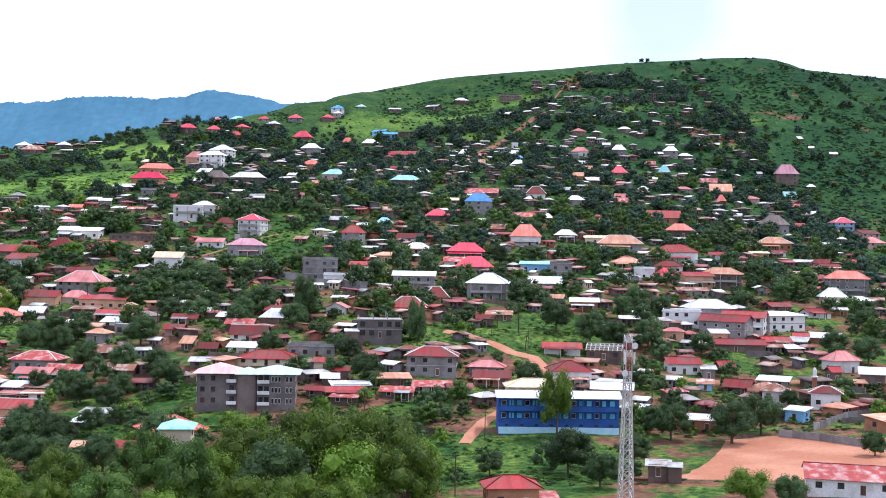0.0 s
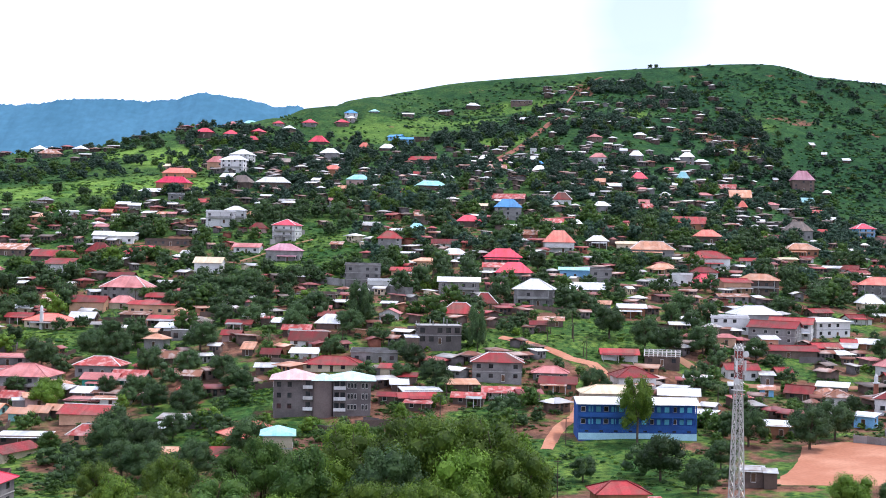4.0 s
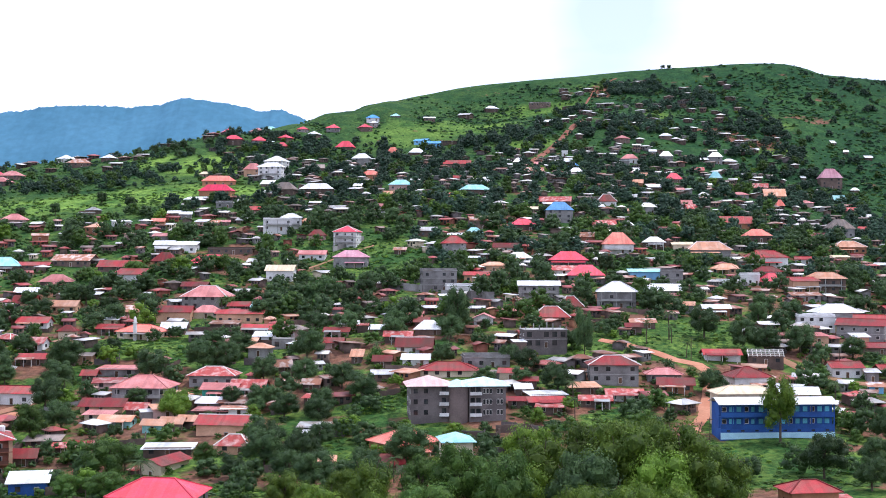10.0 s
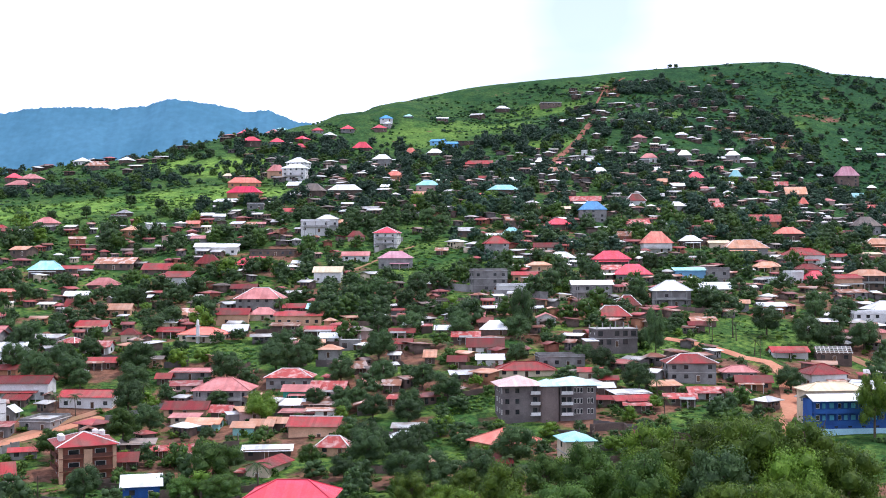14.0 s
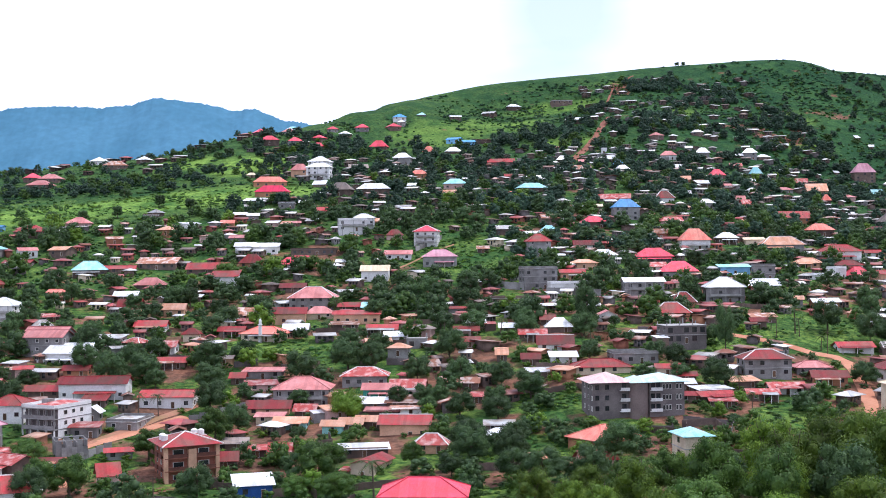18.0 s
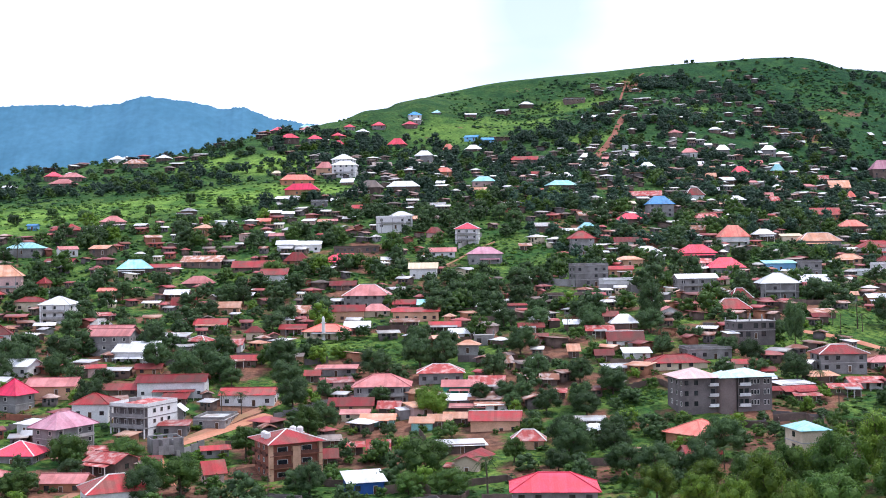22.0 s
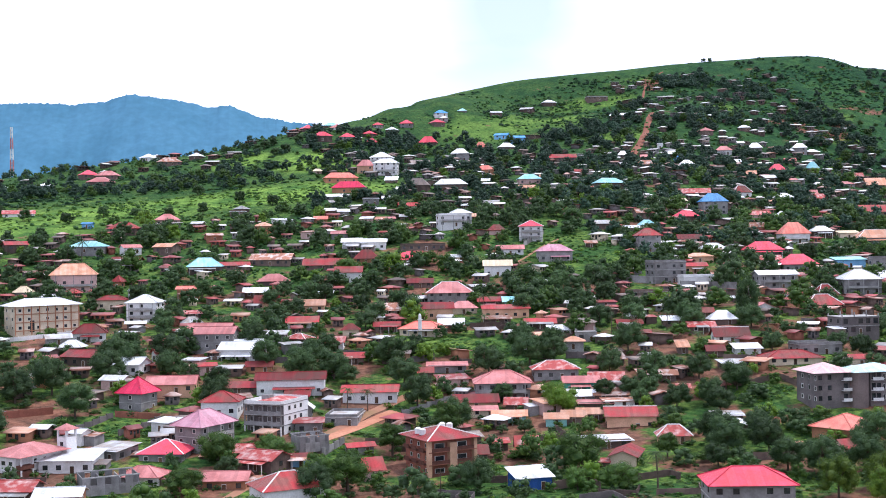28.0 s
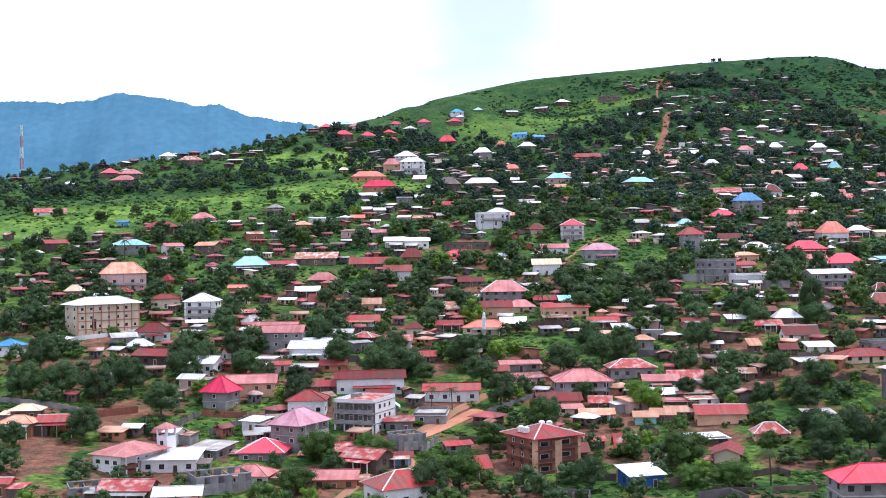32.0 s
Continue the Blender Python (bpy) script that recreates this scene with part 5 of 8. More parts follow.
house(185.1, 682.4, 17.3, 10.0, 2.09, 'hip', 'G', 'c', 9, rise=5.3, base=58.6, detail=0)
house(204.4, 698.9, 6.2, 4.0, 0.89, 'gable', 'R', 'k', 8, rise=2.2, base=60.9, detail=0)
house(167.9, 665.6, 14.1, 8.8, 0.84, 'gable', 'R', 'k', 2, rise=1.8, base=57.0, detail=0)
house(217.8, 841.6, 3.3, 4.0, 0.75, 'shed', 'W', 'd', -6, rise=1.6, base=100.9, detail=0)
house(171.7, 827.3, 3.2, 4.0, 0.75, 'shed', 'W', 'd', 3, rise=1.6, base=101.3, detail=0)
house(198.7, 891.4, 4.8, 4.0, 0.75, 'shed', 'W', 'd', -12, rise=1.8, base=124.7, detail=0)
house(273.9, 909.5, 3.7, 4.0, 0.75, 'shed', 'W', 'd', -18, rise=1.8, base=125.1, detail=0)
house(287.8, 900.9, 6.0, 4.0, 0.75, 'shed', 'W', 'd', -7, rise=1.8, base=120.2, detail=0)
house(270.5, 928.1, 3.8, 4.0, 0.75, 'shed', 'W', 'd', 7, rise=2.3, base=133.6, detail=0)
# the middle of the slope, house by house
house(-219.7, 572.7, 18.9, 10.0, 1.01, 'gable', 'U', 'd', -14, rise=2.8, base=42.4, annexes=False)
house(-195.9, 560.7, 18.3, 10.0, 0.75, 'gable', 'R', 'd', -6, rise=3.0, base=40.3, annexes=False)
house(-185.9, 536.8, 11.4, 7.1, 1.59, 'shed', 'R', 'w', -6, rise=2.5, base=34.9, annexes=False)
house(-218.7, 538.0, 13.0, 8.0, 0.75, 'hip', 'A', 'd', -4, rise=3.1, base=34.0, annexes=False)
house(-220.8, 500.3, 9.1, 5.7, 0.89, 'gable', 'R', 'p', -6, rise=3.1, base=25.7, annexes=False)
house(-225.9, 520.0, 9.5, 5.9, 0.75, 'gable', 'W', 'd', -6, rise=2.0, base=29.8, annexes=False)
house(-202.8, 492.6, 10.6, 6.6, 0.96, 'gable', 'O', 'p', -6, rise=2.3, base=24.5, annexes=False)
house(-206.5, 463.7, 11.4, 7.1, 0.83, 'gable', 'R', 'w', -4, rise=2.1, base=19.9, annexes=False)
house(-196.5, 514.0, 5.4, 4.0, 0.75, 'shed', 'W', 'd', -6, rise=0.9, base=29.2, annexes=False)
house(-179.5, 468.4, 8.3, 5.2, 0.82, 'shed', 'W', 'y', -6, rise=1.1, base=20.9, annexes=False)
house(-189.1, 444.8, 5.7, 4.0, 1.03, 'hip', 'R', 'y', -6, rise=2.1, base=17.3, annexes=False)
house(-196.5, 428.4, 8.8, 5.4, 0.92, 'gable', 'X', 'w', -10, rise=1.9, base=14.5, annexes=False)
house(-191.1, 410.0, 9.4, 5.8, 0.75, 'gable', 'R', 'd', -4, rise=1.6, base=11.0, annexes=False)
house(-175.1, 453.0, 9.1, 5.7, 0.75, 'gable', 'R', 'd', -6, rise=1.6, base=18.5, annexes=False)
house(-169.4, 480.6, 11.3, 7.0, 0.92, 'gable', 'U', 'k', 8, rise=2.4, base=23.0, annexes=False)
house(-154.9, 471.9, 13.3, 8.2, 1.47, 'gable', 'R', 'p', -3, rise=2.3, base=21.8, annexes=False)
house(-143.1, 476.9, 10.6, 6.6, 0.82, 'hip', 'A', 'y', -4, rise=2.6, base=23.3, annexes=False)
house(-128.2, 465.2, 17.6, 10.0, 1.36, 'gable', 'R', 'p', -5, rise=1.3, base=21.9, annexes=False)
house(-151.2, 451.1, 8.8, 5.4, 0.75, 'gable', 'W', 'd', -6, rise=2.2, base=18.7, annexes=False)
house(-145.9, 496.0, 18.2, 12.0, 1.79, 'hip', 'A', 'c', -8, rise=4.3, base=26.1, caps='w', annexes=False)
house(-155.4, 523.4, 10.5, 6.5, 0.75, 'gable', 'R', 'd', -6, rise=1.9, base=32.4, annexes=False)
house(-130.7, 486.3, 9.6, 6.0, 0.75, 'gable', 'R', 'd', -6, rise=1.7, base=25.5, annexes=False)
house(-123.5, 481.7, 4.9, 4.0, 0.75, 'shed', 'T', 't', -6, rise=1.9, base=25.3, annexes=False)
house(-119.2, 441.8, 10.8, 6.7, 0.75, 'gable', 'R', 'd', -6, rise=1.7, base=19.0, annexes=False)
house(-114.8, 428.2, 7.8, 4.8, 0.75, 'shed', 'W', 'w', -6, rise=1.5, base=17.3, annexes=False)
house(-133.1, 455.4, 10.1, 6.3, 0.75, 'shed', 'U', 'd', -6, rise=0.9, base=20.2, annexes=False)
house(-107.8, 417.1, 7.1, 4.4, 1.15, 'bare', 'Z', 'c', -6, rise=0.6, base=15.9, annexes=False)
house(-158.2, 560.1, 8.6, 5.3, 1.06, 'hip', 'P', 'w', -6, rise=2.4, base=42.2, annexes=False)
house(-153.7, 564.8, 6.5, 4.0, 0.98, 'gable', 'P', 'd', -6, rise=1.6, base=43.8, annexes=False)
house(-147.9, 584.4, 21.5, 10.0, 0.90, 'flat', 'G', 'd', -6, rise=2.8, base=48.3, annexes=False)
house(-176.3, 565.0, 10.6, 6.6, 0.88, 'hip', 'R', 'o', -8, rise=4.1, base=42.6, annexes=False)
house(-181.7, 593.1, 9.2, 5.7, 1.13, 'gable', 'W', 'w', -6, rise=2.0, base=49.7, annexes=False)
house(-171.3, 589.3, 11.9, 7.4, 1.32, 'shed', 'W', 'w', -6, rise=1.8, base=49.0, annexes=False)
house(-135.1, 558.9, 3.7, 4.0, 0.75, 'shed', 'W', 'y', -6, rise=1.3, base=42.9, annexes=False)
house(-119.6, 534.2, 11.9, 7.4, 1.65, 'gable', 'Y', 'w', -8, rise=2.5, base=36.5, annexes=False)
house(-107.9, 568.2, 12.1, 7.5, 0.97, 'gable', 'A', 'w', -6, rise=1.9, base=45.6, annexes=False)
house(-89.4, 554.8, 15.5, 9.6, 1.70, 'hip', 'V', 'c', -3, rise=3.1, base=42.4, annexes=False)
house(-67.0, 574.8, 5.1, 4.0, 0.75, 'shed', 'U', 'd', -6, rise=1.4, base=48.4, annexes=False)
house(-41.7, 565.0, 10.7, 8.0, 2.79, 'hip', 'R', 'c', 4, rise=3.5, base=45.9, caps='r', annexes=False)
house(-51.0, 506.5, 14.3, 10.0, 3.09, 'flat', 'Z', 'c', 6, rise=0.5, base=33.0, annexes=False)
house(-39.6, 495.1, 17.3, 7.0, 1.35, 'flat', 'W', 'w', 4, rise=0.9, base=31.7, annexes=False)
house(-33.9, 520.2, 10.3, 6.4, 1.15, 'gable', 'R', 'p', -6, rise=1.4, base=36.4, annexes=False)
house(-27.1, 502.7, 8.7, 5.4, 0.77, 'gable', 'U', 'r', -6, rise=1.4, base=33.3, annexes=False)
house(-24.7, 540.8, 12.0, 7.4, 1.01, 'hip', 'O', 'p', -6, rise=1.5, base=40.8, annexes=False)
house(-33.9, 558.9, 7.1, 4.4, 0.75, 'shed', 'W', 'd', -6, rise=0.8, base=44.9, annexes=False)
house(-15.7, 581.6, 11.3, 7.0, 0.75, 'gable', 'R', 'w', -6, rise=2.3, base=49.7, annexes=False)
house(-11.8, 558.6, 12.4, 7.7, 0.86, 'hip', 'W', 'w', -6, rise=2.7, base=44.5, annexes=False)
house(10.6, 552.7, 16.8, 10.0, 1.13, 'hip', 'P', 'c', -4, rise=3.9, base=42.9, annexes=False)
house(13.4, 519.1, 15.3, 9.5, 1.16, 'hip', 'P', 'c', -4, rise=4.4, base=36.4, annexes=False)
house(6.0, 533.7, 9.9, 6.1, 0.75, 'gable', 'X', 'w', -6, rise=2.0, base=39.5, annexes=False)
house(-11.1, 484.4, 16.0, 9.9, 2.07, 'gable', 'W', 'c', -3, rise=1.7, base=30.4, annexes=False)
house(5.3, 496.7, 3.9, 4.0, 0.86, 'shed', 'A', 'y', -6, rise=1.1, base=32.9, annexes=False)
house(-15.1, 456.0, 5.7, 4.0, 0.75, 'gable', 'X', 'w', -6, rise=1.4, base=26.9, annexes=False)
house(-2.3, 455.5, 7.9, 4.9, 0.78, 'hip', 'R', 'o', 8, rise=3.8, base=26.7, caps='w', annexes=False)
house(-12.1, 436.8, 12.7, 7.9, 0.75, 'hip', 'R', 'o', -5, rise=3.7, base=23.8, caps='w', annexes=False)
house(-38.1, 453.7, 5.0, 4.0, 0.75, 'shed', 'W', 'd', -6, rise=0.6, base=26.2, annexes=False)
house(-37.0, 432.7, 6.9, 7.6, 0.89, 'front', 'A', 'w', -6, rise=1.7, base=23.1, annexes=False)
house(-57.2, 419.6, 9.1, 5.7, 0.75, 'hip', 'W', 'd', -6, rise=3.0, base=20.4, annexes=False)
house(-61.7, 440.6, 5.4, 4.0, 0.83, 'gable', 'A', 'w', -6, rise=1.8, base=23.5, annexes=False)
house(-59.4, 431.0, 4.7, 4.0, 0.75, 'gable', 'R', 'd', -6, rise=1.7, base=22.2, annexes=False)
house(-73.7, 424.1, 7.8, 4.9, 0.75, 'shed', 'W', 'd', -6, rise=1.3, base=20.1, annexes=False)
house(-89.5, 426.4, 8.3, 5.1, 0.75, 'gable', 'R', 'k', -6, rise=1.4, base=19.1, annexes=False)
house(-89.8, 410.5, 6.0, 4.0, 0.75, 'gable', 'R', 'k', -6, rise=1.6, base=16.3, annexes=False)
house(-67.8, 411.9, 8.9, 5.5, 0.75, 'gable', 'X', 'd', -6, rise=1.7, base=18.4, annexes=False)
house(-62.4, 397.4, 11.4, 7.1, 0.81, 'gable', 'R', 'w', -6, rise=2.9, base=15.8, caps='w', annexes=False)
house(-62.3, 382.3, 8.2, 5.1, 0.75, 'shed', 'W', 'w', -4, rise=1.3, base=13.1, annexes=False)
house(-81.3, 390.7, 3.2, 4.0, 0.75, 'shed', 'O', 'd', -6, rise=2.0, base=13.3, annexes=False)
house(-72.9, 382.9, 5.2, 4.0, 0.75, 'gable', 'R', 'd', -6, rise=1.8, base=12.4, annexes=False)
house(-40.2, 379.1, 14.5, 9.0, 1.10, 'flat', 'Z', 'c', 2, rise=0.7, base=13.0, annexes=False)
house(-52.3, 370.8, 17.4, 10.0, 0.76, 'hip', 'R', 'y', -3, rise=2.1, base=10.9, caps='r', annexes=False)
house(-67.0, 479.1, 15.5, 9.6, 0.81, 'flat', 'Z', 'd', -6, rise=1.4, base=27.9, annexes=False)
house(39.5, 585.2, 14.1, 8.7, 1.71, 'hip', 'S', 'w', 0, rise=5.7, base=48.9, annexes=False)
house(60.2, 599.0, 10.4, 6.5, 1.14, 'hip', 'W', 'd', -6, rise=2.7, base=51.6, annexes=False)
house(74.8, 599.4, 9.9, 6.2, 1.05, 'shed', 'Y', 'y', -6, rise=1.2, base=50.8, annexes=False)
house(85.5, 590.5, 20.8, 10.0, 1.24, 'hip', 'O', 'c', -3, rise=4.1, base=47.5, caps='w', annexes=False)
house(123.0, 634.6, 13.9, 8.6, 1.23, 'hip', 'S', 'd', -6, rise=3.5, base=55.3, annexes=False)
house(40.4, 525.7, 13.1, 8.1, 1.27, 'shed', 'T', 'l', -6, rise=1.1, base=37.6, annexes=False)
house(49.9, 513.7, 9.1, 5.7, 2.15, 'flat', 'Z', 'c', -6, rise=1.0, base=35.5, annexes=False)
house(17.8, 468.3, 14.9, 12.0, 2.25, 'hip', 'W', 'c', -10, rise=3.8, base=27.9, caps='r', annexes=False)
house(41.3, 490.8, 13.4, 8.3, 0.85, 'shed', 'W', 'c', -10, rise=2.6, base=31.5, annexes=False)
house(52.7, 452.3, 9.8, 6.1, 1.19, 'gable', 'W', 'o', -3, rise=1.4, base=25.0, annexes=False)
house(15.0, 419.2, 5.2, 4.0, 0.95, 'gable', 'R', 'd', -6, rise=1.3, base=20.6, annexes=False)
house(20.3, 429.6, 8.5, 5.3, 0.75, 'shed', 'U', 'd', -6, rise=1.1, base=22.2, annexes=False)
house(172.5, 635.4, 16.8, 10.0, 1.26, 'hip', 'O', 'o', -3, rise=3.2, base=49.3, caps='w', annexes=False)
house(38.9, 392.6, 11.5, 7.1, 0.76, 'gable', 'R', 'w', -4, rise=1.6, base=13.7, annexes=False)
# the foot of the slope, house by house
house(-210.5, 379.3, 20.7, 8.0, 1.73, 'gable', 'R', 'w', -4, rise=1.9, base=4.9, caps='r', annexes=False)
house(-220.8, 401.2, 8.0, 5.0, 0.75, 'gable', 'R', 'o', -6, rise=1.5, base=9.7, annexes=False)
house(-226.1, 381.2, 11.4, 7.1, 0.75, 'gable', 'R', 'd', -6, rise=1.5, base=5.4, annexes=False)
house(-208.7, 369.9, 6.8, 4.2, 0.75, 'shed', 'R', 'd', -6, rise=1.2, base=3.4, annexes=False)
house(-206.3, 356.1, 3.9, 4.2, 0.94, 'front', 'W', 'c', -6, rise=1.9, base=0.8, annexes=False)
house(-205.5, 341.5, 7.5, 4.7, 1.14, 'shed', 'X', 'c', -4, rise=0.7, base=-1.7, annexes=False)
house(-186.3, 370.5, 16.4, 9.0, 1.22, 'gable', 'R', 'w', -8, rise=1.7, base=2.9, caps='r', annexes=False)
house(-195.0, 351.4, 9.3, 13.0, 0.85, 'flat', 'Z', 'c', -12, rise=0.7, base=-0.7, annexes=False)
house(-163.7, 326.1, 8.6, 5.3, 0.75, 'shed', 'G', 'd', 4, rise=0.6, base=-3.7, annexes=False)
house(-163.3, 308.3, 5.6, 4.0, 0.75, 'gable', 'R', 'd', 3, rise=2.1, base=-5.5, annexes=False)
house(-154.2, 280.9, 8.4, 7.0, 1.07, 'shed', 'W', 'b', 10, rise=1.4, base=-7.3, annexes=False)
house(-155.9, 317.5, 4.8, 4.0, 0.75, 'gable', 'X', 'd', 3, rise=1.0, base=-4.3, annexes=False)
house(-149.4, 310.4, 5.1, 4.0, 0.75, 'gable', 'X', 'd', -5, rise=3.2, base=-5.0, annexes=False)
house(-155.4, 360.4, 12.6, 7.8, 0.75, 'gable', 'R', 'p', -5, rise=2.0, base=1.3, annexes=False)
house(-154.6, 350.6, 7.6, 4.7, 0.75, 'shed', 'A', 'y', -6, rise=0.6, base=-0.0, annexes=False)
house(-148.0, 344.0, 9.2, 5.7, 0.75, 'gable', 'O', 't', -9, rise=1.3, base=-0.9, annexes=False)
house(-144.2, 353.7, 5.9, 4.0, 0.75, 'gable', 'X', 'd', -14, rise=1.9, base=0.9, annexes=False)
house(-167.3, 390.4, 4.2, 4.0, 0.75, 'gable', 'R', 'd', -6, rise=1.6, base=7.3, annexes=False)
house(-159.5, 383.4, 9.3, 5.7, 0.79, 'shed', 'X', 'k', 8, rise=0.9, base=5.7, annexes=False)
house(-159.4, 397.8, 12.5, 7.7, 0.89, 'shed', 'A', 'c', -6, rise=0.5, base=8.4, annexes=False)
house(-209.7, 311.5, 8.4, 5.2, 0.78, 'gable', 'R', 'l', -4, rise=1.0, base=-5.5, annexes=False)
house(-192.4, 320.1, 6.7, 4.1, 0.75, 'gable', 'R', 'c', 12, rise=0.8, base=-4.4, annexes=False)
house(-190.8, 296.5, 4.7, 4.0, 0.89, 'gable', 'R', 'k', 20, rise=2.9, base=-6.9, annexes=False)
house(-121.7, 366.4, 10.4, 6.0, 1.13, 'gable', 'A', 'g', -9, rise=1.7, base=4.4, annexes=False)
house(-113.3, 367.6, 10.2, 6.3, 0.82, 'gable', 'X', 'g', -12, rise=2.6, base=5.3, annexes=False)
house(-126.3, 382.7, 14.1, 8.8, 1.18, 'hip', 'X', 'c', -5, rise=2.4, base=7.0, caps='w', annexes=False)
house(-123.7, 355.6, 6.5, 4.0, 0.75, 'gable', 'W', 'c', -4, rise=1.6, base=2.6, annexes=False)
house(-115.3, 354.5, 9.7, 6.0, 0.75, 'shed', 'U', 'd', -8, rise=1.5, base=2.9, annexes=False)
house(-113.5, 348.3, 11.1, 6.9, 0.75, 'shed', 'U', 'w', -4, rise=0.3, base=1.9, annexes=False)
house(-135.9, 336.1, 5.9, 4.0, 0.81, 'gable', 'O', 't', -12, rise=1.4, base=-1.3, annexes=False)
house(-130.8, 336.3, 6.1, 4.0, 0.81, 'gable', 'O', 'd', -12, rise=1.6, base=-0.9, annexes=False)
house(-125.7, 337.6, 6.9, 4.3, 0.81, 'gable', 'O', 'd', -12, rise=1.4, base=-0.4, annexes=False)
house(-121.7, 348.3, 9.5, 5.9, 0.75, 'shed', 'A', 'd', -8, rise=0.3, base=1.4, annexes=False)
house(-110.1, 309.5, 8.1, 5.0, 0.80, 'hip', 'X', 'p', -10, rise=2.5, base=-2.8, caps='w', annexes=False)
house(-127.7, 313.4, 12.2, 7.6, 0.75, 'shed', 'W', 'd', 2, rise=0.3, base=-3.8, annexes=False)
house(-90.6, 322.7, 7.5, 4.7, 0.75, 'shed', 'Z', 'd', -6, rise=0.6, base=0.2, annexes=False)
house(-91.6, 314.1, 6.4, 4.0, 0.75, 'hip', 'W', 'd', 6, rise=1.4, base=-1.1, annexes=False)
house(-71.5, 285.5, 8.5, 5.3, 0.75, 'gable', 'R', 'k', 8, rise=2.0, base=-3.4, annexes=False)
house(-85.2, 290.0, 3.2, 4.0, 0.75, 'gable', 'O', 'd', 0, rise=1.1, base=-3.5, annexes=False)
house(-100.5, 369.1, 3.9, 4.0, 0.75, 'shed', 'U', 'd', 4, rise=1.2, base=7.1, annexes=False)
house(-94.2, 365.6, 4.8, 4.0, 0.75, 'gable', 'U', 'd', -9, rise=1.5, base=7.0, annexes=False)
house(-106.5, 387.6, 7.5, 4.6, 0.75, 'gable', 'U', 'd', 20, rise=2.1, base=10.2, annexes=False)
house(-93.5, 352.1, 3.2, 4.0, 0.75, 'shed', 'X', 'd', -14, rise=0.7, base=4.5, annexes=False)
house(-71.7, 369.6, 8.1, 5.0, 0.75, 'shed', 'Z', 'd', 3, rise=0.8, base=9.7, annexes=False)
house(-29.3, 355.5, 5.3, 4.0, 0.75, 'gable', 'R', 'd', -8, rise=1.1, base=9.0, annexes=False)
house(-31.7, 348.2, 4.3, 4.0, 0.75, 'gable', 'W', 'd', 6, rise=1.3, base=7.5, annexes=False)
house(-25.5, 342.8, 10.2, 6.3, 0.75, 'shed', 'W', 'd', 12, rise=0.5, base=6.4, annexes=False)
house(-26.4, 336.6, 10.0, 6.2, 0.75, 'gable', 'R', 'd', 8, rise=1.1, base=5.2, annexes=False)
house(-33.5, 336.5, 6.6, 4.1, 0.75, 'gable', 'R', 'd', -6, rise=0.9, base=5.4, annexes=False)
house(-25.8, 330.6, 6.7, 4.2, 0.75, 'shed', 'X', 'd', -10, rise=0.7, base=4.4, annexes=False)
house(-13.7, 350.6, 8.8, 5.5, 0.75, 'shed', 'O', 'd', 10, rise=0.9, base=7.7, annexes=False)
house(-11.8, 338.0, 8.5, 5.3, 0.75, 'gable', 'X', 'd', -8, rise=1.2, base=5.3, annexes=False)
house(-2.3, 345.0, 10.0, 6.2, 0.75, 'gable', 'X', 'w', -4, rise=1.3, base=6.2, annexes=False)
house(13.8, 365.9, 10.3, 6.4, 0.94, 'hip', 'A', 'c', -6, rise=1.7, base=9.4, caps='r', annexes=False)
house(15.2, 355.4, 10.1, 6.2, 0.91, 'gable', 'R', 'o', -10, rise=1.8, base=7.4, annexes=False)

# ---- buildings with a look of their own ----


def building(name, x, y, z, turn, label, category="building"):
    ob = new(name)
    ob.matrix_basis = pose(x, y, z, 0, 0, turn)
    return tagged(ob, label, category)


def put_windows(ob, spots, me=None, w=1.3, h=1.2, face=0, off=0.0):
    """Windows in a wall: spots of (along, height); face: degrees by which the wall is turned from -y; off: its distance from the middle."""
    for u, v in spots:
        part("window", me or WINDOW, ob, at=pose(0, 0, 0, 0, 0, face) @ pose(u, -off - 0.012, v) @ Matrix.Diagonal((w, 1, h, 1)))


WHITE = WALLS["w"]
PALE_MINT = material("roof_pale_mint", (0.42, 0.62, 0.60), (0.56, 0.68, 0.66), 0.3, 0.45, ribs=2.2)
PALE_ROSE = material("roof_pale_rose", (0.68, 0.40, 0.38), (0.70, 0.52, 0.50), 0.3, 0.5, ribs=2.2)
PALE_BLUE = material("pale_blue_paint", (0.42, 0.66, 0.78), (0.36, 0.58, 0.7), 0.5, 0.7)
SHUTTER = material("aqua_shutter_paint", (0.16, 0.55, 0.68), (0.13, 0.46, 0.58), 0.6, 0.6, spread=0.2)
SHUTTER_WINDOW = inset_panel("window", SHUTTER, SHUTTER, 0.1, -0.03)
BROWN_RAIL = material("brown_railing", (0.13, 0.055, 0.04), (0.10, 0.04, 0.03), 0.8, 0.7)


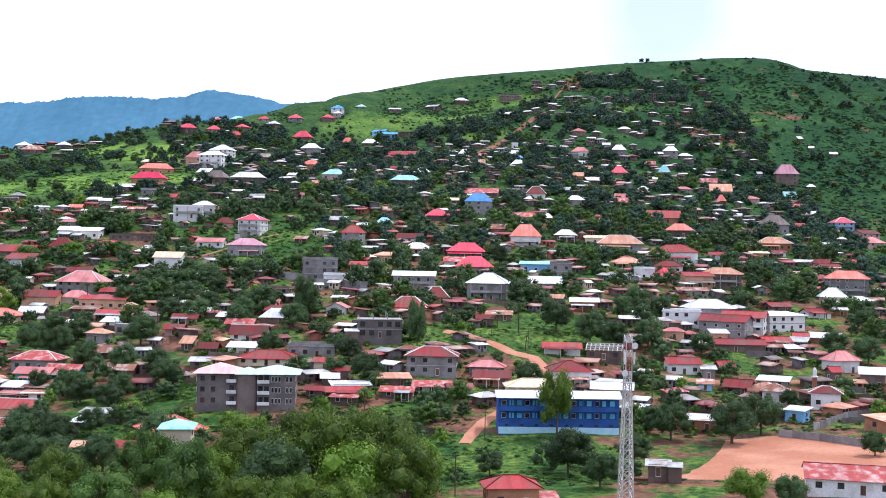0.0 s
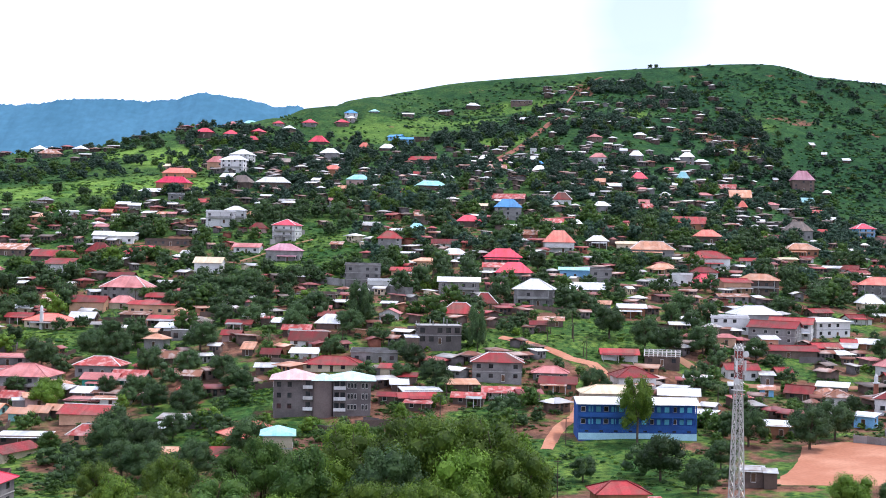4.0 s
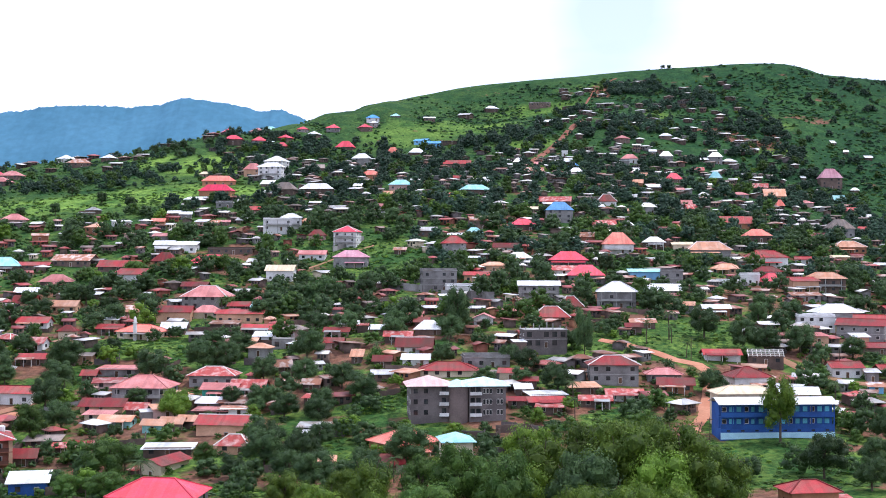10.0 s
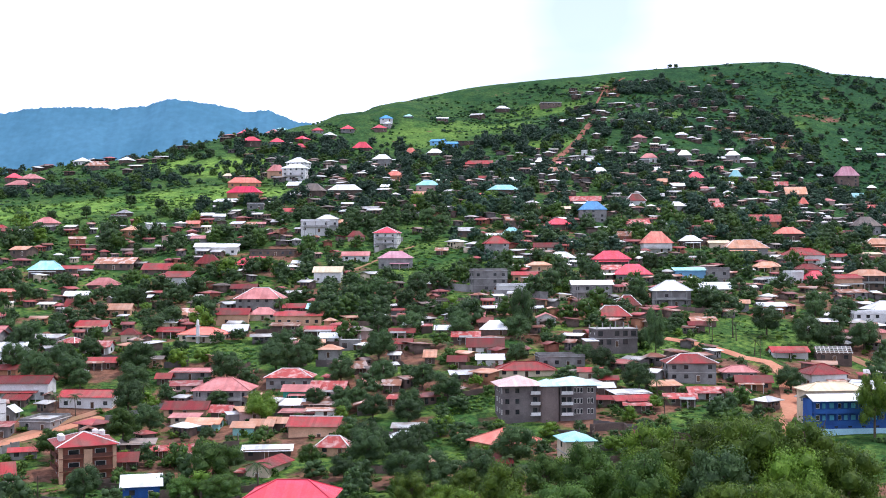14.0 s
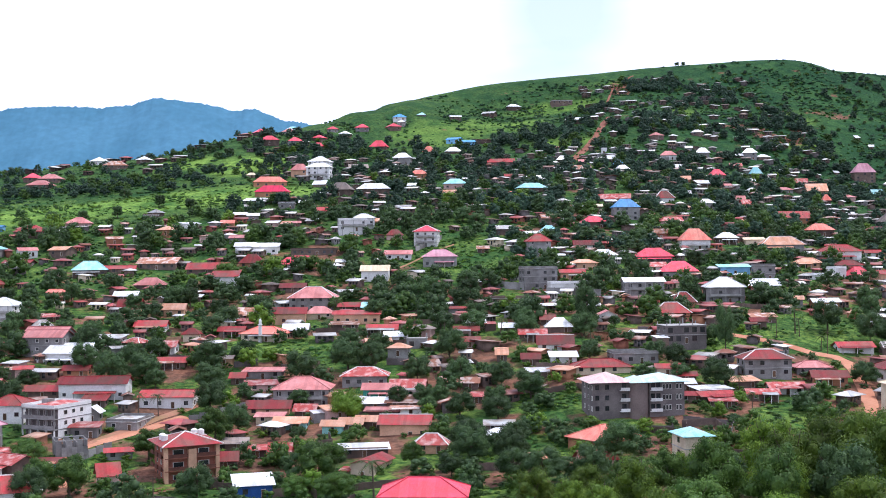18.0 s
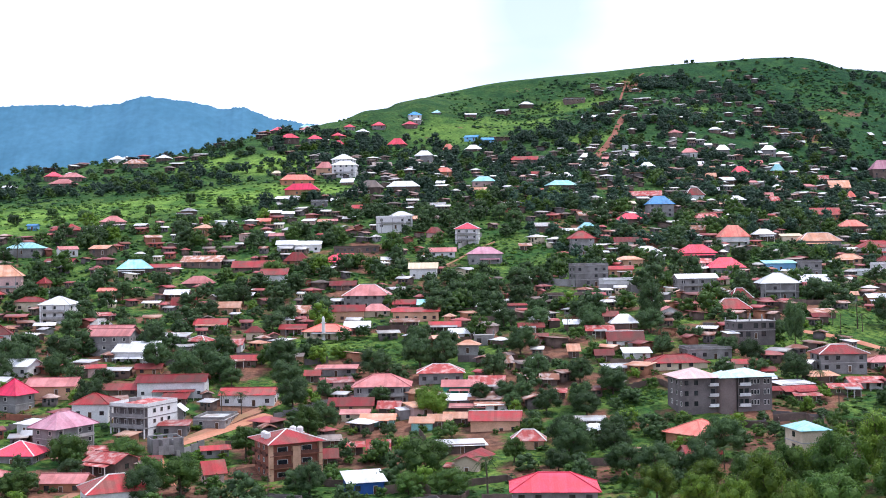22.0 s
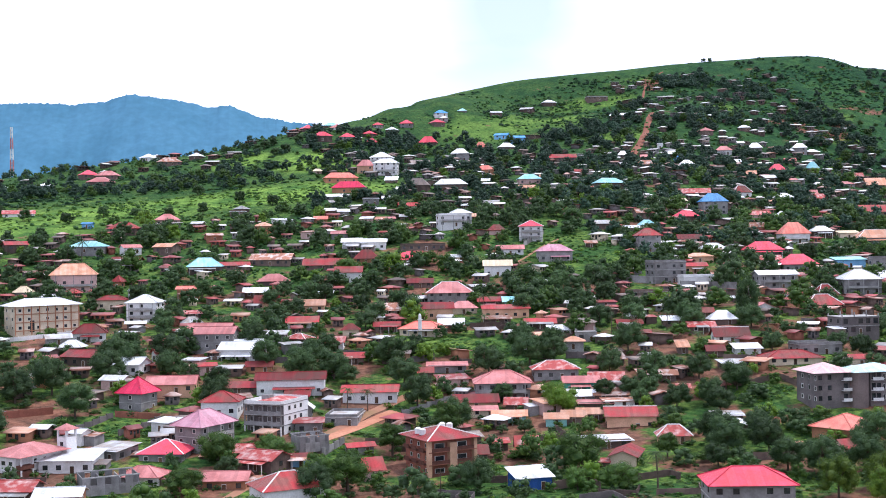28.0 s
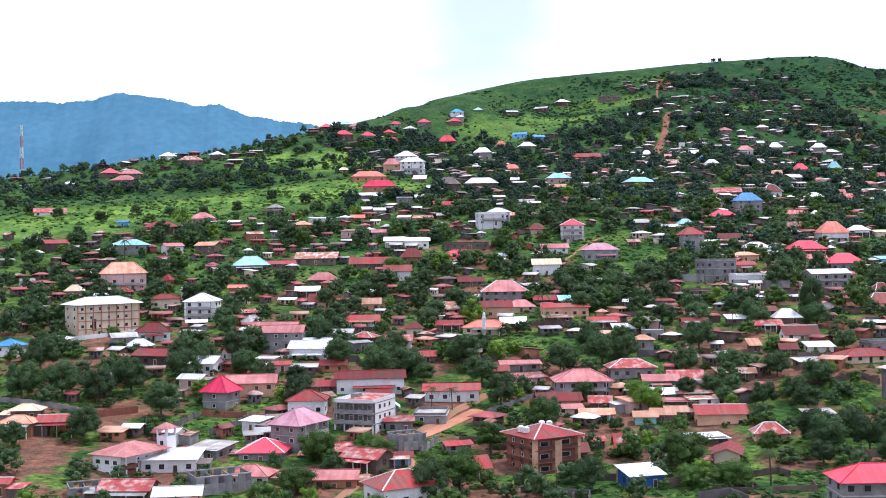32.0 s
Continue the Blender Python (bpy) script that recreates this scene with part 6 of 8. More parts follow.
def school():
    """The long blue two-storey school with open galleries."""
    w, d = 30.0, 8.0
    ob = building("school", 29.4, 306.3, 4.1, 2.0, "long blue two-storey school with open galleries", "school")
    part("wall", boxes("wall", WALLS["b"], (-w / 2, w / 2, -d / 2 + 1.8, d / 2, -7, 6.4)), ob)
    part("plinth", boxes("plinth", WALLS["b"], (-w / 2, w / 2, -d / 2, -d / 2 + 1.8, -7, 0.1)), ob)
    part("plinth_band", boxes("plinth_band", PALE_BLUE, (-w / 2 - 0.05, w / 2 + 0.05, -d / 2 - 0.06, -d / 2, -2.6, -0.9)), ob, "pale blue painted band")
    for z in (3.2,):
        part("gallery_slab", boxes("gallery_slab", WALLS["b"], (-w / 2, w / 2, -d / 2, -d / 2 + 1.8, z - 0.2, z)), ob)
    for z in (0.1, 3.2):
        part("gallery_parapet", boxes("gallery_parapet", WALLS["b"], (-w / 2, w / 2, -d / 2, -d / 2 + 0.15, z, z + 1.0)), ob)
    for i in range(11):
        px = -w / 2 + 0.15 + i * (w - 0.3) / 10
        part("column", boxes("column", WALLS["b"], (px - 0.15, px + 0.15, -d / 2 + 0.01, -d / 2 + 0.3, 0.1, 6.4)), ob)
    for z in (1.75, 4.85):
        for i in range(15):
            u = -w / 2 + 1.4 + i * (w - 2.8) / 14
            part("window", SHUTTER_WINDOW if i % 3 else WINDOW, ob, "aqua shutter" if i % 3 else "", at=pose(u, -d / 2 + 1.79, z) @ Matrix.Diagonal((1.2, 1, 1.3, 1)))
    for i in range(8):
        u = -w / 2 + 2 + i * (w - 4) / 7
        part("vent_opening", WINDOW_BARE, ob, at=pose(u, -d / 2 - 0.07, -0.4) @ Matrix.Diagonal((0.9, 1, 0.4, 1)))
    part("roof", roof_mesh("gable", w, d, 1.3, 0.8, ROOFS["W"]), ob, "white sheet roof", at=pose(0, 0, 6.5))
    TAKEN.append((29.4, 306, 17))
    hall = house(25.3, 319.0, 16.0, 8.0, 1.5, "hip", "Y", "y", 2, rise=1.7, base=7.4, caps="r", storey=2.8, annexes=False)
    hall["label"] = "cream school hall with a pale hipped roof"


school()


def dark_block():
    """The dark unfinished flats with two wings and white balconies."""
    ob = building("apartment_block", -53.6, 328.6, 2.5, 4.0, "dark grey rendered flats with white balconies and pale roofs", "apartment block")
    dark = WALLS["e"]
    h = 10.6
    part("wall", boxes("wall", dark, (-11.5, -1.0, -4.5, 6.5, -3, h)), ob)
    part("wing_wall", boxes("wall", dark, (4.5, 14.5, -6.0, 6.0, -3, h)), ob)
    verts, faces = [], []
    ring = [(1.75 + 2.75 * math.cos(a), -4.6 + 2.4 * math.sin(a)) for a in [math.pi * (1 + k / 12) for k in range(13)]] + [(4.5, 4.0), (-1.0, 4.0)]
    verts = [(px, py, pz) for pz in (-3.0, h) for px, py in ring]
    count = len(ring)
    faces = [(k, (k + 1) % count, count + (k + 1) % count, count + k) for k in range(count)] + [tuple(range(count, 2 * count))]
    part("stair_tower", mesh_of("stair_tower", verts, faces, [WALLS["t2"]]), ob, "rounded brown-grey stair tower")
    part("tower_roof", roof_mesh("hip", 5.2, 9.0, 1.3, 0.5, PALE_MINT), ob, "pale mint tower roof", at=pose(1.75, -2.4, h + 0.01))
    part("roof", roof_mesh("hip", 11.5, 11.6, 2.3, 0.9, PALE_ROSE), ob, "pinkish white hipped roof", at=pose(-6.0, 1.0, h))
    part("wing_roof", roof_mesh("hip", 11.4, 12.4, 1.8, 0.9, PALE_MINT), ob, "pale mint hipped roof", at=pose(9.3, 0, h + 0.02))
    for f in range(3):
        z = 2.4 + f * 2.9
        put_windows(ob, [(x, z + 0.9) for x in (-10, -7.2)], WINDOW_BARE, 1.1, 1.3, off=4.5)
        put_windows(ob, [(x, z + 0.9) for x in (8.6, 9.5, 10.4, 12.4, 13.4)], w=0.7, h=1.5, off=6.0)
        part("balcony", boxes("balcony", WHITE, (-3.6, -1.02, -5.9, -4.52, z - 0.1, z + 0.02), (-3.6, -1.02, -5.9, -5.78, z + 0.02, z + 0.8)), ob, "white balcony")
        part("balcony", boxes("balcony", WHITE, (4.6, 7.8, -7.3, -6.02, z - 0.1, z + 0.02), (4.6, 7.8, -7.3, -7.18, z + 0.02, z + 0.8)), ob, "white balcony")
        put_windows(ob, [(-2.3, z + 1.0)], WINDOW_BARE, 1.2, 1.9, off=4.5)
        put_windows(ob, [(5.4, z + 1.0), (7.0, z + 1.0)], WINDOW_BARE, 1.2, 1.9, off=6.0)
        put_windows(ob, [(-3, z + 0.9), (1, z + 0.9), (4.5, z + 0.9)], w=1.1, h=1.3, face=-90, off=11.5)
        put_windows(ob, [(-4, z + 0.9), (0, z + 0.9), (4, z + 0.9)], w=1.1, h=1.3, face=90, off=14.5)
    TAKEN.append((-53.6, 328.6, 15))


dark_block()


def brown_flats():
    """The brown and peach flats under a red roof with white ridge lines and tanks on top."""
    w, d, h = 13.8, 14.0, 12.4
    ob = building("apartment_block", -172.9, 303.6, -9.9, 22.0, "brown and peach flats under a red hipped roof", "apartment block")
    brown, peach = WALLS["r"], WALLS["p"]
    part("wall", boxes("wall", brown, (-w / 2 + 0.8, w / 2 - 0.8, -d / 2 + 1.3, d / 2, -4, h)), ob)
    for sx in (-1, 1):
        part("corner_pier", boxes("corner_pier", peach, (min(sx * w / 2, sx * (w / 2 - 0.9)), max(sx * w / 2, sx * (w / 2 - 0.9)), -d / 2, -d / 2 + 1.3, -2, h)), ob, "peach corner pier")
    part("centre_pier", boxes("centre_pier", peach, (-1.0, 1.0, -d / 2 - 0.25, -d / 2 + 1.3, 2.4, h - 1.0)), ob, "peach centre bay")
    for f in range(4):
        z = f * 3.1
        part("floor_slab", boxes("floor_slab", brown, (-w / 2 + 0.02, w / 2 - 0.02, -d / 2 - 0.1, -d / 2 + 1.3, z - 0.15, z + 0.05)), ob)
        for sx in (-1, 1):
            if f:
                a, b = sorted((sx * 1.02, sx * (w / 2 - 0.92)))
                part("balcony_rail", boxes("balcony_rail", BROWN_RAIL, (a, b, -d / 2 - 0.05, -d / 2 + 0.07, z + 0.05, z + 0.95)), ob, "brown balcony rail")
            put_windows(ob, [(sx * 3.2, z + 1.3)], w=2.8, h=1.3, off=d / 2 - 1.3)
        for i in range(3):
            v = -d / 2 + 3.2 + i * 4.0
            put_windows(ob, [(v, z + 1.4)], w=1.1, h=1.1, face=-90, off=w / 2 - 0.8)
            put_windows(ob, [(v, z + 1.4)], w=1.1, h=1.1, face=90, off=w / 2 - 0.8)
            if f:
                part("side_balcony", boxes("side_balcony", BROWN_RAIL, (-w / 2 - 0.5, -w / 2 + 0.8, v - 1.3, v + 1.3, z - 0.15, z + 0.02), (-w / 2 - 0.5, -w / 2 - 0.38, v - 1.3, v + 1.3, z + 0.02, z + 0.9)), ob)
    roof = part("roof", roof_mesh("hip", w, d, 2.4, 0.8, ROOFS["R"]), ob, "red sheet roof", at=pose(0, 0, h))
    part("ridge_cap", cap_mesh("hip", w, d, 2.4, 0.8, WHITE_CAP), roof, "white ridge caps")
    for px, py in ((-5.4, -1.0), (-5.4, 1.4), (3.8, 5.6), (5.2, 4.2)):
        verts, faces = [], []
        tube(verts, faces, [(0, 0, 0), (0, 0, 1.3), (0, 0, 1.6)], [0.85, 0.85, 0.4], 10)
        part("water_tank", mesh_of("water_tank", verts, faces, [WHITE]), ob, "white plastic water tank", at=pose(px, py, h + 0.55))
    part("porch_roof", roof_mesh("shed", 4.6, 2.6, 0.5, 0.2, ROOFS["X"]), ob, at=pose(-3.2, -d / 2 - 1.6, 1.9))
    TAKEN.append((-172.9, 303.6, 10))


brown_flats()


def white_flats():
    """The grey and white three-storey flats with galleries on one face."""
    w, d, h = 12.0, 15.0, 8.9
    ob = building("apartment_block", -214.6, 346.1, -1.7, -30.0, "three-storey grey and white flats with pillared balconies", "apartment block")
    part("wall", boxes("wall", WHITE, (-w / 2, w / 2, -d / 2 + 1.6, d / 2, -2, h)), ob)
    grey = WALLS["c"]
    # thin dark sheet over the white back wall, painting the recess's shade
    part("gallery_wall", boxes("gallery_wall", WALLS["e"], (-w / 2 + 0.1, w / 2 - 0.1, -d / 2 + 1.585, -d / 2 + 1.597, 0.1, h - 0.2)), ob, "dark sheet painting the shade in the galleries")
    for f in range(3):
        z = f * 2.9
        part("balcony_slab", boxes("balcony_slab", grey, (-w / 2 - 0.2, w / 2 + 0.1, -d / 2 - 0.1, -d / 2 + 1.6, z + 2.7, z + 2.95)), ob)
        if f:
            part("balustrade", boxes("balustrade", grey, (-w / 2, w / 2, -d / 2, -d / 2 + 0.12, z + 0.06, z + 0.95)), ob, "grey balustrade")
        for i in range(5):
            px = -w / 2 + 0.2 + i * (w - 0.4) / 4
            part("pillar", boxes("pillar", grey if f else WHITE, (px - 0.17, px + 0.17, -d / 2 + 0.02, -d / 2 + 0.36, z, z + 2.7)), ob)
        put_windows(ob, [(-4.3, z + 1.5), (-1.4, z + 1.3), (1.4, z + 1.5), (4.3, z + 1.5)], w=1.4, h=1.5, off=d / 2 - 1.6)
        put_windows(ob, [(-3.0, z + 1.6), (0.2, z + 1.6), (3.4, z + 1.6)], w=1.4, h=1.3, face=90, off=w / 2)
        put_windows(ob, [(-3.0, z + 1.6), (1.4, z + 1.6)], w=1.3, h=1.3, face=-90, off=w / 2)
        part("floor_band", boxes("floor_band", grey, (-w / 2 - 0.1, w / 2 + 0.1, -d / 2 + 1.6, d / 2 + 0.1, z + 2.72, z + 2.9)), ob)
    part("parapet", boxes("parapet", WHITE, (-w / 2, w / 2, -d / 2, -d / 2 + 0.15, h + 0.05, h + 0.8), (-w / 2, w / 2, d / 2 - 0.15, d / 2, h + 0.05, h + 0.8), (-w / 2, -w / 2 + 0.15, -d / 2 + 0.15, d / 2 - 0.15, h + 0.05, h + 0.8), (w / 2 - 0.15, w / 2, -d / 2 + 0.15, d / 2 - 0.15, h + 0.05, h + 0.8)), ob)
    part("roof", roof_mesh("hip", w - 3, d - 3.5, 0.9, 0.3, ROOFS["X"]), ob, "patched red and white roof", at=pose(0.6, 0.8, h + 0.35))
    part("stair_head", boxes("stair_head", grey, (-3.2, -0.8, -2.6, 0, h, h + 1.7)), ob)
    TAKEN.append((-214.6, 346, 9))


white_flats()
for args, text in (
    ((-233.4, 329.4, 13.2, 9.0, 2, "hip", "V", "c", 53), "grey cement house under a broad mauve roof"),
    ((-255.6, 367.5, 7.8, 7.8, 2, "hip", "M", "c", 60), "grey cement house under a steep crimson roof"),
):
    made = house(*args, rise=3.6 if args[6] == "V" else 4.4, caps="r", over=1.0, base=-1.9 if args[6] == "V" else 2.7, annexes=False)
    made["label"] = text

# the town's two ends, house by house
house(109.9, 576.5, 18.8, 10.0, 1.68, 'hip', 'R', 'w', 8, rise=3.3, base=42.7, caps='r', annexes=False)
house(101.2, 545.0, 12.2, 7.9, 1.12, 'hip', 'R', 'w', -12, rise=2.3, base=37.9, caps='r', annexes=False)
house(83.1, 548.3, 12.2, 7.9, 0.93, 'hip', 'O', 'p', -30, rise=2.3, base=39.7, caps='r', annexes=False)
house(75.2, 517.5, 9.0, 5.9, 0.75, 'flat', 'W', 'w', -24, rise=1.5, base=35.0, annexes=False)
house(86.6, 522.8, 7.4, 4.9, 1.61, 'flat', 'W', 'w', 26, rise=0.3, base=35.3, annexes=False)
house(96.4, 523.3, 10.2, 6.6, 0.75, 'hip', 'P', 'k', 20, rise=3.9, base=34.6, caps='r', annexes=False)
house(107.4, 517.2, 12.8, 8.2, 1.69, 'gable', 'R', 'p', 14, rise=1.6, base=32.6, caps='r', annexes=False)
house(119.5, 521.5, 17.0, 10.0, 2.16, 'hip', 'O', 'd', -16, rise=2.6, base=32.3, caps='r', annexes=False)
house(101.3, 495.7, 12.0, 7.7, 0.85, 'gable', 'U', 'c', 3, rise=1.1, base=29.5, caps='r', annexes=False)
house(156.3, 608.7, 12.0, 7.7, 0.85, 'shed', 'Y', 'p', -6, rise=0.9, base=45.2, annexes=False)
house(169.4, 618.2, 7.7, 5.1, 0.76, 'gable', 'R', 'w', 8, rise=0.9, base=46.2, caps='r', annexes=False)
house(133.2, 590.9, 7.2, 4.8, 0.82, 'gable', 'R', 'w', -12, rise=1.4, base=44.1, caps='r', annexes=False)
house(176.3, 597.1, 8.3, 5.5, 1.05, 'shed', 'W', 'd', -30, rise=1.1, base=40.7, annexes=False)
house(186.3, 599.0, 7.5, 5.0, 1.06, 'gable', 'R', 'w', -24, rise=2.1, base=40.1, caps='r', annexes=False)
house(188.5, 595.2, 11.3, 7.3, 0.84, 'gable', 'R', 'w', 26, rise=1.7, base=38.8, caps='r', annexes=False)
house(206.0, 615.0, 7.2, 4.8, 0.77, 'gable', 'R', 'w', 20, rise=1.8, base=41.3, caps='r', annexes=False)
house(172.9, 560.8, 8.3, 5.5, 0.75, 'shed', 'R', 'w', 14, rise=1.6, base=34.3, annexes=False)
house(176.8, 532.7, 18.2, 10.0, 2.84, 'hip', 'S', 'c', -16, rise=3.3, base=29.1, caps='r', annexes=False)
house(160.9, 502.2, 9.1, 5.9, 1.43, 'hip', 'W', 'y', 3, rise=3.6, base=26.0, caps='r', annexes=False)
house(173.8, 509.6, 11.8, 7.6, 0.91, 'hip', 'W', 'y', -6, rise=1.6, base=25.9, caps='r', annexes=False)
house(98.8, 451.9, 16.9, 10.0, 1.71, 'hip', 'W', 'c', 8, rise=3.0, base=22.1, caps='r', annexes=False)
house(86.4, 438.5, 13.3, 8.6, 1.88, 'flat', 'W', 'w', -12, rise=0.6, base=20.6, annexes=False)
house(99.8, 427.2, 16.2, 10.0, 2.06, 'gable', 'R', 'c', -30, rise=2.1, base=17.7, caps='r', annexes=False)
house(108.9, 437.5, 14.7, 9.5, 1.90, 'gable', 'R', 'w', -24, rise=2.0, base=19.1, caps='r', annexes=False)
house(122.8, 444.4, 16.4, 10.0, 2.02, 'shed', 'W', 'w', 26, rise=0.9, base=19.4, annexes=False)
house(131.6, 478.2, 9.2, 6.0, 0.75, 'gable', 'R', 'd', 20, rise=1.5, base=24.6, caps='r', annexes=False)
house(145.2, 473.0, 9.6, 6.3, 0.75, 'gable', 'R', 'w', 14, rise=1.5, base=22.7, caps='r', annexes=False)
house(156.2, 481.3, 7.0, 4.6, 0.86, 'shed', 'W', 'o', -16, rise=0.7, base=23.3, annexes=False)
house(95.0, 417.5, 5.3, 4.0, 1.09, 'shed', 'W', 'p', 3, rise=1.1, base=16.8, annexes=False)
house(98.4, 409.2, 19.0, 10.0, 0.85, 'gable', 'R', 'd', -6, rise=1.4, base=14.5, caps='r', annexes=False)
house(113.6, 415.1, 9.2, 6.0, 0.75, 'gable', 'R', 'k', 8, rise=1.6, base=15.3, caps='r', annexes=False)
house(125.4, 425.2, 4.5, 4.0, 0.75, 'gable', 'R', 'o', -12, rise=1.1, base=16.6, caps='r', annexes=False)
house(133.6, 426.5, 10.2, 6.6, 0.75, 'shed', 'W', 'o', -30, rise=1.4, base=16.2, annexes=False)
house(120.7, 417.6, 8.9, 5.8, 0.75, 'shed', 'Z', 'd', -24, rise=1.2, base=15.4, annexes=False)
house(116.6, 406.4, 6.6, 4.4, 0.75, 'shed', 'W', 'd', 26, rise=1.0, base=13.8, annexes=False)
house(127.1, 387.3, 9.6, 6.3, 1.38, 'hip', 'A', 'w', 20, rise=2.8, base=10.0, caps='r', annexes=False)
house(120.9, 374.8, 3.1, 4.0, 1.07, 'gable', 'R', 'd', 14, rise=1.4, base=8.3, caps='r', annexes=False)
house(130.6, 368.3, 6.8, 4.5, 1.52, 'shed', 'W', 'd', -16, rise=1.7, base=7.2, annexes=False)
house(75.0, 378.9, 9.9, 6.5, 1.17, 'gable', 'R', 'w', 3, rise=1.7, base=9.5, caps='r', annexes=False)
house(82.1, 374.0, 3.7, 4.0, 1.10, 'shed', 'Z', 'c', -6, rise=0.8, base=8.6, annexes=False)
house(88.9, 380.7, 4.5, 4.0, 0.75, 'gable', 'R', 'd', 8, rise=1.4, base=9.8, caps='r', annexes=False)
house(78.6, 361.6, 4.0, 4.0, 0.75, 'shed', 'U', 'l', -12, rise=0.9, base=6.4, annexes=False)
house(87.9, 358.6, 7.3, 4.9, 0.75, 'gable', 'R', 'd', -30, rise=2.1, base=5.8, caps='r', annexes=False)
house(100.5, 367.2, 8.5, 5.6, 0.75, 'shed', 'W', 'c', -24, rise=0.9, base=7.1, annexes=False)
house(95.4, 357.6, 7.4, 4.9, 0.81, 'hip', 'U', 'w', 26, rise=1.4, base=5.7, caps='r', annexes=False)
house(-303.9, 536.9, 18.7, 10.0, 2.72, 'hip', 'O', 'k', 8, rise=4.7, base=32.9, caps='r', annexes=False)
house(-321.7, 522.0, 6.1, 4.1, 1.16, 'hip', 'Y', 'c', -12, rise=2.4, base=30.6, caps='r', annexes=False)
house(-301.9, 523.5, 5.1, 4.0, 0.89, 'hip', 'R', 'd', -30, rise=1.9, base=30.6, caps='r', annexes=False)
house(-285.5, 540.2, 3.5, 4.0, 1.10, 'hip', 'R', 'o', -24, rise=2.5, base=34.0, caps='r', annexes=False)
house(-344.2, 540.2, 5.9, 4.0, 1.21, 'flat', 'W', 'w', 20, rise=0.8, base=34.5, annexes=False)
house(-336.0, 529.0, 3.7, 4.0, 0.75, 'gable', 'R', 'd', 14, rise=1.2, base=32.3, caps='r', annexes=False)
house(-310.1, 516.2, 7.4, 4.9, 0.75, 'shed', 'W', 'd', -16, rise=1.3, base=29.3, annexes=False)
house(-283.5, 506.6, 11.5, 7.4, 1.37, 'hip', 'R', 'y', 3, rise=1.7, base=26.7, caps='r', annexes=False)
house(-275.7, 516.3, 4.5, 4.0, 1.74, 'flat', 'W', 'w', -6, rise=1.0, base=28.7, annexes=False)
house(-283.0, 449.2, 11.3, 7.3, 1.14, 'hip', 'R', 'w', 8, rise=3.1, base=17.8, caps='r', annexes=False)
house(-285.9, 431.2, 7.4, 4.9, 0.80, 'hip', 'W', 'd', -12, rise=2.2, base=15.2, caps='r', annexes=False)
house(-278.1, 415.4, 14.2, 9.1, 1.12, 'gable', 'R', 'd', -30, rise=1.9, base=12.3, caps='r', annexes=False)
house(-263.3, 404.7, 11.9, 7.7, 1.15, 'gable', 'W', 'w', -24, rise=2.1, base=10.2, caps='r', annexes=False)
house(-253.1, 417.0, 7.4, 4.9, 1.05, 'gable', 'X', 'w', 26, rise=1.5, base=12.7, caps='r', annexes=False)
house(-250.4, 486.0, 7.3, 4.8, 0.75, 'shed', 'X', 'd', 20, rise=1.1, base=23.1, annexes=False)
house(-248.2, 466.7, 6.5, 4.3, 0.86, 'hip', 'Z', 'c', 14, rise=2.3, base=20.3, caps='r', annexes=False)
house(-239.2, 440.8, 15.5, 9.9, 1.62, 'gable', 'A', 'c', -16, rise=3.1, base=16.2, caps='r', annexes=False)
house(-225.7, 424.9, 9.8, 6.4, 1.28, 'gable', 'W', 'w', 3, rise=1.3, base=14.0, caps='r', annexes=False)
house(-253.9, 521.8, 9.2, 6.0, 1.49, 'gable', 'S', 'o', -6, rise=1.1, base=29.7, caps='r', annexes=False)

house(-150.1, 789.1, 15.5, 9.0, 2.8, 'hip', 'W', 'w', -14, rise=3.0, base=97.0, caps='r', annexes=False)
house(-162.2, 446.6, 15.7, 9.8, 0.99, 'hip', 'S', 'y', -18, rise=2.4, base=17.2, caps='r', annexes=False, name='chapel')
house(-250.4, 564.4, 15.0, 9.3, 1.14, 'hip', 'T', 'd', 8, rise=3.9, base=39.5, caps='r', annexes=False)
house(-288.1, 585.9, 12.9, 8.0, 0.75, 'gable', 'R', 'd', -8, rise=1.4, base=44.0, caps='r', annexes=False)
house(-238.3, 568.3, 15.1, 9.4, 0.76, 'gable', 'R', 'd', 6, rise=1.5, base=40.8, caps='r', annexes=False)
# three broad roofs at the foot, placed one by one
house(-116.2, 240.2, 17.0, 10.5, 2, "hip", "P", "c", -8, base=-5.0, caps="r", annexes=False)
house(-211.0, 279.0, 14.5, 11.0, 1.5, "hip", "R", "w", 20, base=-8.2, caps="w", annexes=False)
house(-66.5, 301.0, 13.5, 11.5, 1.5, "hip", "S", "o", 35, base=-2.6, rise=2.9, caps="r", annexes=False)


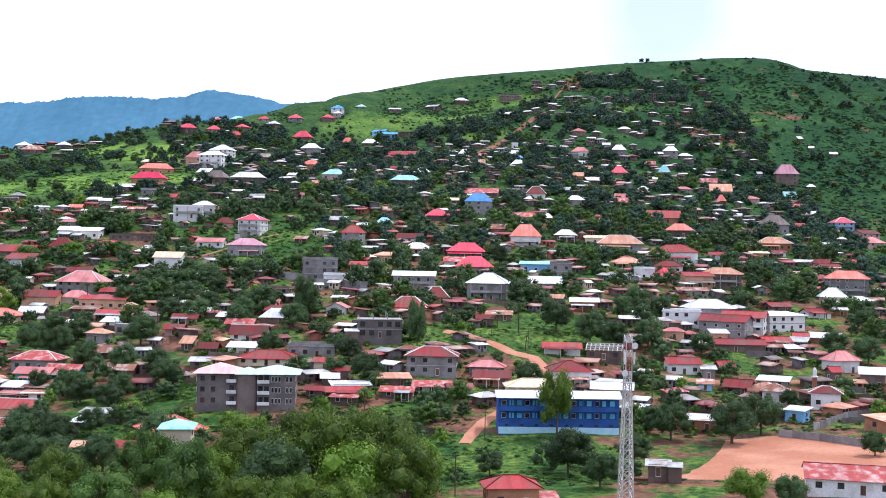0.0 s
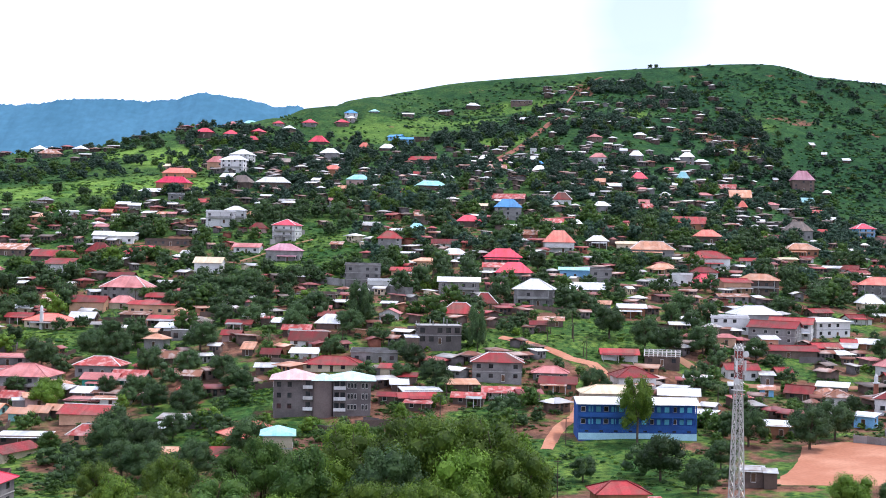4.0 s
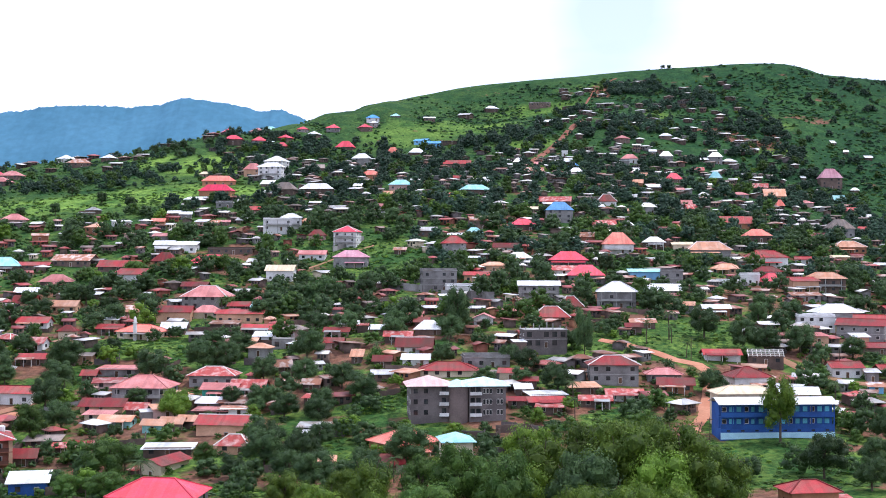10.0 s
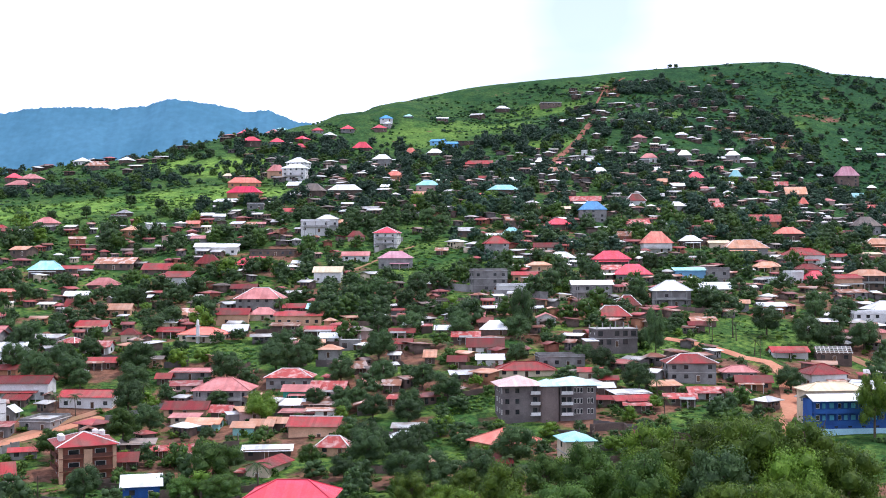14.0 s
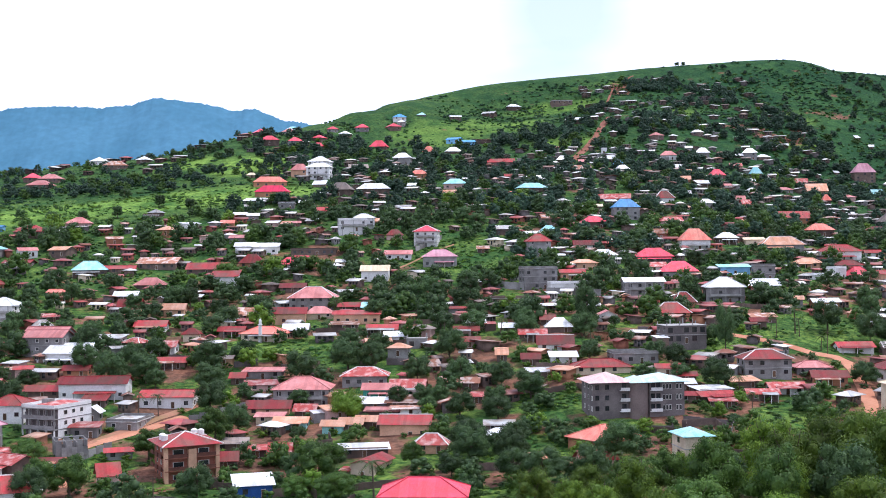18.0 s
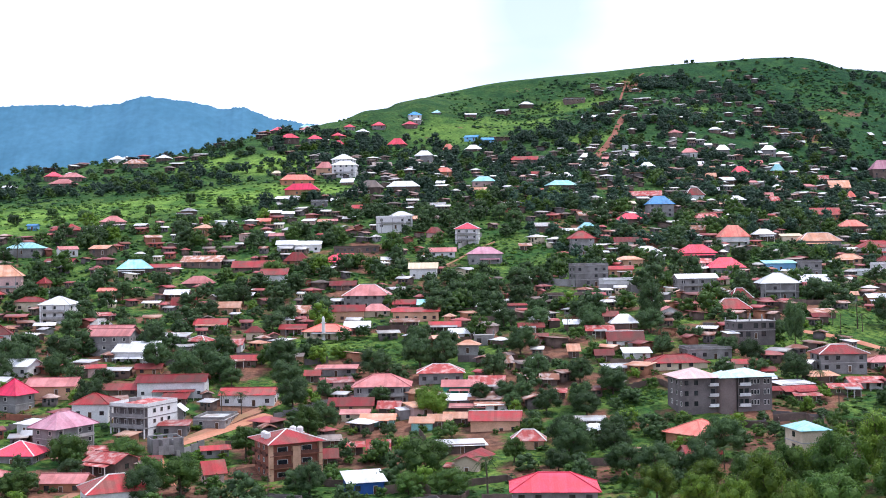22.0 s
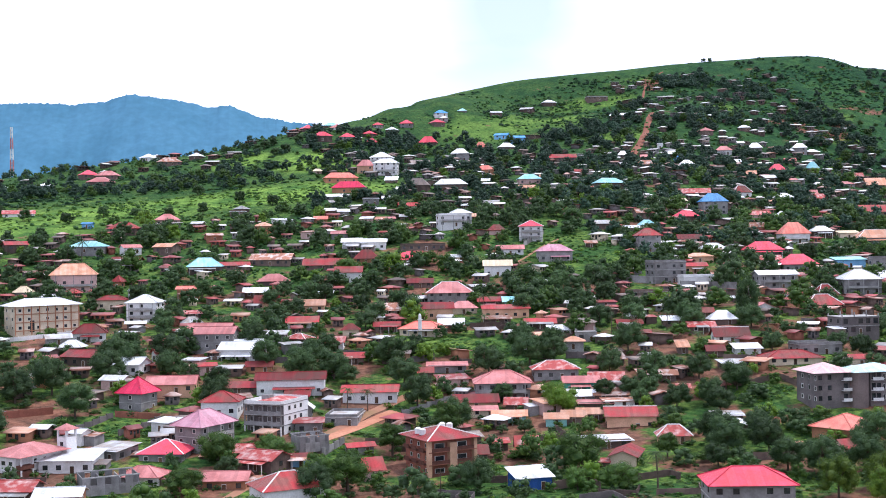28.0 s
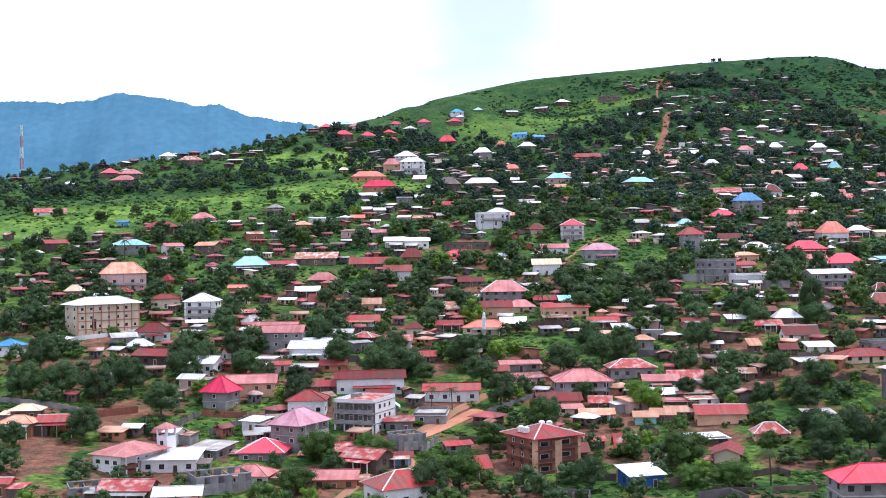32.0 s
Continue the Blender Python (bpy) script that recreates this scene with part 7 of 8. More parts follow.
def cream_hall():
    """The long cream three-storey hall with brown pilasters, floor lines and a pale forecourt."""
    w, d = 24.0, 11.0
    ob = house(-303.0, 465.5, w, d, 3, "hip", "W", "y", 33, storey=3.15, caps="r", over=1.2, annexes=False, rise=2.4, balconies=False, band=False)
    brown = WALLS["o"]
    for i in range(9):
        u = -w / 2 + i * w / 8
        part("pilaster", boxes("pilaster", brown, (u - 0.2, u + 0.2, -d / 2 - 0.14, -d / 2 - 0.02, -1.0, 9.5)), ob, "brown pilaster")
    for f in range(4):
        z = 0.4 + f * 3.0
        part("floor_line", boxes("floor_line", brown, (-w / 2 - 0.02, w / 2 + 0.02, -d / 2 - 0.21, -d / 2 - 0.145, z, z + 0.3)), ob, "brown floor line")
    part("entrance", boxes("entrance", GLASS, (-6.6, -5.0, -d / 2 - 0.12, -d / 2 - 0.03, 0.0, 4.2)), ob, "tall dark entrance opening")
    ob["label"] = "long cream three-storey hall with brown pilasters"


cream_hall()


def villa():
    """The white villa with a rose roof and a square look-out tower."""
    ob = building("villa", -276.2, 314.0, -5.8, -37.0, "white two-storey villa with rose roof and look-out tower", "villa")
    part("wall", boxes("wall", WHITE, (-4.6, 4.6, -7.5, 7.0, -2, 6.2)), ob)
    part("porch_wall", boxes("porch_wall", BROWN_RAIL, (4.6, 6.2, -7.3, -3.6, -2, 2.6)), ob)
    part("balcony", boxes("balcony", BROWN_RAIL, (4.62, 6.4, -7.45, -3.4, 2.9, 3.9)), ob, "brown balcony front")
    for px, py in ((6.2, -7.2), (6.2, -3.7)):
        part("porch_post", boxes("porch_post", WHITE, (px - 0.15, px + 0.15, py - 0.15, py + 0.15, -2, 6.1)), ob)
    part("roof", roof_mesh("hip", 11.0, 14.6, 2.2, 0.9, ROOFS["A"]), ob, "rose sheet roof", at=pose(0.7, -0.2, 6.2))
    part("tower_wall", boxes("tower_wall", WHITE, (3.0, 6.4, 7.0, 10.4, -2, 8.9)), ob)
    for px, py in ((3.2, 7.2), (6.2, 7.2), (6.2, 10.2), (3.2, 10.2)):
        part("tower_post", boxes("tower_post", WHITE, (px - 0.2, px + 0.2, py - 0.2, py + 0.2, 8.9, 10.9)), ob)
    part("tower_roof", roof_mesh("hip", 3.6, 3.6, 1.3, 0.5, ROOFS["A"]), ob, "rose pyramid roof", at=pose(4.7, 8.7, 10.95))
    for z in (1.4, 4.3):
        put_windows(ob, [(-2.8, z), (0.2, z), (2.8, z)], w=1.6, h=1.1, off=7.5)
        put_windows(ob, [(-1.5, z), (1.5, z), (4.5, z)], w=1.0, h=1.3, face=90, off=4.6)
    put_windows(ob, [(4.7, 7.2)], WINDOW_BARE, 1.0, 1.0, off=-7.0)
    TAKEN.append((-276.2, 314, 10))


villa()


def mast():
    """The lattice telecom mast: four tapering legs, crossed braces, a platform and aerials."""
    ob = building("lattice_mast", 34.3, 223.5, -4.5, 12.0, "grey steel lattice telecom mast with aerials", "mast")
    base, top, zt = 1.3, 0.58, 27.5
    width = lambda z: base + (top - base) * min(z / zt, 1.0)  # noqa: E731
    corners = ((-1, -1), (1, -1), (1, 1), (-1, 1))
    for cx, cy in corners:
        verts, faces = [], []
        bar_geo((cx * base, cy * base, -1), (cx * top, cy * top, zt), 0.09, verts, faces)
        bar_geo((cx * top, cy * top, zt), (cx * top, cy * top, 36.0), 0.07, verts, faces)
        part("leg", mesh_of("leg", verts, faces, [STEEL]), ob)
    z = 0.0
    red = ROOFS["R"]
    while z < 35.5:
        step = 1.9 if z < zt else 1.3
        a, b = width(z), width(min(z + step, 60))
        for i in range(4):
            (x0, y0), (x1, y1) = corners[i], corners[(i + 1) % 4]
            for p, q in (((x0 * a, y0 * a, z), (x1 * b, y1 * b, z + step)), ((x1 * a, y1 * a, z), (x0 * b, y0 * b, z + step)), ((x0 * a, y0 * a, z), (x1 * a, y1 * a, z))):
                verts, faces = [], []
                bar_geo(p, q, 0.045, verts, faces)
                part("brace", mesh_of("brace", verts, faces, [red if z > zt and int(z) % 2 else STEEL]), ob)
        z += step
    part("platform", boxes("platform", STEEL, (-1.0, 1.0, -1.0, 1.0, zt, zt + 0.12)), ob)
    for i, (px, py) in enumerate(((-0.9, -0.9), (0.9, -0.9), (0.0, 1.1))):
        part("panel_aerial", boxes("panel_aerial", WHITE, (px - 0.16, px + 0.16, py - 0.1, py + 0.1, 31.0, 33.2)), ob, "white panel aerial")
    for px, zz in ((0.95, 34.4), (-0.9, 29.4)):
        verts, faces = [], []
        tube(verts, faces, [(0, 0, 0), (0, -0.15, 0), (0, -0.32, 0)], [0.15, 0.5, 0.62], 12)
        part("dish_aerial", mesh_of("dish_aerial", verts, faces, [WHITE]), ob, "white dish aerial", at=pose(px, -0.7, zz))


mast()


def far_mast():
    ob = building("lattice_mast", -467.0, 1150.0, 86.0, 0.0, "slim red and white mast behind the ridge", "mast")
    c = ((-1, -1), (1, -1), (1, 1), (-1, 1))

    def bar(name, a, b, thick, mat):
        verts, faces = [], []
        bar_geo(a, b, thick, verts, faces)
        part(name, mesh_of(name, verts, faces, [mat]), ob)

    for i in range(8):
        a = 2.0 - 0.16 * i
        # faded rose stands in for the red, painting how haze pales it
        mat = WHITE if i % 2 else ROOFS["A"]
        for k in range(4):
            (x0, y0), (x1, y1) = c[k], c[(k + 1) % 4]
            bar("leg", (x0 * a, y0 * a, i * 10), (x0 * (a - 0.16), y0 * (a - 0.16), i * 10 + 10), 0.2, mat)
            bar("brace", (x0 * a, y0 * a, i * 10), (x1 * a, y1 * a, i * 10 + 5), 0.13, mat)
            bar("brace", (x1 * a, y1 * a, i * 10 + 5), (x0 * a, y0 * a, i * 10 + 10), 0.13, mat)


far_mast()


def minaret(x, y, z, h, top, label):
    """A slim prayer tower: shaft, gallery and domed cap."""
    ob = building("minaret", x, y, z, 0, label, "minaret")
    verts, faces = [], []
    tube(verts, faces, [(0, 0, -1), (0, 0, h * 0.55), (0, 0, h * 0.7)], [0.75, 0.7, 0.68], 8)
    part("shaft", mesh_of("shaft", verts, faces, [top]), ob)
    verts, faces = [], []
    tube(verts, faces, [(0, 0, h * 0.7), (0, 0, h * 0.72), (0, 0, h * 0.74)], [0.68, 1.0, 1.0], 8)
    part("gallery", mesh_of("gallery", verts, faces, [WHITE]), ob)
    verts, faces = [], []
    tube(verts, faces, [(0, 0, h * 0.74), (0, 0, h * 0.9), (0, 0, h * 0.95), (0, 0, h)], [0.55, 0.55, 0.4, 0.05], 8)
    part("cap", mesh_of("cap", verts, faces, [WHITE]), ob)


minaret(107.8, 351.0, 4.7, 10.1, WALLS['r'], 'white minaret on a brown shaft beside the mosque')
minaret(-163.9, 441.2, 17.2, 8.6, WHITE, 'slim cream prayer tower above a red roof')


def boundary_wall(spine, height, mat, label, gate=None):
    """A block wall along a line, one panel for every few metres, stepping with the ground."""
    ob = new("boundary_wall")
    x0, y0 = spine[0]
    ob.matrix_basis = pose(x0, y0, float(ground_z(x0, y0)))
    z0 = float(ground_z(x0, y0))
    for (ax, ay), (bx, by) in zip(spine, spine[1:]):
        n = max(1, round(math.hypot(bx - ax, by - ay) / 3.5))
        turn = math.degrees(math.atan2(by - ay, bx - ax))
        for k in range(n):
            px, py = ax + (bx - ax) * (k + 0.5) / n, ay + (by - ay) * (k + 0.5) / n
            ln = math.hypot(bx - ax, by - ay) / n
            z = float(ground_z(px, py)) - z0
            part("wall_panel", boxes("wall_panel", mat, (-ln / 2, ln / 2, -0.12, 0.12, -0.8, height), (-ln / 2, -ln / 2 + 0.3, -0.18, 0.18, -0.8, height + 0.15)), ob, at=pose(px - x0, py - y0, z, 0, 0, turn))
    return tagged(ob, label, "wall")


boundary_wall([(84.4, 303.0), (92.4, 296.0), (103.1, 281.0)], 2, WALLS['c'], 'grey block wall along the playing field')
boundary_wall([(95.2, 310.0), (109.2, 326.0), (121.3, 331.0)], 1.8, WALLS['c'], 'grey block wall round a plot')
boundary_wall([(-319.5, 372.1), (-304.3, 367.0), (-290.3, 358.0)], 1.5, WALLS['c'], 'low dark wall along the earth lane')
boundary_wall([(-208.8, 333.8), (-202.1, 317.7), (-196.1, 329.0)], 2, WALLS['c'], 'grey block wall of an open yard')
boundary_wall([(-130.2, 350.5), (-117.0, 349.8)], 1.2, WALLS['e'], 'grey garden wall')
boundary_wall([(-271.5, 341.5), (-266.0, 349.5), (-261.5, 357.5)], 1.6, WALLS['e'], 'dark mossy block wall round a garden')
boundary_wall([(-257.5, 339.5), (-252.0, 346.0), (-247.5, 354.0)], 1.6, WALLS['e'], 'dark mossy block wall of the garden')
boundary_wall([(-261.0, 358.0), (-247.8, 354.6)], 1.8, WALLS['r'], 'brown block wall behind the garden')
boundary_wall([(-297.0, 354.5), (-279.0, 361.5)], 2.0, WALLS['r'], 'brown block wall with a red coping')
boundary_wall([(-119.0, 399.0), (-105.0, 393.5)], 2.2, WALLS['e'], 'dark burnt block wall of a bare plot')
boundary_wall([(-322.0, 446.0), (-308.0, 449.0), (-296.0, 456.0), (-284.0, 465.0)], 1.4, WALLS['w'], 'pale plastered wall of the hall forecourt')
boundary_wall([(-178.4, 353.4), (-164.7, 365.0), (-154.0, 371.0)], 1.5, WALLS['c'], 'grey plot wall behind the trees')
boundary_wall([(-74.5, 513.0), (-57.8, 502.0)], 3, WALLS['c'], 'grey retaining wall on the slope')
boundary_wall([(-50.4, 488.0), (-29.5, 479.0)], 3.5, WALLS['c'], 'dark retaining wall under the white house')
boundary_wall([(-99.2, 579.0), (-85.0, 601.0)], 2.5, WALLS['c'], 'white garden wall beside the tall house')


def pole(x, y, h):
    ob = building("utility_pole", x, y, float(ground_z(x, y)), 10, "tall weathered wooden utility pole", "utility pole")
    verts, faces = [], []
    tube(verts, faces, [(0, 0, -0.8), (0, 0, h)], [0.14, 0.09], 7)
    part("post", mesh_of("post", verts, faces, [BARK]), ob)
    part("cross_arm", boxes("cross_arm", BARK, (-0.8, 0.8, -0.06, 0.06, h - 0.7, h - 0.55)), ob)


pole(-2.6, 250.6, 7.0)
pole(11.1, 299.3, 7.0)
pole(3.3, 246.0, 9.0)
pole(27.6, 386.9, 8.0)
pole(74.1, 380.0, 8.0)
pole(-97.9, 419.1, 7.0)
pole(-176.2, 273.8, 7.0)
pole(16.7, 405.0, 7.0)


def shell(x, y, w, d, z, turn, label):
    """An unfinished block shell with no roof: four thin walls with openings, inner walls and a ring beam."""
    ob = building("unfinished_house", x, y, z, turn, label, "unfinished house")
    grey = WALLS["c"]
    t = 0.2
    n = max(2, round(w / 3))
    for sy in (-1, 1):
        yy = sy * d / 2
        for i in range(n):
            a = -w / 2 + i * w / n
            b = a + w / n
            part("wall_pier", boxes("wall_pier", grey, (a, a + w / n * 0.55, yy - t / 2, yy + t / 2, -1.5, 2.6)), ob)
            part("wall_sill", boxes("wall_sill", grey, (a + w / n * 0.55, b, yy - t / 2, yy + t / 2, -1.5, 0.9)), ob)
        part("ring_beam", boxes("ring_beam", CONCRETE, (-w / 2 - 0.1, w / 2 + 0.1, yy - 0.16, yy + 0.16, 2.6, 2.85)), ob)
    for k in range(4):
        px = -w / 2 + t / 2 + k * (w - t) / 3
        part("cross_wall", boxes("cross_wall", grey, (px - t / 2, px + t / 2, -d / 2 + t, d / 2 - t, -1.5, 2.2 if k % 3 else 2.6)), ob)
    TAKEN.append((x, y, w / 2))


shell(-252.8, 290.3, 12.9, 9.0, -4.5, 18, 'roofless grey block shell of a house')
shell(-280.7, 286.1, 11.0, 8.0, -5.2, 14, 'roofless grey block shell with open bays')
shell(-205.4, 321.2, 8.1, 7.0, -1.6, 20, 'roofless grey walls round a yard')


def truss_house():
    """A cottage whose new roof is still an open timber frame."""
    ob = house(52.0, 387.0, 11.0, 8.0, 1, "shed", "G", "d", -12, rise=0.3, annexes=False)
    for child in list(ob.children):
        if child.name.startswith(("roof", "fascia")):
            bpy.data.objects.remove(child)
    for i in range(9):
        verts, faces = [], []
        u = -5.6 + i * 1.4
        for sgn in (-1, 1):
            bar_geo((u, sgn * 4.8, 2.9), (u, 0, 4.7), 0.1, verts, faces)
        part("rafter", mesh_of("rafter", verts, faces, [FRAME]), ob, "bare timber rafter")
    for i in range(7):
        v = -4.5 + i * 1.5
        verts, faces = [], []
        z = 4.85 - abs(v) * 0.375
        bar_geo((-5.8, v, z), (5.8, v, z), 0.08, verts, faces)
        part("purlin", mesh_of("purlin", verts, faces, [FRAME]), ob)
    ob["label"] = "single-storey cottage with an open timber roof frame"


truss_house()

CAR_WHITE = material("car_white_paint", (0.75, 0.75, 0.76), (0.68, 0.68, 0.69), 0.5, 0.25)
TYRE = material("tyre_rubber", (0.02, 0.02, 0.02), (0.03, 0.03, 0.03), 2.0, 0.9)


def car(x, y, turn, paint, label, van=False):
    """A parked car: body with bonnet and cabin, window band, four wheels and lamps."""
    ob = new("van" if van else "car")
    ob.matrix_basis = pose(x, y, float(ground_z(x, y)) + unevenness(x, y) + 0.15, 0, 0, turn)
    high, nose = (1.95, 1.3) if van else (1.45, 0.85)
    side = [(-2.1, 0.3), (2.1, 0.3), (2.15, 0.6), (2.05, nose), (1.35, nose + 0.08), (0.75 if not van else 1.2, high), (-1.3 if not van else -2.0, high), (-1.9 if not van else -2.1, nose + 0.05), (-2.15, 0.7)]
    verts = [(a, -0.82 + 0.12 * (b > nose), b) for a, b in side] + [(a, 0.82 - 0.12 * (b > nose), b) for a, b in side]
    n = len(side)
    faces = [tuple(range(n)), tuple(range(2 * n - 1, n - 1, -1))] + [(i, i + n, (i + 1) % n + n, (i + 1) % n) for i in range(n)]
    part("body", mesh_of("body", verts, faces, [paint]), ob)
    for s in (-1, 1):
        part("side_window", boxes("side_window", GLASS, (-1.5, 0.85, min(s * 0.69, s * 0.78), max(s * 0.69, s * 0.78), nose + 0.08, high - 0.1)), ob)
        part("headlight", boxes("headlight", FRAME, (2.08, 2.17, s * 0.55 - 0.16, s * 0.55 + 0.16, 0.55, 0.72)), ob)
        for u in (-1.3, 1.35):
            verts, faces = [], []
            tube(verts, faces, [(u, s * 0.66, 0.3), (u, s * 0.86, 0.3)], [0.32, 0.32], 12)
            part("wheel", mesh_of("wheel", verts, faces, [TYRE]), ob)
    return tagged(ob, label, "van" if van else "car")


car(77.8, 381, 20, CAR_WHITE, "white van parked on a red earth lane", True)
car(-129.8, 534.6, -15, CAR_WHITE, "white car parked beside a hillside house")

# ---- more small houses and trees over the slope ----
OPEN = [(-366, 668, 44, 30), (-318, 702, 50, 26), (-168, 425, 15, 10), (-141, 415, 11, 9), (-258, 346, 13, 8), (-286, 356, 13, 9), (34, 416, 22, 24), (8, 280, 20, 16), (85, 277, 48, 30), (-267, 707, 62, 42), (-195, 738, 62, 30), (-78, 562, 26, 36), (-12, 400, 14, 14), (-205, 330, 8, 14), (-150, 430, 14, 8)]
rng = random.Random(12)


def free(x, y, r):
    return all((x - a) ** 2 + (y - b) ** 2 > (r + c) ** 2 for a, b, c in TAKEN) and all((x - a) ** 2 + (y - b) ** 2 > (r + c) ** 2 for a, b, c in ROAD_SPOTS)


def hides(x, y, s):
    """Whether a tree would stand before the front of a larger house."""
    return any(c > 4.4 and 0 < b - y < c + s * 1.7 and abs(x - a) < c * 0.75 for a, b, c in TAKEN)


def is_open(x, y):
    return any(((x - a) / c) ** 2 + ((y - b) / d) ** 2 < 1 for a, b, c, d in OPEN)


def fill_houses(count, x0, x1, y0, y1, walls, roofs, size):
    made = 0
    for _ in range(count * 12):
        if made >= count:
            break
        x, y = rng.uniform(x0, x1), rng.uniform(y0, y1)
        w = rng.uniform(*size)
        if is_open(x, y) or not free(x, y, w * 0.55):
            continue
        house(x, y, w, w * rng.uniform(0.6, 0.85), rng.choice((0.8, 0.85, 1)), rng.choice(("gable", "gable", "shed", "hip")), rng.choice(roofs), rng.choice(walls), rng.uniform(-35, 30), detail=0)
        made += 1


fill_houses(20, -300, 128, 345, 470, "dddcckyp", "RRUXUOWZGA", (4.5, 8.5))

# the grove: places, sizes, kinds
GROVE = [(-58, 250.5, 1.0, 4), (-51, 251.5, 0.85, 5), (-74, 234, 1.32, 4), (-64, 228, 1.44, 2), (-56, 240, 1.44, 1), (-47, 228, 1.5, 1), (-39, 241, 1.62, 4), (-32, 231, 1.8, 0), (-23, 240, 1.86, 5), (-16, 230, 1.81, 3), (-10, 240, 1.81, 4), (-6, 228, 1.47, 5), (-28, 247, 1.69, 5), (-16, 251, 1.75, 5), (-40, 252, 1.56, 4), (-52, 250, 1.32, 2), (-63, 249, 1.14, 1), (-74, 246, 1.02, 1), (-82, 228, 1.08, 4), (-68, 216, 1.08, 3), (-60, 210, 1.02, 5), (-50, 216, 1.2, 3), (-42, 212, 1.14, 3), (-34, 217, 1.32, 5), (-25, 214, 1.3, 5), (-17, 217, 1.24, 5), (-10, 214, 1.02, 4), (-20, 205, 1.02, 2), (-30, 205, 0.96, 1), (-46, 203, 0.96, 3), (-57, 202, 0.96, 4), (-72, 222, 1.08, 5), (-44, 234, 1.44, 5), (-4, 248, 1.24, 3), (-86, 240, 0.96, 4), (-92, 250, 0.96, 5), (-80, 254, 0.9, 5)]
for x, y, s, k in GROVE:
    tall = plant(NEAR_TREES[k], x, y, s, rng.uniform(0, 360), 0.6)
    tall.scale = (s * 0.86, s * 0.86, s * rng.uniform(0.92, 1.12))
    TAKEN.append((x, y, 3 * s))
slim = plant(NEAR_TREES[4], 28.6, 297.5, 1.0, 40)
slim.scale = (0.95, 0.95, 1.6)
TAKEN.append((28.6, 297.5, 3))


def plant_rows(kind, rows):
    """Single trees: place and crown width."""
    for x, y, w in rows:
        if kind == "P":
            plant(PALMS[int(x) % 2], x, y, max(0.7, w / 6.5), x * 40 % 360)
        else:
            near = y < 430
            w = min(w, 11.5 if y < 430 else 9.5 if y < 640 else 7.5)
            pool = {"D": NEAR_TREES[:1] if near else FAR_TREES[:2], "M": NEAR_TREES[1:3] if near else FAR_TREES[2:3], "L": NEAR_TREES[3:4]}[kind]
            src = pool[int(x * 3 + y) % len(pool)]
            plant(src, x, y, w / (9.8 if near else 8.0), (x * 37 + y * 11) % 360, 0.3)
        TAKEN.append((x, y, w * 0.3))


plant_rows('D', [(66, 228, 6.7), (33, 249, 7.8), (28, 264, 10.5), (11, 265, 6.5), (-7, 266, 8.8), (-87, 270, 10.5), (-75, 271, 9.2), (98, 274, 6.1), (-93, 275, 9.3), (44, 275, 7.9), (-205, 277, 9.4), (-167, 279, 8.1), (-107, 284, 6.9), (-66, 286, 11.1), (-91, 292, 9.2), (-101, 294, 10.5), (71, 296, 11.7), (-136, 299, 7.2), (57, 300, 9.4), (-226, 301, 6.4), (-101, 301, 10.5), (-88, 307, 7.5), (81, 307, 10.4), (-307, 327, 7.8), (-90, 330, 8.8), (-146, 331, 4.8), (-290, 333, 9.4), (-121, 337, 4.9), (-100, 338, 8.5), (-90, 339, 8.3)])
plant_rows('D', [(-163, 340, 8.7), (98, 341, 5.3), (-109, 345, 6.1), (-78, 349, 10.0), (-21, 350, 9.8), (-105, 351, 6.7), (26, 353, 9.1), (-117, 355, 6.8), (-109, 355, 7.1), (-31, 356, 6.7), (-272, 357, 10.7), (-173, 360, 10.2), (-233, 363, 10.4), (-85, 363, 8.7), (-147, 363, 6.9), (-28, 370, 8.3), (-97, 371, 9.0), (-292, 372, 12.6), (-314, 375, 12.4), (-110, 376, 9.0), (-303, 378, 12.8), (-33, 378, 7.3), (-283, 380, 11.7), (-54, 381, 7.3), (-175, 382, 10.8), (-193, 385, 7.3), (-233, 387, 7.4), (-147, 388, 11.2), (-207, 389, 11.9), (-197, 391, 10.8)])
plant_rows('D', [(-268, 393, 11.4), (-124, 395, 9.5), (-38, 396, 5.7), (-249, 396, 9.5), (-132, 396, 13.3), (139, 396, 10.7), (-98, 397, 11.3), (-10, 397, 7.8), (85, 397, 8.3), (68, 400, 10.9), (56, 400, 10.5), (-178, 401, 11.4), (49, 402, 10.9), (-219, 404, 9.6), (-314, 405, 11.5), (131, 405, 9.9), (-262, 406, 9.8), (-203, 406, 9.6), (-122, 409, 9.5), (-50, 410, 10.0), (-269, 411, 11.4), (-170, 413, 6.0), (-132, 413, 10.1), (39, 415, 12.3), (-69, 415, 9.1), (-252, 415, 11.6), (-167, 422, 6.0), (-198, 422, 8.3), (-47, 423, 9.3), (-69, 424, 8.4)])
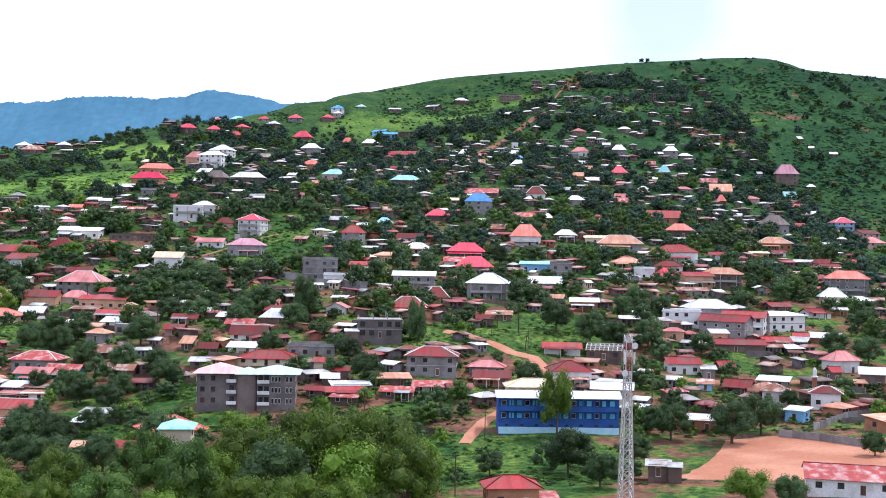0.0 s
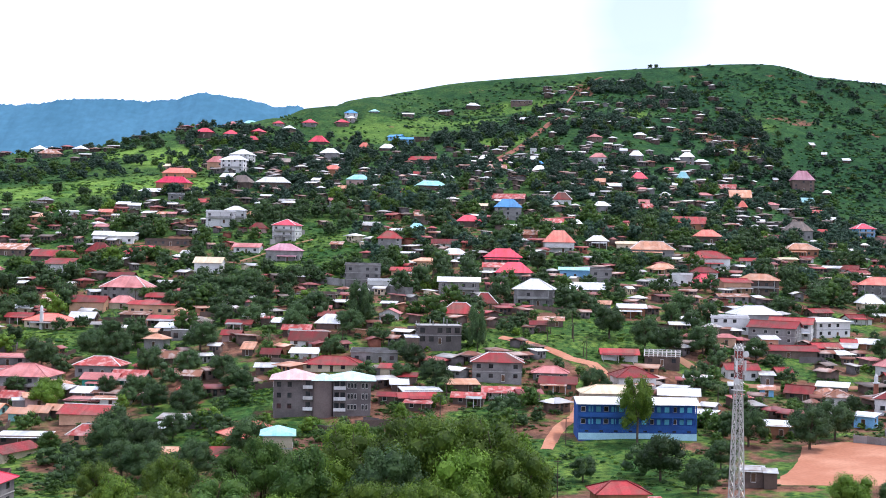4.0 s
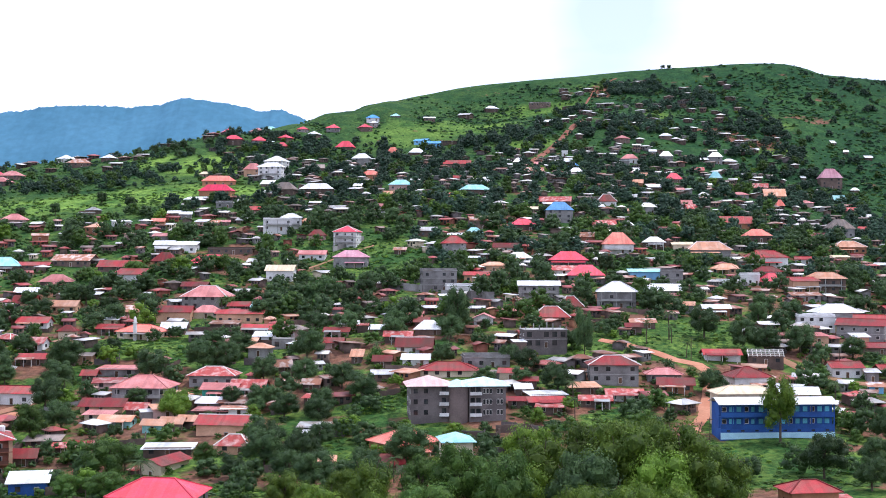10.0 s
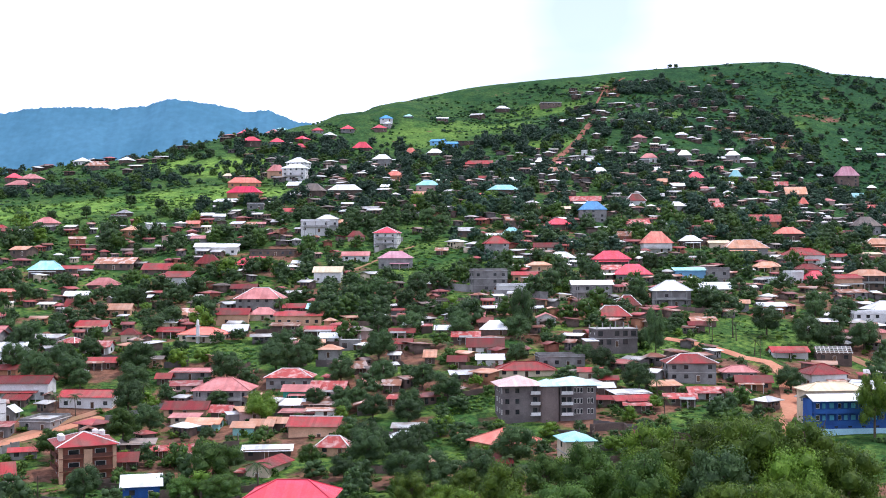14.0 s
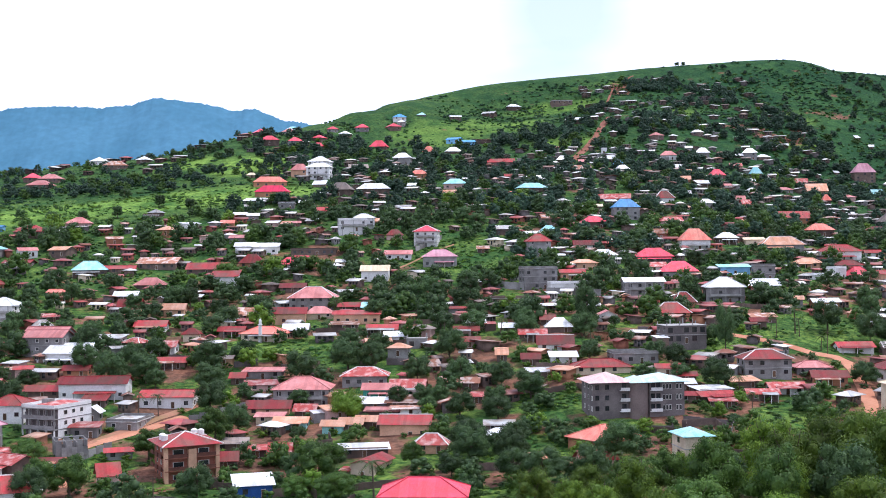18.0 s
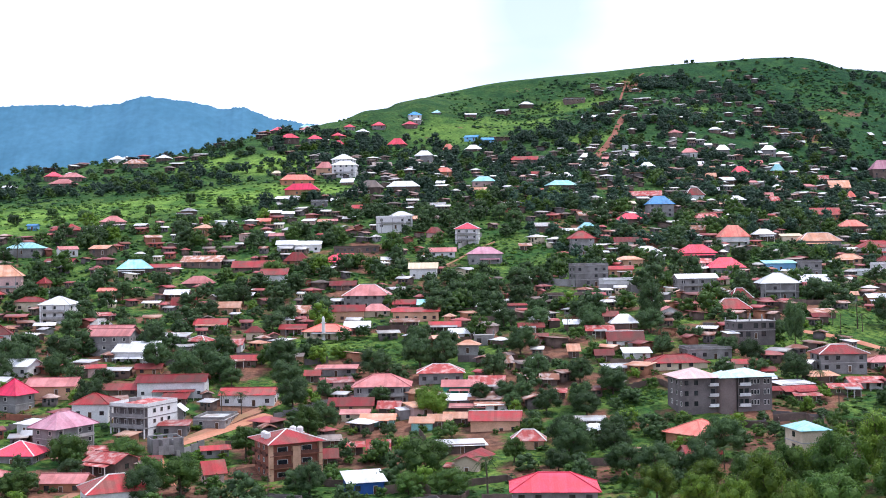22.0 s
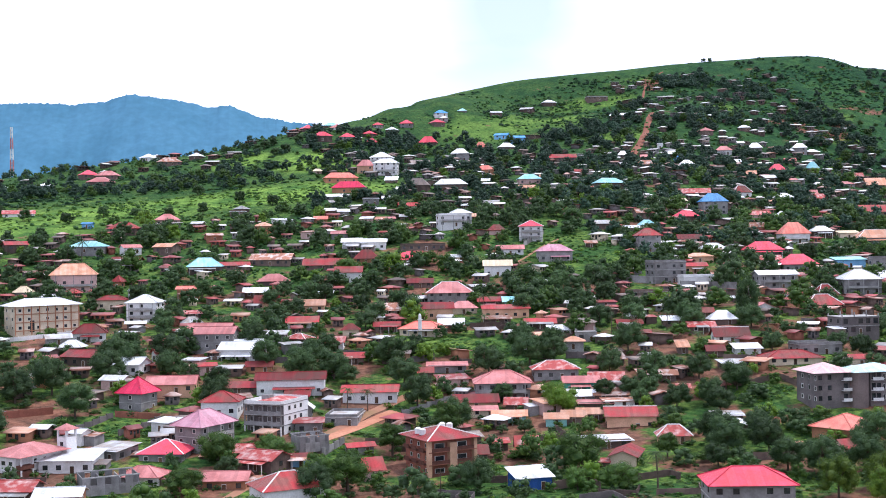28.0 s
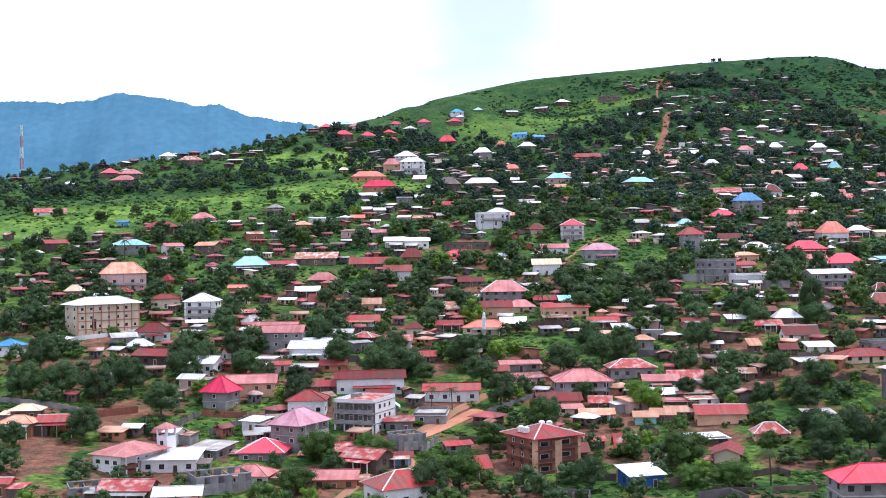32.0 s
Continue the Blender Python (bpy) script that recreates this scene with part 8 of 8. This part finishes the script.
plant_rows('D', [(-224, 428, 10.2), (-87, 431, 10.2), (-98, 436, 10.3), (65, 438, 12.3), (-84, 441, 11.5), (80, 446, 9.5), (-225, 446, 12.4), (-236, 451, 12.8), (-257, 452, 8.4), (157, 453, 8.9), (34, 456, 11.2), (-183, 457, 17.1), (74, 460, 10.8), (-121, 464, 11.0), (-259, 468, 13.4), (-178, 470, 11.3), (117, 471, 11.3), (-87, 472, 10.0), (-165, 478, 11.2), (-169, 484, 11.6), (-210, 484, 13.5), (-183, 484, 13.7), (-103, 490, 9.4), (-81, 497, 12.1), (-219, 498, 12.1), (139, 500, 14.5), (-197, 502, 11.8), (-97, 505, 9.5), (-203, 506, 12.2), (-274, 511, 12.2)])
plant_rows('D', [(-52, 512, 7.2), (-81, 513, 9.6), (-248, 515, 11.9), (-326, 531, 14.9), (25, 534, 12.4), (139, 538, 12.9), (-261, 547, 13.0), (-350, 584, 11.0), (12, 588, 10.9), (-65, 623, 14.6), (-25, 625, 17.4), (-71, 635, 18.3), (11, 652, 19.4), (-5, 655, 12.2), (35, 661, 18.5), (-332, 676, 19.0), (-278, 679, 18.9), (-260, 683, 19.0), (-296, 684, 19.1), (-357, 688, 19.4), (-315, 692, 16.1), (-222, 700, 16.2), (-376, 711, 20.1), (-241, 712, 19.8), (58, 726, 20.3), (-391, 735, 20.9), (-268, 750, 20.9), (-295, 789, 18.4), (-223, 861, 9.9), (-216, 866, 9.1)])
plant_rows('D', [(-236, 881, 9.4), (-231, 887, 9.1), (-245, 888, 10.7), (-206, 890, 11.1), (-225, 892, 7.5), (-258, 893, 9.1), (186, 1125, 4.8), (181, 1129, 4.8)])
plant_rows('M', [(-135, 272, 8.0), (-144, 275, 6.2), (-197, 283, 10.9), (-204, 284, 9.4), (-235, 286, 7.8), (-139, 292, 12.6), (-116, 296, 6.3), (-214, 313, 7.8), (-229, 314, 8.8), (-184, 316, 9.1), (-216, 319, 6.9), (-168, 328, 9.7), (51, 344, 5.8), (-298, 456, 4.7), (-186, 546, 10.4)])
plant_rows('L', [(58, 229, 8.9), (28, 320, 8.7), (-132, 345, 9.9), (-133, 352, 8.8)])
plant_rows('P', [(-67, 261, 5.6), (-126, 271, 6.6), (-69, 274, 4.5), (-20, 322, 4.5), (-18, 339, 5.0), (60, 345, 4.9), (-188, 358, 3.9), (-194, 359, 4.4), (-211, 359, 4.0), (-171, 372, 4.7), (-204, 385, 4.7), (27, 391, 3.6), (-51, 392, 5.1), (-75, 393, 4.1), (26, 408, 4.2), (26, 412, 6.6), (19, 417, 4.3), (-78, 418, 4.0), (-139, 446, 4.7), (-136, 467, 5.9), (-310, 592, 6.6)])
# tall slim trees that stand above the roofs
for x, y, wide, high in ((-7.7, 385, 0.72, 1.75), (-47.0, 420, 0.95, 1.7), (-169.8, 411.5, 0.6, 0.72)):
    tall = plant(NEAR_TREES[0], x, y, 1.0, x * 17 % 360, 0.3)
    tall.scale = (wide, wide, high)
    TAKEN.append((x, y, 3 * wide))
for i, source in enumerate(NEAR_TREES + FAR_TREES + PALMS):
    source.matrix_basis = pose(150 + 9 * i, 330 + 4 * i, float(ground_z(150 + 9 * i, 330 + 4 * i)) - 0.3)

# ---- woods and small huts beyond counting ----


def flat_arrays(me):
    v = np.empty(len(me.vertices) * 3)
    me.vertices.foreach_get("co", v)
    me.calc_loop_triangles()
    f = np.empty(len(me.loop_triangles) * 3, int)
    me.loop_triangles.foreach_get("vertices", f)
    m = np.empty(len(me.loop_triangles), int)
    me.loop_triangles.foreach_get("material_index", m)
    return v.reshape(-1, 3), f.reshape(-1, 3), m


def scatter(name, kinds, spots, mats, label, category):
    """One joined mesh of many copies of small templates; a spot is (kind, x, y, z, sx, sy, sz, turn, slot shift)."""
    V, F, M, base = [], [], [], 0
    for k, x, y, z, sx, sy, sz, turn, slot in spots:
        v, f, m = kinds[k]
        c, s = math.cos(turn), math.sin(turn)
        p = v * (sx, sy, sz)
        V.append(np.stack([p[:, 0] * c - p[:, 1] * s + x, p[:, 0] * s + p[:, 1] * c + y, p[:, 2] + z], 1))
        F.append(f + base)
        M.append(m + slot)
        base += len(v)
    V, F, M = np.concatenate(V), np.concatenate(F), np.concatenate(M)
    me = bpy.data.meshes.new(name)
    me.vertices.add(len(V))
    me.vertices.foreach_set("co", V.ravel())
    me.loops.add(F.size)
    me.loops.foreach_set("vertex_index", F.ravel())
    me.polygons.add(len(F))
    me.polygons.foreach_set("loop_start", np.arange(0, F.size, 3))
    for mat in mats:
        me.materials.append(mat)
    me.polygons.foreach_set("material_index", M)
    me.update(calc_edges=True)
    me.validate()
    tagged(new(name, me), label, category, kind="stuff")


WOOD_KINDS = [flat_arrays(crown_mesh(60 + i, 1.0, 0.95, 0.085, 30, LEAF_DARK, 13)) for i in range(5)]
BUSH_KINDS = [flat_arrays(crown_mesh(80 + i, 1.0, 0.9, 0.12, 14, LEAF_DARK, 6)) for i in range(5)]


def wood(name, count, x0, x1, y0, y1, size, label, weights=(0.62, 0.3, 0.08), patch=0.0, keep=0.5):
    spots = []
    r2 = random.Random(int(count + y0))
    for _ in range(count * 8):
        if len(spots) >= count:
            break
        x, y = r2.uniform(x0, x1), r2.uniform(y0, y1)
        s = size[0] + (size[1] - size[0]) * r2.random() ** 1.7
        if noise.noise((x * 0.02, y * 0.02, 7.0)) < patch and r2.random() > 0.25:
            continue
        if is_open(x, y) or not free(x, y, s * keep) or (y > 330 and r2.random() > 0.12 and hides(x, y, s)):
            continue
        tall = r2.uniform(0.75, 1.15) * s
        slot = 0 if (q := r2.random()) < weights[0] else 1 if q < weights[0] + weights[1] else 2
        spots.append((r2.randrange(5), x, y, float(ground_z(x, y)) + tall * 0.42, s, s, tall, r2.uniform(0, 6.28), slot))
    # woods far up the slope take the leaf with haze painted in
    scatter(name, WOOD_KINDS, spots, [LEAF_HILL_HAZED if y0 > 500 else LEAF_DARK, LEAF_MID, LEAF_LIGHT], label, "trees")


def hut_template(kind):
    """A hut one metre wide and deep with walls one high: slot 0 walls, 1 roof, 2 dark openings."""
    verts, faces = [], []
    box_geo(-0.5, 0.5, -0.4, 0.4, -0.6, 1.0, verts, faces)
    slots = [0] * 6
    rv, rf, uv = [], [], []
    if kind == 0:
        slab_between((-0.66, -0.62, 0.96), (0.66, -0.62, 0.96), (0.66, 0, 1.36), (-0.66, 0, 1.36), 0.05, rv, rf, uv)
        slab_between((0.66, 0.62, 0.96), (-0.66, 0.62, 0.96), (-0.66, 0, 1.36), (0.66, 0, 1.36), 0.05, rv, rf, uv)
    elif kind == 1:
        slab_between((-0.66, -0.62, 0.98), (0.66, -0.62, 0.98), (0.66, 0.58, 1.25), (-0.66, 0.58, 1.25), 0.05, rv, rf, uv)
    else:
        for a, b in (((-0.66, -0.6), (0.66, -0.6)), ((0.66, -0.6), (0.66, 0.6)), ((0.66, 0.6), (-0.66, 0.6)), ((-0.66, 0.6), (-0.66, -0.6))):
            top0, top1 = ((0.15 if b[0] > 0 and a[0] > 0 else -0.15 if b[0] < 0 and a[0] < 0 else (0.15 if b[0] > 0 else -0.15)), 0, 1.42), ((0.15 if a[0] > 0 and b[0] > 0 else -0.15 if a[0] < 0 and b[0] < 0 else (0.15 if a[0] > 0 else -0.15)), 0, 1.42)
            slab_between((*a, 0.96), (*b, 0.96), top0, top1, 0.05, rv, rf, uv)
    k = len(verts)
    verts += rv
    faces += [tuple(i + k for i in f) for f in rf]
    slots += [1] * len(rf)
    n = len(faces)
    for x in (-0.3, 0.3):
        box_geo(x - 0.09, x + 0.09, -0.415, -0.395, 0.4, 0.8, verts, faces)
    box_geo(-0.08, 0.08, -0.415, -0.395, 0.0, 0.75, verts, faces)
    slots += [2] * (len(faces) - n)
    return flat_arrays(mesh_of("hut", verts, faces, [GLASS] * 3, slots))


HUTS = [hut_template(k) for k in range(3)]
# mostly dark walls: shade under the eaves is put into their colour
HUT_SETS = [("d", "U"), ("c", "W"), ("d", "R"), ("e", "Z"), ("e", "U"), ("y", "W"), ("d", "W"), ("r", "R"), ("d", "G"), ("o", "O")]
HUT_ROOFS = {
    "U": material("hut_roof_rusted", (0.23, 0.095, 0.068), (0.44, 0.32, 0.28), 0.2, 0.7, mixpos=(0.46, 0.58)),
    "W": material("hut_roof_bright_zinc", (0.80, 0.79, 0.78), (0.62, 0.58, 0.55), 0.25, 0.45, metal=0.1),
    "R": material("hut_roof_red", (0.33, 0.045, 0.046), (0.26, 0.085, 0.07), 0.2, 0.55),
    "Z": material("hut_roof_dull_zinc", (0.40, 0.39, 0.38), (0.27, 0.22, 0.19), 0.25, 0.55, metal=0.15),
    "G": material("hut_roof_weathered", (0.15, 0.125, 0.115), (0.24, 0.18, 0.155), 0.3, 0.75),
    "O": material("hut_roof_orange_rust", (0.46, 0.21, 0.135), (0.60, 0.38, 0.29), 0.2, 0.65),
}
for hut_roof in HUT_ROOFS.values():
    island_tone(hut_roof, 0.62, 1.25)
HUT_MATS = [m for w, r in HUT_SETS for m in (WALLS[w], HUT_ROOFS[r], GLASS)]


def huts(name, count, x0, x1, y0, y1, size, sets, label):
    spots = []
    r2 = random.Random(int(count * 3 + y0))
    for _ in range(count * 14):
        if len(spots) >= count:
            break
        x, y = r2.uniform(x0, x1), r2.uniform(y0, y1)
        w = r2.uniform(*size)
        if is_open(x, y) or not free(x, y, w * 0.45):
            continue
        TAKEN.append((x, y, w * 0.5))
        z = float(ground_z(x, y)) + 0.1
        spots.append((r2.choice((0, 0, 1, 2)), x, y, z, w, w * r2.uniform(0.75, 1.1), r2.uniform(1.9, 2.6), r2.uniform(-0.9, 0.9) + r2.choice((0, 0, 1.57)), 3 * r2.choice(sets)))
    scatter(name, HUTS, spots, HUT_MATS, label, "huts")


huts("huts_at_the_foot", 210, -300, 125, 330, 480, (3.5, 7.5), (0, 0, 2, 2, 2, 3, 7, 4, 6, 6, 8, 9, 1), "low huts with rusted and red sheet roofs")
huts("huts_on_the_slope", 360, -310, 215, 480, 660, (3, 7.0), (0, 2, 1, 2, 3, 7, 4, 6, 6, 5, 8, 7, 2), "low huts with rusted and zinc sheet roofs")
huts("huts_on_the_hill", 310, -190, 225, 660, 860, (3.5, 7.0), (0, 1, 3, 3, 6, 8, 8, 8, 6, 4), "small huts with zinc sheet roofs on the hill")
huts("huts_near_the_crest", 84, 60, 230, 850, 1085, (4.5, 7.0), (1, 6, 6, 8, 3, 6), "scattered zinc-roofed huts below the crest")
huts("huts_on_the_ridge", 26, -420, -150, 840, 935, (4.5, 8), (1, 6, 8, 3, 0, 2), "small huts along the ridge")
huts("huts_at_the_edge", 60, -390, -300, 440, 640, (4.5, 8.0), (0, 2, 2, 8, 3, 4, 6, 0), "low huts with rusted and red sheet roofs at the town's edge")
wood("trees_at_the_foot", 340, -330, 135, 255, 430, (3, 8), "dark leafy trees between the houses", (0.55, 0.35, 0.1), -0.5, 0.36)
wood("trees_behind_the_grove", 46, -112, -18, 260, 322, (3, 6.5), "leafy trees and bushes behind the grove", (0.4, 0.5, 0.1), -0.9, 0.35)
wood("trees_on_the_slope", 860, -340, 215, 420, 680, (4.5, 11), "dark leafy trees between the houses", (0.74, 0.22, 0.04), 0.0, 0.2)
wood("trees_on_the_hill", 1100, -200, 235, 660, 940, (4, 9.5), "dark trees and bushes over the hill", (0.84, 0.15, 0.01), -0.25, 0.22)
wood("trees_by_the_ridge", 240, -440, -120, 770, 945, (3.5, 7), "dark trees along the ridge", (0.7, 0.27, 0.03), -0.3, 0.36)
wood("tree_belt_above_the_pasture", 120, -430, -215, 762, 828, (4.5, 9), "dark belt of trees above the pale pasture", (0.85, 0.14, 0.01), -0.7, 0.25)
wood("trees_at_the_edge", 70, -390, -325, 420, 640, (4, 9), "dark leafy trees at the town's edge", (0.7, 0.26, 0.04), -0.3, 0.3)
wood("trees_among_the_huts", 420, -60, 250, 540, 800, (4.5, 10.0), "dark leafy trees between the hillside huts", (0.88, 0.11, 0.01), -0.2, 0.2)
wood("trees_right_slope", 420, 200, 440, 560, 1110, (3, 7.5), "dark scrub trees over the far slope", (0.65, 0.32, 0.03), -0.1, 0.4)
wood("bushes_near_the_crest", 150, 40, 230, 930, 1080, (2, 5), "dark bushes below the crest", (0.6, 0.37, 0.03), 0.0, 0.4)
# dark stands of trees round the huts below the crest
for x, y, rx, ry, many in ((143, 1068, 26, 22, 95), (186, 1030, 16, 28, 75), (215, 960, 22, 30, 60), (120, 930, 20, 24, 50), (75, 995, 14, 14, 24), (150, 1000, 12, 16, 26), (40, 905, 12, 12, 16)):
    wood("trees_below_the_crest", many, x - rx, x + rx, y - ry, y + ry, (3.5, 7.5), "dark stand of trees round huts below the crest", (0.95, 0.05, 0.0), -1.0, 0.25)


def undergrowth(count, x0, x1, y0, y1, size, mat, label):
    """Scrub and bushes that nobody could count."""
    verts, faces, slots = [], [], []
    r2 = random.Random(int(x0 + y0))
    for i in range(count):
        x, y = r2.uniform(x0, x1), r2.uniform(y0, y1)
        if noise.noise((x * 0.03, y * 0.03, 3.0)) < r2.uniform(-0.45, 0.25):
            continue
        if any(((x - a) / c) ** 2 + ((y - b) / d) ** 2 < 1 for a, b, c, d in OPEN) and r2.random() < 0.85:
            continue
        s = r2.uniform(*size)
        lump(verts, faces, slots, (x, y, float(ground_z(x, y)) + s * 0.35), s, 0, i, 0.75)
    tagged(new("scrub", mesh_of("scrub", verts, faces, [mat])), label, "bushes", kind="stuff")


undergrowth(4500, -330, 140, 420, 620, (0.4, 1.4), SHRUB, "low green scrub between the houses")
undergrowth(12000, -460, 420, 620, 1085, (0.5, 1.6), SHRUB, "low green scrub over the upper slope")


def thicket(name, count, x0, x1, y0, y1, size, cut, mats, label):
    """A low, closed cover of bushes where the slope is overgrown."""
    spots = []
    r2 = random.Random(int(count + x0))
    for _ in range(count):
        x, y = r2.uniform(x0, x1), r2.uniform(y0, y1)
        if noise.noise((x * 0.014, y * 0.014, 9.0)) + 0.4 * noise.noise((x * 0.05, y * 0.05, 2.0)) < cut or not free(x, y, 1.0) or is_open(x, y):
            continue
        s = r2.uniform(*size)
        spots.append((r2.randrange(5), x, y, float(ground_z(x, y)) + s * 0.06, s, s, s * (0.42 if s < 5 else 0.3), r2.uniform(0, 6.28), 0 if r2.random() < 0.8 else 1))
    scatter(name, BUSH_KINDS, spots, mats, label, "bushes")


# bluer than the other bushes: distance haze is put into this leaf colour
THICKET = foliage("thicket_leaf", (0.031, 0.084, 0.045), (0.048, 0.114, 0.054), 0.1)
thicket("thicket_on_the_far_slope", 4600, 165, 440, 720, 1128, (2.2, 4.9), -0.15, [THICKET, LEAF_MID], "dark green thicket over the far slope")
thicket("thicket_under_the_crest", 2200, -150, 180, 960, 1112, (2, 4.5), -0.02, [THICKET, LEAF_MID], "green thicket under the crest")
thicket("thicket_by_the_ridge", 1000, -450, -100, 740, 900, (3, 7), 0.0, [THICKET, LEAF_MID], "green thicket below the ridge houses")
thicket("thicket_on_the_slope", 900, -320, 220, 430, 760, (2.5, 5), 0.05, [THICKET, LEAF_MID], "green thicket between the houses")


def bushes_by_houses():
    """Shrubs and banana clumps that grow against the fronts and corners of the houses."""
    spots = []
    r2 = random.Random(77)
    for a, b, c in TAKEN:
        if c < 2.2 or b > 760 or b < 255:
            continue
        for _ in range(r2.choice((1, 2, 3))):
            x, y = a + r2.uniform(-1.2, 1.2) * c, b - c * r2.uniform(0.75, 1.25)
            if ((x - 85) / 48) ** 2 + ((y - 277) / 30) ** 2 < 1 or ((x - 30) / 17) ** 2 + ((y - 306) / 8) ** 2 < 1:
                continue
            s = r2.uniform(1.4, 3.4)
            spots.append((r2.randrange(5), x, y, float(ground_z(x, y)) + s * 0.2, s, s, s * r2.uniform(0.6, 1.0), r2.uniform(0, 6.28), r2.choice((0, 0, 1, 1, 2))))
    scatter("garden_bushes", BUSH_KINDS, spots, [LEAF_DARK, LEAF_MID, LEAF_GROVE], "garden bushes and banana clumps against the houses", "bushes")


bushes_by_houses()


def yard_walls(count):
    """Low block walls round yards, each its own thing, following the ground."""
    r2 = random.Random(31)
    made = 0
    while made < count:
        x, y = r2.uniform(-290, 125), r2.uniform(262, 470)
        if is_open(x, y) or not free(x, y, 1.0) or (abs(x + 45) < 45 and y < 258) or ((x - 12) / 36) ** 2 + ((y - 278) / 26) ** 2 < 1:
            continue
        a = radians(r2.uniform(-25, 15))
        legs = [(r2.uniform(6, 14), a), (r2.uniform(4, 9), a + math.pi / 2 * r2.choice((-1, 1)))]
        high = r2.uniform(1.3, 2.1)
        verts, faces = [], []
        p = Vector((x, y))
        ok = True
        for length, way in legs:
            u = Vector((math.cos(way), math.sin(way)))
            n = int(length / 2)
            for i in range(n):
                q = p + u * length / n
                m = (p + q) / 2
                ok = ok and free(m.x, m.y, 0.4)
                z = float(ground_z(m.x, m.y))
                k = len(verts)
                box_geo(-length / n / 2, length / n / 2, -0.09, 0.09, z - 1, z + high + 0.08 * (i % 2), verts, faces)
                for j in range(k, len(verts)):
                    v = verts[j]
                    verts[j] = (m.x + v[0] * u.x - v[1] * u.y, m.y + v[0] * u.y + v[1] * u.x, v[2])
                p = q
        if not ok:
            continue
        made += 1
        wc = r2.choice("edded")
        tagged(new("yard_wall", mesh_of("yard_wall", verts, faces, [WALLS[wc]])), {"c": "low grey cement-block wall beside a yard", "d": "low brown mud wall beside a yard", "e": "low dark rendered wall beside a yard"}[wc], "wall", "yard walls")


yard_walls(60)

thicket("weeds_at_the_foot", 7500, -330, 140, 252, 440, (0.9, 3.0), -0.12, [LEAF_MID, LEAF_DARK], "rank weeds and low bushes on the open ground")


def meadow_weeds():
    """Tufts and weeds over the open meadows."""
    spots = []
    r2 = random.Random(5)
    for cx, cy, rx, ry, n in ((-74, 345, 11, 10, 260), (-196, 314, 7, 11, 160), (-267, 707, 66, 44, 700), (-195, 738, 66, 32, 500), (-78, 562, 28, 38, 420), (34, 416, 24, 26, 380), (12, 278, 34, 24, 420), (-12, 400, 14, 14, 120), (-150, 430, 16, 10, 120), (-330, 700, 60, 45, 500), (-150, 285, 30, 16, 320), (-112, 264, 40, 16, 380), (-250, 345, 20, 10, 120), (-168, 425, 15, 10, 160), (-141, 415, 11, 9, 110), (-258, 346, 13, 8, 110), (-75, 308, 34, 14, 300)):
        for _ in range(n):
            a, q = r2.uniform(0, 6.28), math.sqrt(r2.random())
            x, y = cx + math.cos(a) * q * rx, cy + math.sin(a) * q * ry
            if not free(x, y, 0.3) or noise.noise((x * 0.06, y * 0.06, 4.0)) < r2.uniform(-0.5, 0.3):
                continue
            s = r2.uniform(0.8, 2.4) * (1.3 if cy > 500 else 0.8)
            spots.append((r2.randrange(5), x, y, float(ground_z(x, y)) + unevenness(x, y) + s * 0.08, s, s, s * r2.uniform(0.3, 0.7), r2.uniform(0, 6.28), r2.choice((0, 0, 1, 2))))
    scatter("meadow_weeds", BUSH_KINDS, spots, [SHRUB, LEAF_MID, LEAF_LIGHT], "rough weeds and tufts over the meadows", "weeds")


meadow_weeds()
